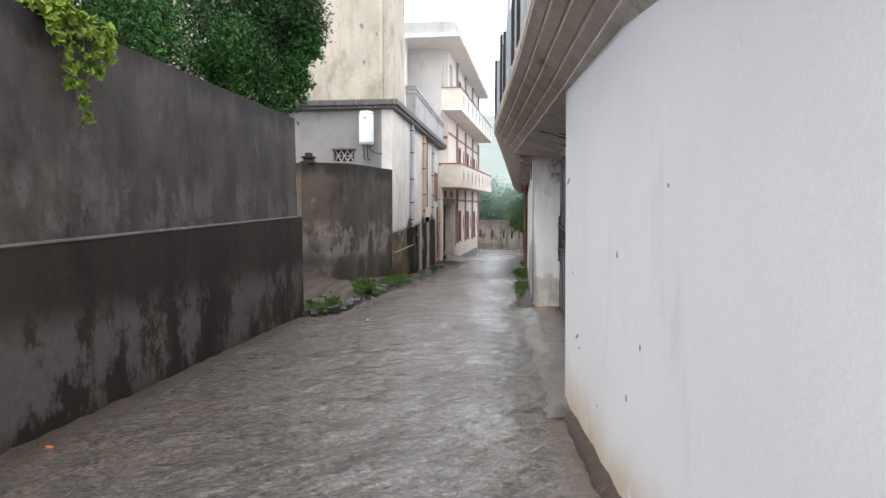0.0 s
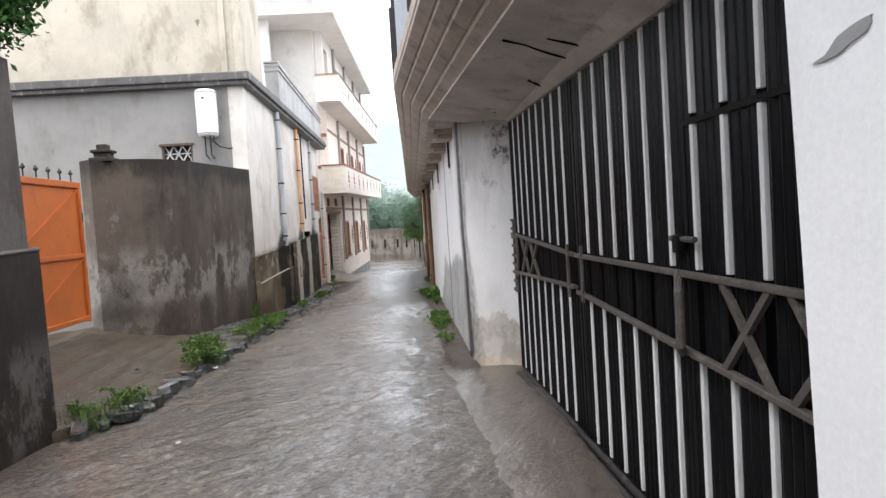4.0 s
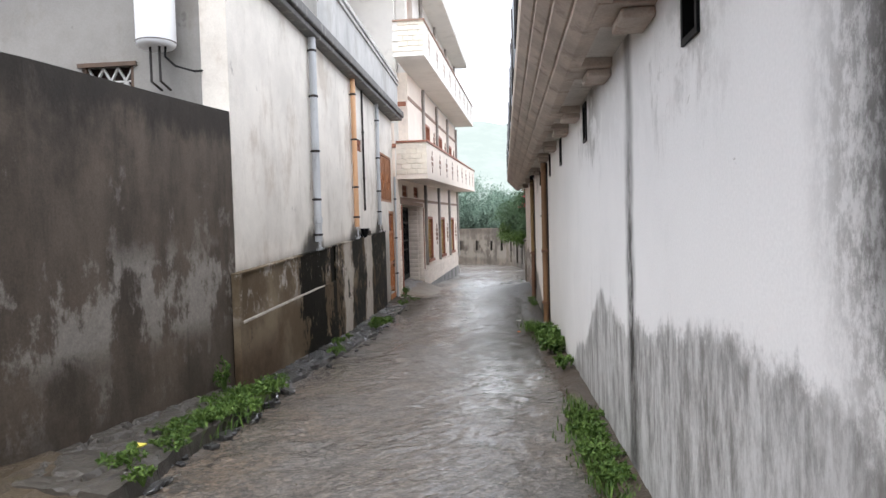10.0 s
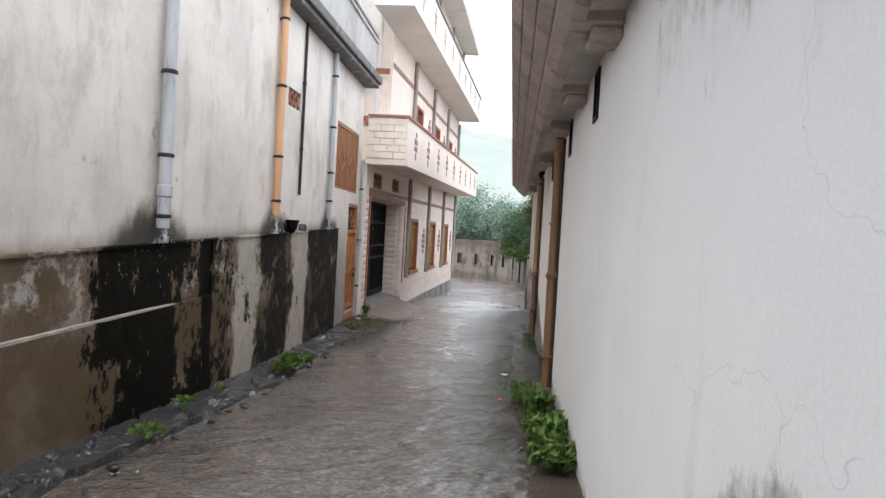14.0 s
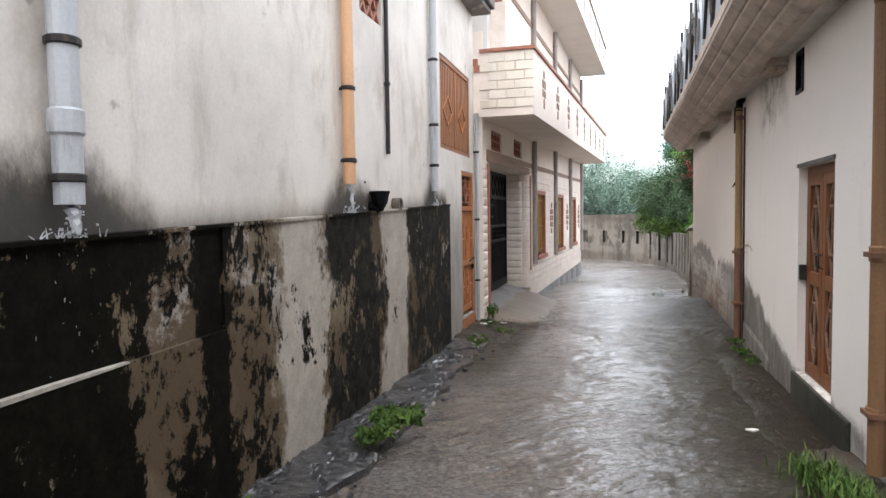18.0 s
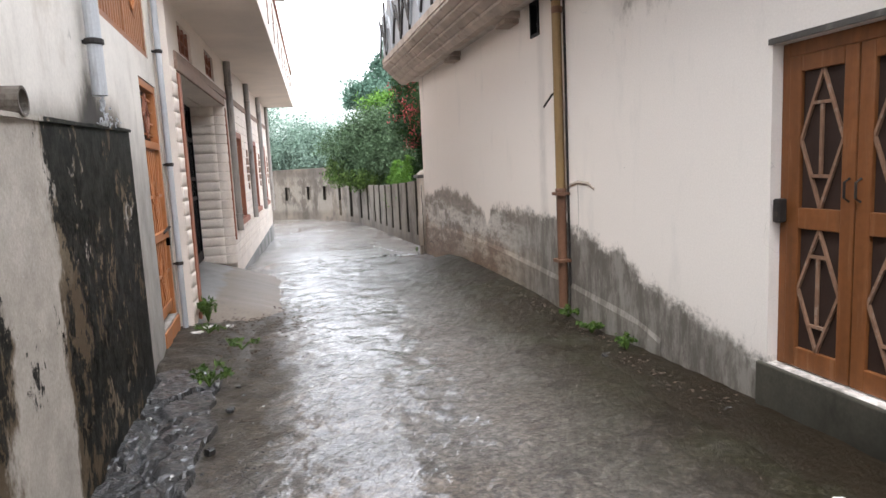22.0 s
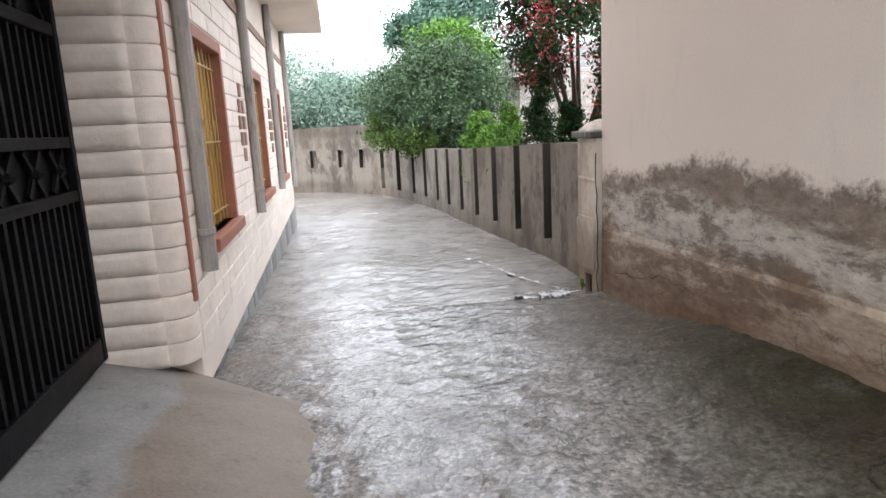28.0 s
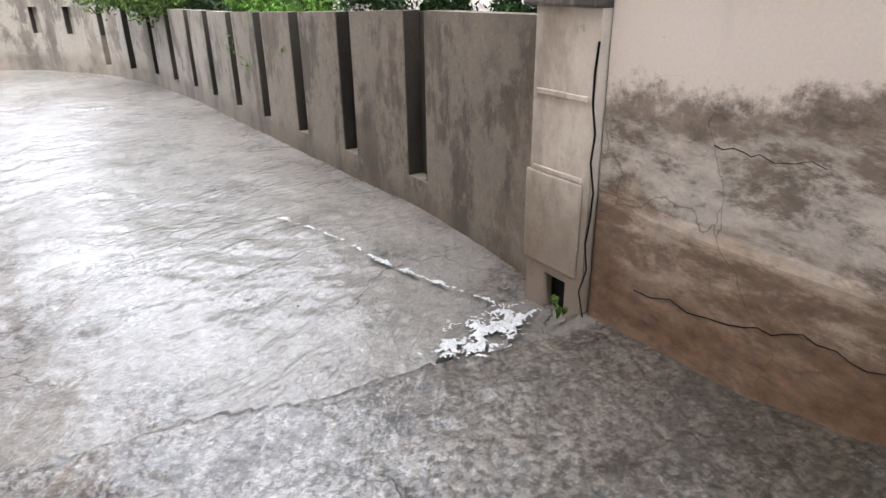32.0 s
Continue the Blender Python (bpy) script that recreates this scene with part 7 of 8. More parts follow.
    tree("back_tree", (-7.5, 3.5, 0), 4.5, [((-7, 4.0, 5.0), (1.8, 2.0, 1.2)), ((-7.5, 7.0, 5.6), (1.8, 2.0, 1.4)), ((-7, 1.0, 5.0), (1.6, 2.0, 1.2))],
         17000, 0.06, LEAF, "tall dark tree standing behind the boundary wall", 9, clumps=90, floor=2.5)
    rng = np.random.default_rng(12)
    v = thing("hanging_vine", (-3.6, 4.75, 3.1), "yellow-green vine sprays hanging down over the wall", "vine")
    bl = []
    for i, (y, ln) in enumerate(((4.45, 0.25), (4.62, 0.55), (4.78, 0.8), (4.92, 0.4), (5.1, 0.25))):
        pts = [(-3.62, y, 3.12), (-3.50, y + 0.02, 3.16), (-3.46, y + 0.03, 3.16 - ln * 0.5), (-3.46, y, 3.16 - ln)]
        part("stem", tube(B(), pts, 0.006, 5), WEED, v)
        for q in np.linspace(0, 1, 7):
            bl.append(leaf_cloud(rng, (-3.46, y, 3.18 - ln * q), (0.05, 0.07, 0.05), 16, 0.05, 3))
    bl.append(leaf_cloud(rng, (-3.6, 4.7, 3.18), (0.15, 0.4, 0.10), 260, 0.055, 12))
    ob = new("leaves", leaf_mesh("leaves", [q - np.array((-3.6, 4.75, 3.1)) for q in bl], LIME))
    ob.parent = v


ROUGHWALL = plain("rough_rubble_wall", (0.42, 0.39, 0.36), 0.85, var=0.35, scale=6, grain=14, relief=1.0, dist=0.06, stain=(0.28, 0.25, 0.22))


def beyond():
    hz = thing("garden_house", (6, 50, -1), "low pale house with a flat roof beyond the garden", "house")
    part("wall", box(B(), 2.6, 14, 50.5, 56, -1.5, 2.6), HWHITE, hz)
    part("roof", box(B(), 2.2, 14.4, 50.1, 56.4, 2.6, 2.9, 0.03), ROOFTIN, hz)
    nb = thing("neighbour_house", (6, 50, -1), "low rough-walled neighbour house with a dark sloping roof", "house")
    part("wall", box(B(), 4.1, 11, 48.3, 53, -1.5, 2.4), ROUGHWALL, nb, "rough pale rubble wall")
    part("roof", hexa(B(), [(3.8, 48.0, 2.4), (11.3, 48.0, 2.4), (11.3, 53.3, 2.4), (3.8, 53.3, 2.4), (4.8, 50.4, 3.6), (11.3, 50.4, 3.6), (11.3, 50.9, 3.6), (4.8, 50.9, 3.6)]), SLAB, nb)
    gw = thing("yard_wall", (4, 42, -1), "rough pale rubble wall behind the conifers", "wall")
    part("wall", box(B(), 2.8, 9, 42.0, 42.25, -1.5, 2.12, 0.02), ROUGHWALL, gw)
    verts, n = [], 60
    for r, d in enumerate((170, 230, 300, 400)):
        for i in range(n + 1):
            x = -420 + 840 * i / n
            z = (-3, 14, 42, 88)[r] * (0.75 + 0.5 * noise.noise((x * 0.008, r * 0.35, 2)) + 0.12 * noise.noise((x * 0.05, r, 5)))
            verts.append((x, 60 + d - abs(x) * 0.12, z))
    w = n + 1
    faces = [(r * w + i, r * w + i + 1, (r + 1) * w + i + 1, (r + 1) * w + i) for r in range(3) for i in range(n)]
    # Rain haze is put into the hill's pale colour, which glows.
    k = Mat("hill_haze_glow")
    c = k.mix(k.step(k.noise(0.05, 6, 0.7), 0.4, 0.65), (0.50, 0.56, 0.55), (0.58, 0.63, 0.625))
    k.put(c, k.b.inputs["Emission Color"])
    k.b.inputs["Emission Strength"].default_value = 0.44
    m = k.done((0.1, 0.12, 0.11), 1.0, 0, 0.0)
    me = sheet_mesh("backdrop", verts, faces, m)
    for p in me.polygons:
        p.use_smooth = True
    tagged(new("backdrop", me), "pale wooded hillside with rain haze put into its glowing colour", "hill", kind="structure")


garden_fence()
end_pier()
gardens()
beyond()


# ---- things underfoot: broken edges, stones, weeds, litter, water ----
def soil_strip(name, inner, outer, y0, y1, high, material, label, category, seed, cols=10, step=0.12, rough=0.02):
    """A low deposit between two lines, higher at the inner one."""
    m = int((y1 - y0) / step)
    verts = []
    for j in range(m + 1):
        y = y0 + (y1 - y0) * j / m
        fade = min(1.0, (y - y0) / 0.4, (y1 - y) / 0.4) if name != "gutter_strip" else 1.0
        a, b = inner(y), outer(y) + 0.07 * noise.noise((y * 1.6, seed, 0)) + 0.03 * noise.noise((y * 6, seed, 0))
        for i in range(cols + 1):
            u = i / cols
            x = a + (b - a) * u
            h = high(y) * (1 - u ** 1.5) * fade
            if name == "gutter_strip":
                p = Vector((x * 3.0 + 0.35 * noise.noise((x * 4, y * 4, 3)), y * 1.7 + 0.35 * noise.noise((x * 4, y * 4, 8)), seed))
                far, pts = noise.voronoi(p)
                lift = 0.5 * noise.noise(pts[0] * 7.3) + 0.5
                h = high(y) * (1.0 - 0.35 * u) * (1 if u < 0.985 else 0.1) + 0.07 * (lift - 0.5) * (1 - u ** 12)
                h -= 0.07 * max(0.0, 1 - (far[1] - far[0]) / 0.07) * (0.5 + 0.5 * lift)
            z = ground_z(x, y) + h + (rough * 0.35 if name == "gutter_strip" else rough) * noise.noise((x * 6, y * 6, seed)) * (1 - u ** 6) + rough * 0.7 * noise.noise((x * 15, y * 15, seed)) * (1 - u ** 6) - 0.012 * u ** 8
            if name == "gutter_strip" and (i == cols or j in (0, m)):
                z = ground_z(x, y) - 0.06
            verts.append((x, y, z))
    w = cols + 1
    faces = [(j * w + i, j * w + i + 1, (j + 1) * w + i + 1, (j + 1) * w + i) for j in range(m) for i in range(cols)]
    me = sheet_mesh(name, verts, faces, material)
    for p in me.polygons:
        p.use_smooth = name != "gutter_strip"
    return tagged(new(name, me), label, category, kind="structure")


soil_strip("soil_bank", lambda y: 0.25, lambda y: -0.10 - 0.05 * math.sin(y), 11.1, 23.8, lambda y: 0.09, EARTH, "muddy soil bank along the foot of the whitewashed wall", "soil", 1)
soil_strip("soil_bank", lambda y: 0.64, lambda y: 0.19 - 0.055 * (y - 6), 5.2, 11.6, lambda y: 0.10, ROAD, "smooth brown silt in front of the striped gate", "soil", 2)
soil_strip("soil_bank", lambda y: 0.22, lambda y: -0.24 + 0.16 * noise.noise((y * 0.8, 7, 0)), 23.4, 27.2, lambda y: 0.035, ROAD, "wet brown soil in front of the wooden door", "soil", 3)
soil_strip("soil_bank", lambda y: near_line(y), lambda y: near_line(y) - 0.09, -6, 5.5, lambda y: 0.05, EARTH, "thin line of silt along the white wall", "soil", 4, 6)
soil_strip("gutter_strip", lambda y: left_line(y) + 0.02, lambda y: -3.10 + 0.06 * math.sin(y * 0.9) + 0.10 * noise.noise((y * 2.3, 4, 0)), 17.0, 27.5, lambda y: lerp(y, [(17, 0.11), (20, 0.09), (23, 0.08), (27.5, 0.07)]), RUBBLE, "broken grey concrete gutter edge along the dado", "kerb", 5, 30, 0.03, 0.02)
soil_strip("gutter_strip", lambda y: lerp(y, [(14.3, -3.98), (15.2, -3.8), (17.2, -3.5)]), lambda y: -3.05 - 0.05 * math.sin(y * 1.3), 14.3, 17.1, lambda y: 0.20, plain("worn_kerb", (0.062, 0.056, 0.048), 0.36, var=0.35, scale=4, relief=0.6, dist=0.015), "worn concrete kerb at the foot of the curved wall", "kerb", 6, 26, 0.035, 0.02)
soil_strip("soil_bank", lambda y: -3.46, lambda y: -3.28, -6, 9.7, lambda y: 0.03, EARTH, "dark silt line along the foot of the boundary wall", "soil", 7, 5)


soil_strip("soil_bank", lambda y: left_line(y) + 0.01, lambda y: -2.95 + 0.16 * noise.noise((y * 1.4, 2, 0)), 26.9, 29.3, lambda y: 0.10, ROAD, "dark littered soil in front of the metal door", "soil", 8, 12, 0.07, 0.03)


def rock_mesh(seed, flat):
    """A broken lump of concrete slab: an uneven many-sided prism with chipped edges."""
    rng = random.Random(seed * 13 + 5)
    n = 6 + seed % 3
    bm = B()
    rings = []
    for z, k in ((-0.6, 0.92), (-0.1, 1.0), (0.55, 0.96), (0.72, 0.82)):
        rings.append([(k * r * math.cos(t), 0.72 * k * r * math.sin(t), flat * (z + 0.10 * e)) for t, r, e in
                      [(2 * math.pi * (i + 0.35 * math.sin(seed + i * 2.1)) / n, 0.75 + 0.4 * abs(math.sin(seed * 3.7 + i * 1.9)), math.sin(i * 2.7 + seed)) for i in range(n)]])
    loft(bm, rings)
    for v in bm.verts:
        v.co += Vector([rng.uniform(-0.05, 0.05) for _ in range(3)])
    return finish(bm, "kerb_stone", RUBBLE)


ROCKS = [rock_mesh(i, 0.45 + 0.12 * (i % 3)) for i in range(7)]


def stone_at(x, y, s, label="loose broken concrete stone at the lane's edge", lift=0.0):
    ob = new("kerb_stone", random.choice(ROCKS))
    ob.location = (x, y, ground_z(x, y) + lift + s * 0.22)
    ob.scale = (s, s * random.uniform(0.8, 1.4), s * random.uniform(0.7, 1.1))
    ob.rotation_euler = (random.uniform(-0.2, 0.2), random.uniform(-0.2, 0.2), random.uniform(0, 6.3))
    tagged(ob, label, "stone", "kerb stones")


for y in np.arange(9.95, 14.4, 0.17):
    e = -3.10 - 0.55 * max(0.0, 10.4 - y)
    stone_at(e + random.uniform(-0.10, 0.04), y, random.uniform(0.10, 0.19), "flat broken slab edging the ramp")
for i in range(46):
    y = random.uniform(14.2, 17.6)
    stone_at(-3.10 + random.uniform(-0.16, 0.10), y, random.uniform(0.03, 0.09))
for i in range(30):
    y = random.uniform(18, 27)
    stone_at(-3.08 + random.uniform(-0.1, 0.16), y, random.uniform(0.015, 0.05), "small stone washed onto the lane")
for i in range(34):
    y = random.uniform(12, 27)
    stone_at(-0.06 + random.uniform(-0.14, 0.2), y, random.uniform(0.012, 0.04), "small stone at the foot of the white wall")
for x, y, s in ((-4.05, 12.1, 0.09), (-3.9, 12.6, 0.04), (-3.6, 11.8, 0.035), (-3.4, 21.0, 0.05)):
    stone_at(x, y, s, "loose broken brick fragment lying on the ramp", 0.2 if x < -3.5 else 0.05)


def weed(x, y, high, spread, n, material, label, seed, broad=1.0, lift=0.0):
    rng = np.random.default_rng(seed)
    z0 = ground_z(x, y) + lift
    t = thing("weed", (x, y, z0), label, "weed", "weeds")
    bl, stems = [], B()
    for i in range(max(5, n // 8)):
        a = rng.uniform(0, 6.28)
        r = spread * rng.uniform(0.2, 1.0)
        tip = Vector((math.cos(a) * r, math.sin(a) * r, high * rng.uniform(0.5, 1.0)))
        tube(stems, [(0, 0, -0.02), (tip.x * 0.4, tip.y * 0.4, tip.z * 0.6), tuple(tip)], 0.006, 4, 0.003)
        bl.append(leaf_cloud(rng, tuple(tip * 0.8), (spread * 0.24, spread * 0.24, high * 0.22), 13, 0.026 * broad, 6))
    ob = new("stalk_tuft", finish(stems, "stalk_tuft", WEED))
    ob.parent = t
    ob = new("leaves", leaf_mesh("leaves", bl, material))
    ob.parent = t


for i, (x, y, h, s, n, b) in enumerate(((-3.18, 12.85, 0.34, 0.34, 420, 1.2), (-3.3, 13.25, 0.26, 0.26, 220, 1.1), (-3.16, 12.35, 0.2, 0.2, 130, 1.0), (-3.42, 10.15, 0.14, 0.2, 110, 0.9), (-3.25, 10.6, 0.16, 0.22, 130, 0.9),
                                        (-3.22, 15.9, 0.16, 0.26, 200, 1.1), (-3.15, 16.3, 0.14, 0.3, 260, 1.1), (-3.22, 16.8, 0.15, 0.3, 280, 1.1), (-3.12, 17.2, 0.13, 0.26, 220, 1.1), (-3.2, 17.6, 0.10, 0.2, 120, 1.0),
                                        (-3.48, 16.9, 0.42, 0.12, 90, 1.1), (-3.05, 19.6, 0.14, 0.16, 120, 1.0), (-3.28, 20.6, 0.12, 0.14, 90, 1.1), (-3.06, 23.05, 0.16, 0.26, 420, 1.5), (-3.10, 22.7, 0.12, 0.18, 200, 1.3), (-3.3, 21.4, 0.08, 0.08, 40, 1.2),
                                        (-3.22, 26.6, 0.14, 0.2, 90, 1.0), (-3.46, 28.86, 0.26, 0.13, 190, 0.8), (-3.40, 28.3, 0.08, 0.2, 90, 0.6), (-3.05, 27.6, 0.08, 0.2, 60, 0.8), (-3.0, 14.6, 0.12, 0.16, 80, 0.9),
                                        (0.06, 18.6, 0.2, 0.2, 150, 1.2), (0.05, 21.9, 0.24, 0.24, 180, 1.3), (0.02, 20.5, 0.30, 0.24, 330, 2.0), (0.06, 19.9, 0.26, 0.24, 300, 2.1), (0.08, 27.55, 0.08, 0.16, 110, 0.8),
                                        (0.06, 27.0, 0.09, 0.14, 100, 0.9), (0.07, 26.4, 0.10, 0.14, 70, 1.0), (-0.02, 34.50, 0.08, 0.07, 36, 0.8), (0.0, 13.2, 0.12, 0.2, 110, 1.0), (-3.28, 14.9, 0.14, 0.2, 120, 1.0), (-3.3, 15.6, 0.13, 0.24, 240, 0.9), (-3.24, 16.05, 0.12, 0.26, 280, 0.9), (-3.34, 16.5, 0.13, 0.26, 300, 0.9), (-3.26, 17.0, 0.12, 0.26, 280, 0.9), (-3.18, 15.3, 0.11, 0.2, 180, 0.8),
                                        (0.0, 15.3, 0.10, 0.2, 240, 0.9), (0.0, 15.8, 0.11, 0.2, 260, 0.9), (0.02, 16.3, 0.10, 0.2, 240, 0.9), (0.03, 14.9, 0.10, 0.18, 200, 0.9), (-3.1, 12.7, 0.22, 0.26, 300, 0.9))):
    weed(x, y, h, s, n, WEED, ("broad-leaved" if b > 2 else "bright green") + " weed growing at the wet lane's edge", 100 + i, b, 0.05 if x > -1 else 0.12 if 27.2 < y < 29 and x < -3.2 else 0.1)


def grass(name, spots, n, high, label, seed):
    rng = np.random.default_rng(seed)
    verts, faces = [], []
    for i in range(n):
        cx, cy, sx, sy = spots[rng.integers(0, len(spots))]
        x, y = cx + rng.normal() * sx, cy + rng.normal() * sy
        if x > 0.17:
            x = 0.17 - abs(rng.normal()) * 0.04
        z = ground_z(x, y) + 0.03
        a, h = rng.uniform(0, 6.28), high * rng.uniform(0.4, 1.2)
        dx, dy = math.cos(a), math.sin(a)
        k = len(verts)
        w = 0.006
        lean = h * rng.uniform(0.2, 0.8)
        verts += [(x - dy * w, y + dx * w, z), (x + dy * w, y - dx * w, z), (x + dx * lean * 0.4 + dy * w * 0.7, y + dy * lean * 0.4 - dx * w * 0.7, z + h * 0.6),
                  (x + dx * lean * 0.4 - dy * w * 0.7, y + dy * lean * 0.4 + dx * w * 0.7, z + h * 0.6), (x + dx * lean, y + dy * lean, z + h * 0.85)]
        faces += [(k, k + 1, k + 2, k + 3), (k + 3, k + 2, k + 4)]
    tagged(new(name, sheet_mesh(name, verts, faces, WEED)), label, "grass", kind="stuff")


grass("grass", [(0.02, 15.4, 0.08, 0.25), (0.0, 15.9, 0.08, 0.3), (0.03, 14.8, 0.07, 0.3), (0.02, 16.5, 0.07, 0.25), (0.05, 21.2, 0.09, 0.22), (0.04, 22.0, 0.08, 0.2), (-0.02, 22.7, 0.1, 0.15)], 3000, 0.09, "bright green grass along the foot of the white wall", 31)
grass("grass", [(-3.2, 12.9, 0.12, 0.2), (-3.3, 13.2, 0.1, 0.15), (-3.15, 16.4, 0.09, 0.4), (-3.35, 10.3, 0.1, 0.2), (-3.2, 10.6, 0.08, 0.2)], 1500, 0.17, "rough wet grass along the broken kerb", 32)
grass("grass", [(-0.15, 22.95, 0.10, 0.12), (-0.05, 22.6, 0.08, 0.12)], 500, 0.16, "grass tuft near the wooden door", 33)


# litter
def scrap(x, y, s, material, label, seed):
    rng = np.random.default_rng(seed)
    bm = B()
    a = rng.uniform(0, 6.28)
    pts = []
    for i in range(6):
        t = a + i * math.pi / 3
        r = s * rng.uniform(0.6, 1.2)
        pts.append((x + math.cos(t) * r, y + math.sin(t) * r * 0.6, ground_z(x, y) + (0.10 if x < -3.1 and 27 < y < 29 else 0.19 if x < -3.2 and 14.4 < y < 17 else 0.04) + rng.uniform(0, 0.012)))
    top = [bm.verts.new(p) for p in pts]
    low = [bm.verts.new((p[0], p[1], p[2] - 0.012)) for p in pts]
    bm.faces.new(top)
    bm.faces.new(low[::-1])
    for i in range(6):
        bm.faces.new((top[i], low[i], low[(i + 1) % 6], top[(i + 1) % 6]))
    solo("litter", bm, material, (x, y, ground_z(x, y)), label, "litter", "litter scraps")


for i, (x, y, s, m, l) in enumerate(((-3.43, 28.62, 0.10, PAPER, "broken white tile scrap on the ground"), (-3.52, 28.40, 0.07, PAPER, "small white tile scrap"), (-3.22, 28.55, 0.05, PAPER, "small white tile scrap"), (-3.34, 15.1, 0.07, YELLOWP, "crumpled yellow wrapper on the kerb"),
                                     (-2.95, 12.5, 0.035, PAPER, "white paper scrap"), (-0.35, 23.9, 0.06, PAPER, "pale stick of litter near the door"), (-2.3, 9.4, 0.02, PAPER, "white fleck of litter"), (-3.2, 3.95, 0.03, ORANGE, "orange leaf scrap"), (-0.4, 22.4, 0.025, ORANGE, "orange leaf scrap"))):
    scrap(x, y, s, m, l, 200 + i)


# water from the spouts, and foam where the lane drops at the drain
def stream(x, y, z0, z1, r, seed):
    rng = np.random.default_rng(seed)
    bm = B()
    tube(bm, [(x + 0.02 * q + rng.normal() * 0.006, y + rng.normal() * 0.008, z0 + (z1 - z0) * q) for q in np.linspace(0, 1, 7)], r, 6, r * 0.6)
    for i in range(16):
        c = Vector((x - 0.03 + rng.uniform(0, 0.012), y + rng.normal() * 0.12, z1 - 0.04 - 0.7 * rng.random() ** 1.6))
        w, q = 0.0008 + 0.0012 * rng.random(), 0.004 + 0.016 * rng.random() ** 2
        tube(bm, [c, c + Vector((0.001, 0.15 * q * rng.normal(), -q))], w, 5, w * 0.4)
    for i in range(26):
        c = Vector((x - 0.01 + abs(rng.normal()) * 0.02, y + rng.normal() * 0.07, z1 - 0.015))
        q, lean = 0.01 + 0.035 * rng.random(), rng.normal() * 0.02
        tube(bm, [c, c + Vector((0.004, lean * 0.6, q * 0.7)), c + Vector((0.008, lean, q))], 0.0035, 5, 0.001)
    for i in range(20):
        c = Vector((x + 0.03 + rng.normal() * 0.035, y + rng.normal() * 0.06, z1 + abs(rng.normal()) * 0.05))
        s = 0.0025 + 0.0035 * rng.random()
        hexa(bm, [c + Vector(d) * s for d in ((-1, -1, -1), (1, -1, -1), (1, 1, -1), (-1, 1, -1), (-1, -1, 1.5), (1, -1, 1.5), (1, 1, 1.5), (-1, 1, 1.5))])
    solo("falling_water", bm, FOAM, (x, y, z1), "thin stream of rainwater falling from a spout", "water", "falling water")


stream(left_line(20.52) + 0.09, 20.52, 1.36, 1.24, 0.03, 1)
stream(left_line(23.42) + 0.08, 23.42, 1.58, 1.34, 0.02, 2)
stream(left_line(26.12) + 0.07, 26.12, 1.6, 1.43, 0.018, 3)


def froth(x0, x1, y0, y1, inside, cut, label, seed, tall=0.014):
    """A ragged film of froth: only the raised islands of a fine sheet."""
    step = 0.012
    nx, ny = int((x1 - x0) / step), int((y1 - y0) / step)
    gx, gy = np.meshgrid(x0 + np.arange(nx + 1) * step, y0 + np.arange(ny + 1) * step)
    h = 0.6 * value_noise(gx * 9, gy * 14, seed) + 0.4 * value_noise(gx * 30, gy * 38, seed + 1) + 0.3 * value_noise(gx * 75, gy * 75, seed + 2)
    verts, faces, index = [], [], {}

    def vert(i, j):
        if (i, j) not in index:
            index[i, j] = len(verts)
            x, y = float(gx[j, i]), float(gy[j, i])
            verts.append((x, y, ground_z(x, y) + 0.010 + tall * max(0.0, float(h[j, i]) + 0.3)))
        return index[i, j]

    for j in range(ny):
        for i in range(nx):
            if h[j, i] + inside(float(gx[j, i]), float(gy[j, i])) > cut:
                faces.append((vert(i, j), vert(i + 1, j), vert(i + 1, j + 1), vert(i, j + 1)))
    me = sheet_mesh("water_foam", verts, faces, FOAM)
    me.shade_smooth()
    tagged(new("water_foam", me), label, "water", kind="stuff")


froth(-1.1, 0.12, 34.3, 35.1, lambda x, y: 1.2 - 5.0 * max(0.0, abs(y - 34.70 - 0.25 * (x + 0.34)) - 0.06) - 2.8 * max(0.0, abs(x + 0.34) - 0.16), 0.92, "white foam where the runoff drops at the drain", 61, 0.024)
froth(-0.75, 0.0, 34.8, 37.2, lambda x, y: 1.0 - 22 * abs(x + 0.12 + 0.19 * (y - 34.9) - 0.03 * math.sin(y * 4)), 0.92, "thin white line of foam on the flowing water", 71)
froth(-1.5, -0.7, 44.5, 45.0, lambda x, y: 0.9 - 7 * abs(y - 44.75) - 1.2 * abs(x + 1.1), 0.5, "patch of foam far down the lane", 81)


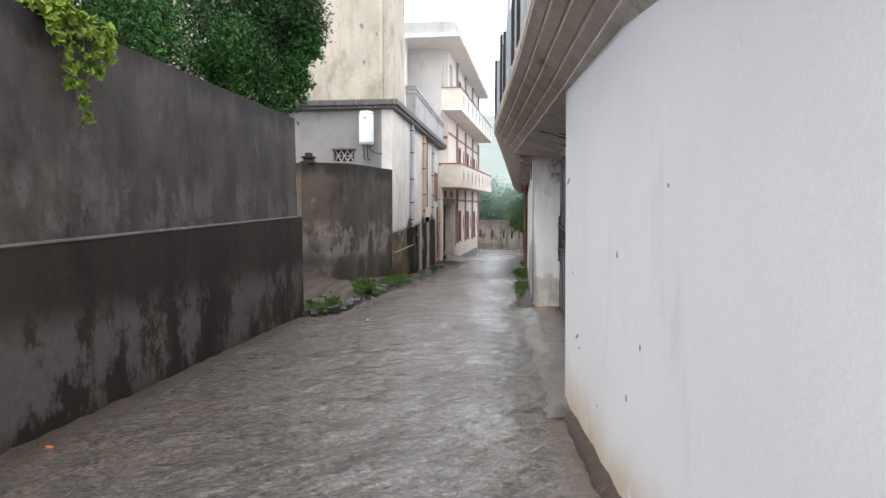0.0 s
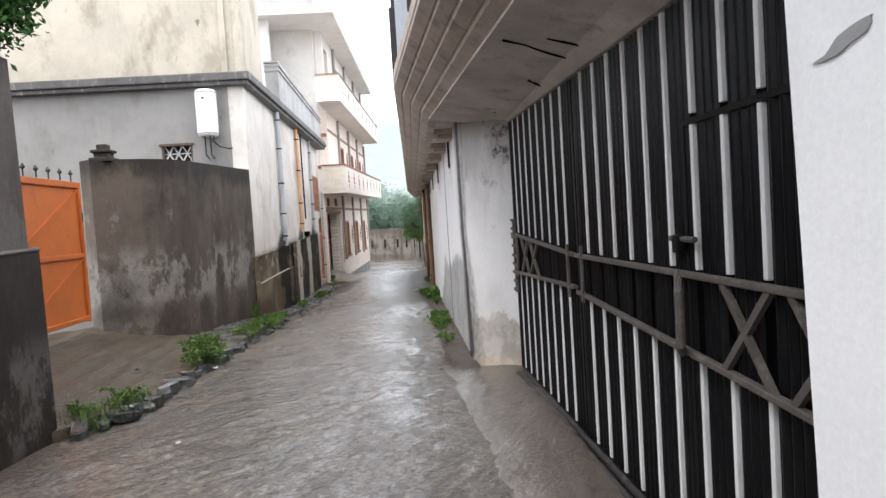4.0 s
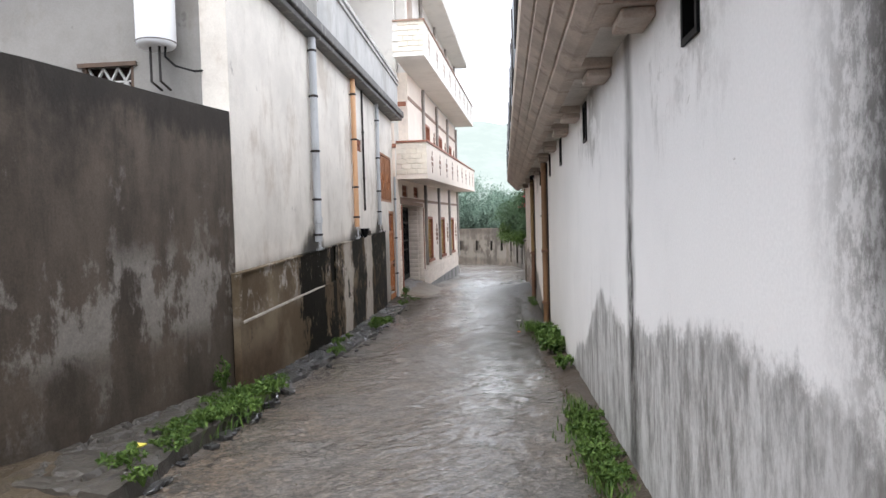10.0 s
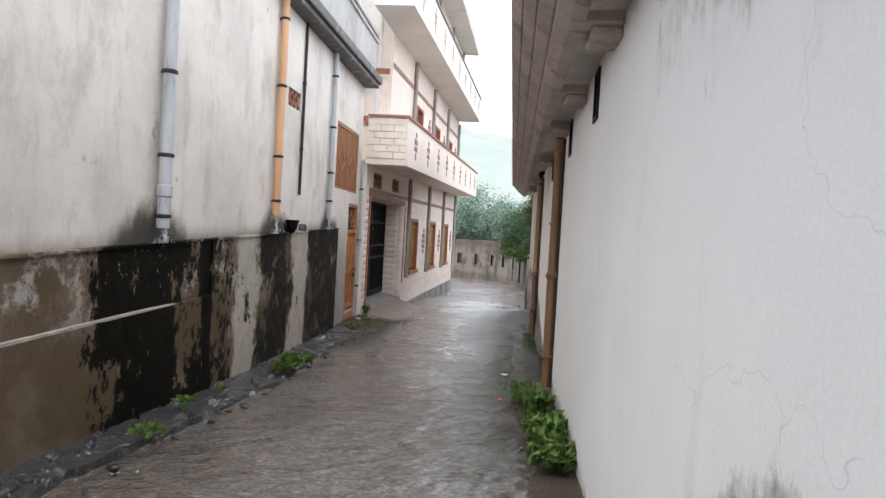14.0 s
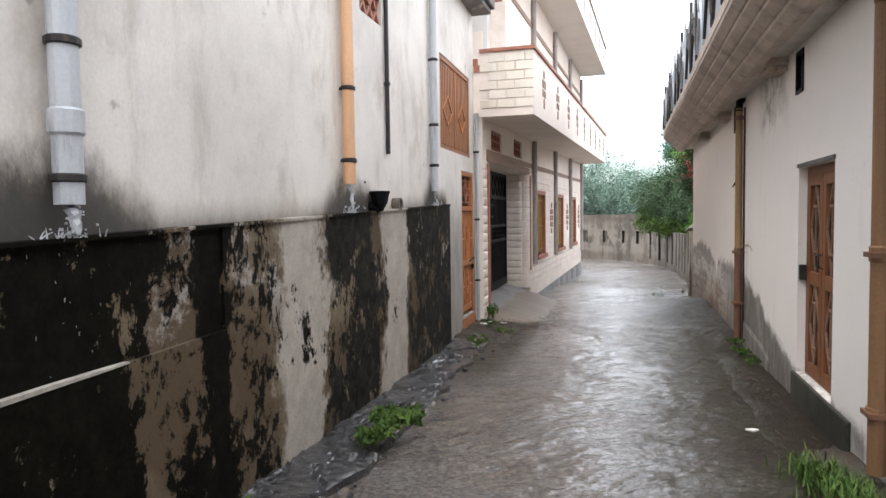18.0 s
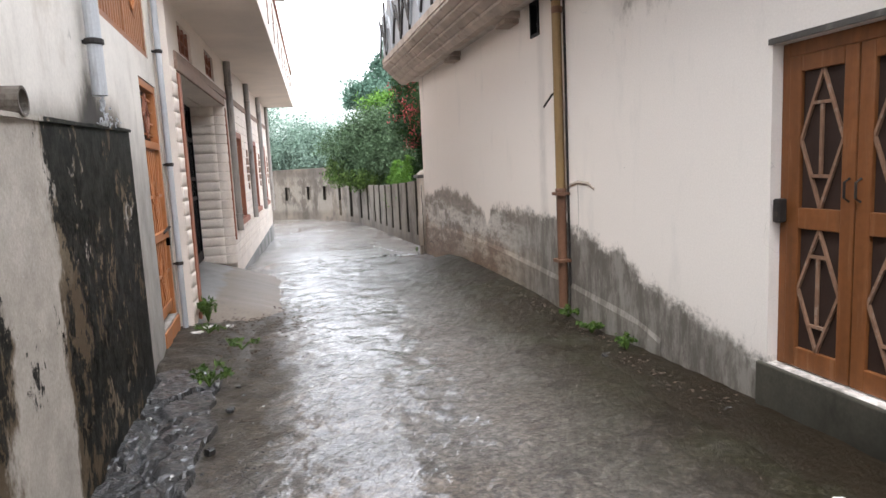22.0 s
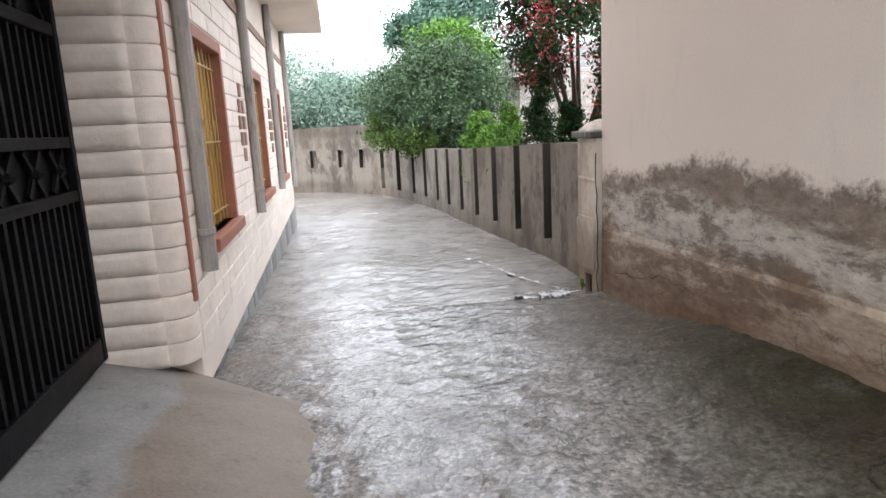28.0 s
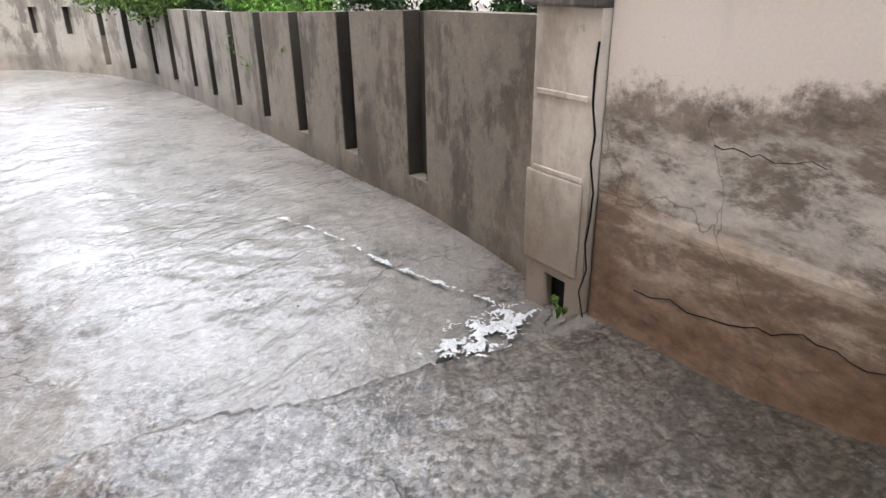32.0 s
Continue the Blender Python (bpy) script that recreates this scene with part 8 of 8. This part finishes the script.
def debris(name, spots, n, size, material, label, seed):
    """Countless washed-up bits of leaf, grit and bark."""
    rng = np.random.default_rng(seed)
    verts, faces = [], []
    for i in range(n):
        cx, cy, sx, sy = spots[rng.integers(0, len(spots))]
        x, y = cx + rng.normal() * sx, cy + rng.normal() * sy
        r, a, k = size * rng.uniform(0.4, 1.3), rng.uniform(0, 6.28), len(verts)
        z = ground_z(x, y) + 0.022 + (0.10 * (1 - ((x + 3.72) / 0.87) ** 3) if x < -2.85 and 27.2 < y < 29 else 0.10 if x < -3.15 else 0.0)
        for q, m in ((0, 1.0), (1.6, 0.5), (3.14, 1.0), (4.7, 0.5)):
            verts.append((x + r * m * math.cos(a + q), y + r * m * math.sin(a + q), z + rng.uniform(0, 0.4) * r))
        verts.append((x, y, z + r * 0.6))
        faces += [(k, k + 1, k + 4), (k + 1, k + 2, k + 4), (k + 2, k + 3, k + 4), (k + 3, k, k + 4)]
    tagged(new(name, sheet_mesh(name, verts, faces, material)), label, "debris", kind="stuff")


debris("leaf_litter", [(-3.2, 28.2, 0.18, 0.3), (-2.9, 28.7, 0.25, 0.3), (-3.0, 27.5, 0.15, 0.4), (-2.6, 29.2, 0.3, 0.4)], 520, 0.022, BARK, "dark wet leaf litter washed against the apron", 41)
debris("leaf_litter", [(0.0, 25.8, 0.08, 0.4), (0.05, 27.0, 0.06, 0.5), (-0.05, 22.8, 0.1, 0.3), (0.02, 28.6, 0.06, 0.6)], 420, 0.02, BARK, "dark leaf litter along the foot of the wall", 42)
debris("leaf_litter", [(-0.06, 12.2, 0.07, 0.4), (-0.02, 14, 0.07, 0.6), (0.0, 17.5, 0.07, 0.8), (-0.05, 19.5, 0.08, 0.8)], 500, 0.02, BARK, "dark grit and leaves along the soil bank", 43)
debris("grit", [(-3.1, 15.6, 0.12, 0.9), (-3.05, 18.5, 0.1, 0.8), (-3.0, 21.5, 0.12, 1.2), (-2.95, 24.5, 0.12, 1.2), (-3.05, 12.0, 0.1, 1.0)], 900, 0.016, RUBBLE, "grit and chippings along the broken kerb", 44)
debris("grit", [(-1.8, 6, 1.0, 4), (-1.6, 16, 0.9, 4), (-1.6, 26, 0.8, 4)], 260, 0.010, BARK, "small twigs and leaves strewn on the wet lane", 45)


# ---- stone courses of the cream house, and its rough plinth ----
def pillow_mesh(name, w, h, d, material):
    """A block with a swollen, split face."""
    bm = B()
    nu, nv = 6, 3
    g = [[bm.verts.new((d * (0.7 + 0.3 * (1 - abs(2 * i / nu - 1) ** 9) * (1 - abs(2 * j / nv - 1) ** 6)) + 0.004 * noise.noise((i * 0.9, j * 1.1, w * 9)), (i / nu - 0.5) * w, j / nv * h)) for j in range(nv + 1)] for i in range(nu + 1)]
    for i in range(nu):
        for j in range(nv):
            bm.faces.new((g[i][j], g[i + 1][j], g[i + 1][j + 1], g[i][j + 1]))
    rim = [g[i][0] for i in range(nu + 1)] + [g[nu][j] for j in range(1, nv + 1)] + [g[i][nv] for i in range(nu - 1, -1, -1)] + [g[0][j] for j in range(nv - 1, 0, -1)]
    back = [bm.verts.new((-d, v.co.y, v.co.z)) for v in rim]
    for i in range(len(rim)):
        bm.faces.new((rim[i], back[i], back[(i + 1) % len(rim)], rim[(i + 1) % len(rim)]))
    return finish(bm, name, material, (0, 0, 0), True)


def block_mesh(name, w, h, d, material):
    return finish(hexa(B(), [(-d, -w / 2, 0), (d, -w / 2, 0), (d, w / 2, 0), (-d, w / 2, 0), (-d, -w / 2, h), (d * 0.9, -w / 2, h), (d * 0.9, w / 2, h), (-d, w / 2, h)], min(w, h) * 0.09), name, material)


def courses():
    f = house_line
    turn = -math.atan(0.043)
    at = HOUSE_OB.location
    thin = pillow_mesh("course_block", 0.246, 0.147, 0.008, STONE)
    made = []

    def put(me, x, y, z, rz=0.0):
        ob = new("course_block", me)
        ob.location = Vector((x, y, z)) - at
        ob.rotation_euler = (0, 0, rz)
        ob.parent = HOUSE_OB
        made.append(ob)

    # rounded corner stones beside the gate
    ring = [(-4.0, 32.95), (-4.0, 32.736)]
    ring += [(-3.53 + 0.14 * math.sin(t), 32.876 - 0.14 * math.cos(t)) for t in [math.pi / 2 * i / 12 for i in range(13)]] + [(-3.388, 32.95)]
    bm = B()
    rows = []
    for z, q in ((0.0, 0.007), (0.006, 0.002), (0.025, 0.0), (0.122, 0.0), (0.141, 0.002), (0.147, 0.007)):
        rows.append([(x - q * (1 if x > -3.9 else 0), y + q, z) for x, y in ring])
    loft(bm, rows)
    round_stone = finish(bm, "corner_stone", STONE)
    face = pillow_mesh("course_block", 0.43, 0.147, 0.014, STONE)
    wide = block_mesh("course_block", 0.60, 0.147, 0.007, STONE)
    for r in range(17):
        z = -0.36 + r * 0.15
        put(thin, f(28.86) + 0.010, 28.865, z, turn)
        put(round_stone, 0, 0, z)
        put(face, -3.778, 32.735, z, -math.pi / 2)
        gaps = [(a - 0.06, b + 0.06) for a, b in WINS] if 0.06 < z < 1.88 else []
        y = 32.985 - (0.3 if r % 2 else 0.0)
        while y < 43.25:
            lo, hi = max(y, 32.985), min(y + 0.606, 43.27)
            for a, b in gaps:
                if lo < b and hi > a:
                    lo, hi = (lo, a) if lo < a else (b, hi)
            if hi - lo > 0.05:
                m = (lo + hi) / 2
                put(wide, f(m) + 0.002, m, z, turn)
                made[-1].scale = (1, (hi - lo - 0.006) / 0.60, 1)
            y += 0.606
    slab = [block_mesh("plinth_stone", w, 0.30, 0.018, PLINTH) for w in (0.42, 0.30, 0.5, 0.36)]
    y, i = 33.4, 0
    while y < 43.2:
        low = ground_z(f(y), y) - 0.06
        ob = new("plinth_stone", slab[i % 4])
        ob.location = Vector((f(y) - 0.014, y + 0.2, low)) - at
        ob.scale = (1, 1, max(0.10, -0.57 + 0.05 * (i % 3) - low) / 0.30)
        ob.rotation_euler = (0, 0, turn)
        ob.parent = HOUSE_OB
        y += 0.44
        i += 1


courses()
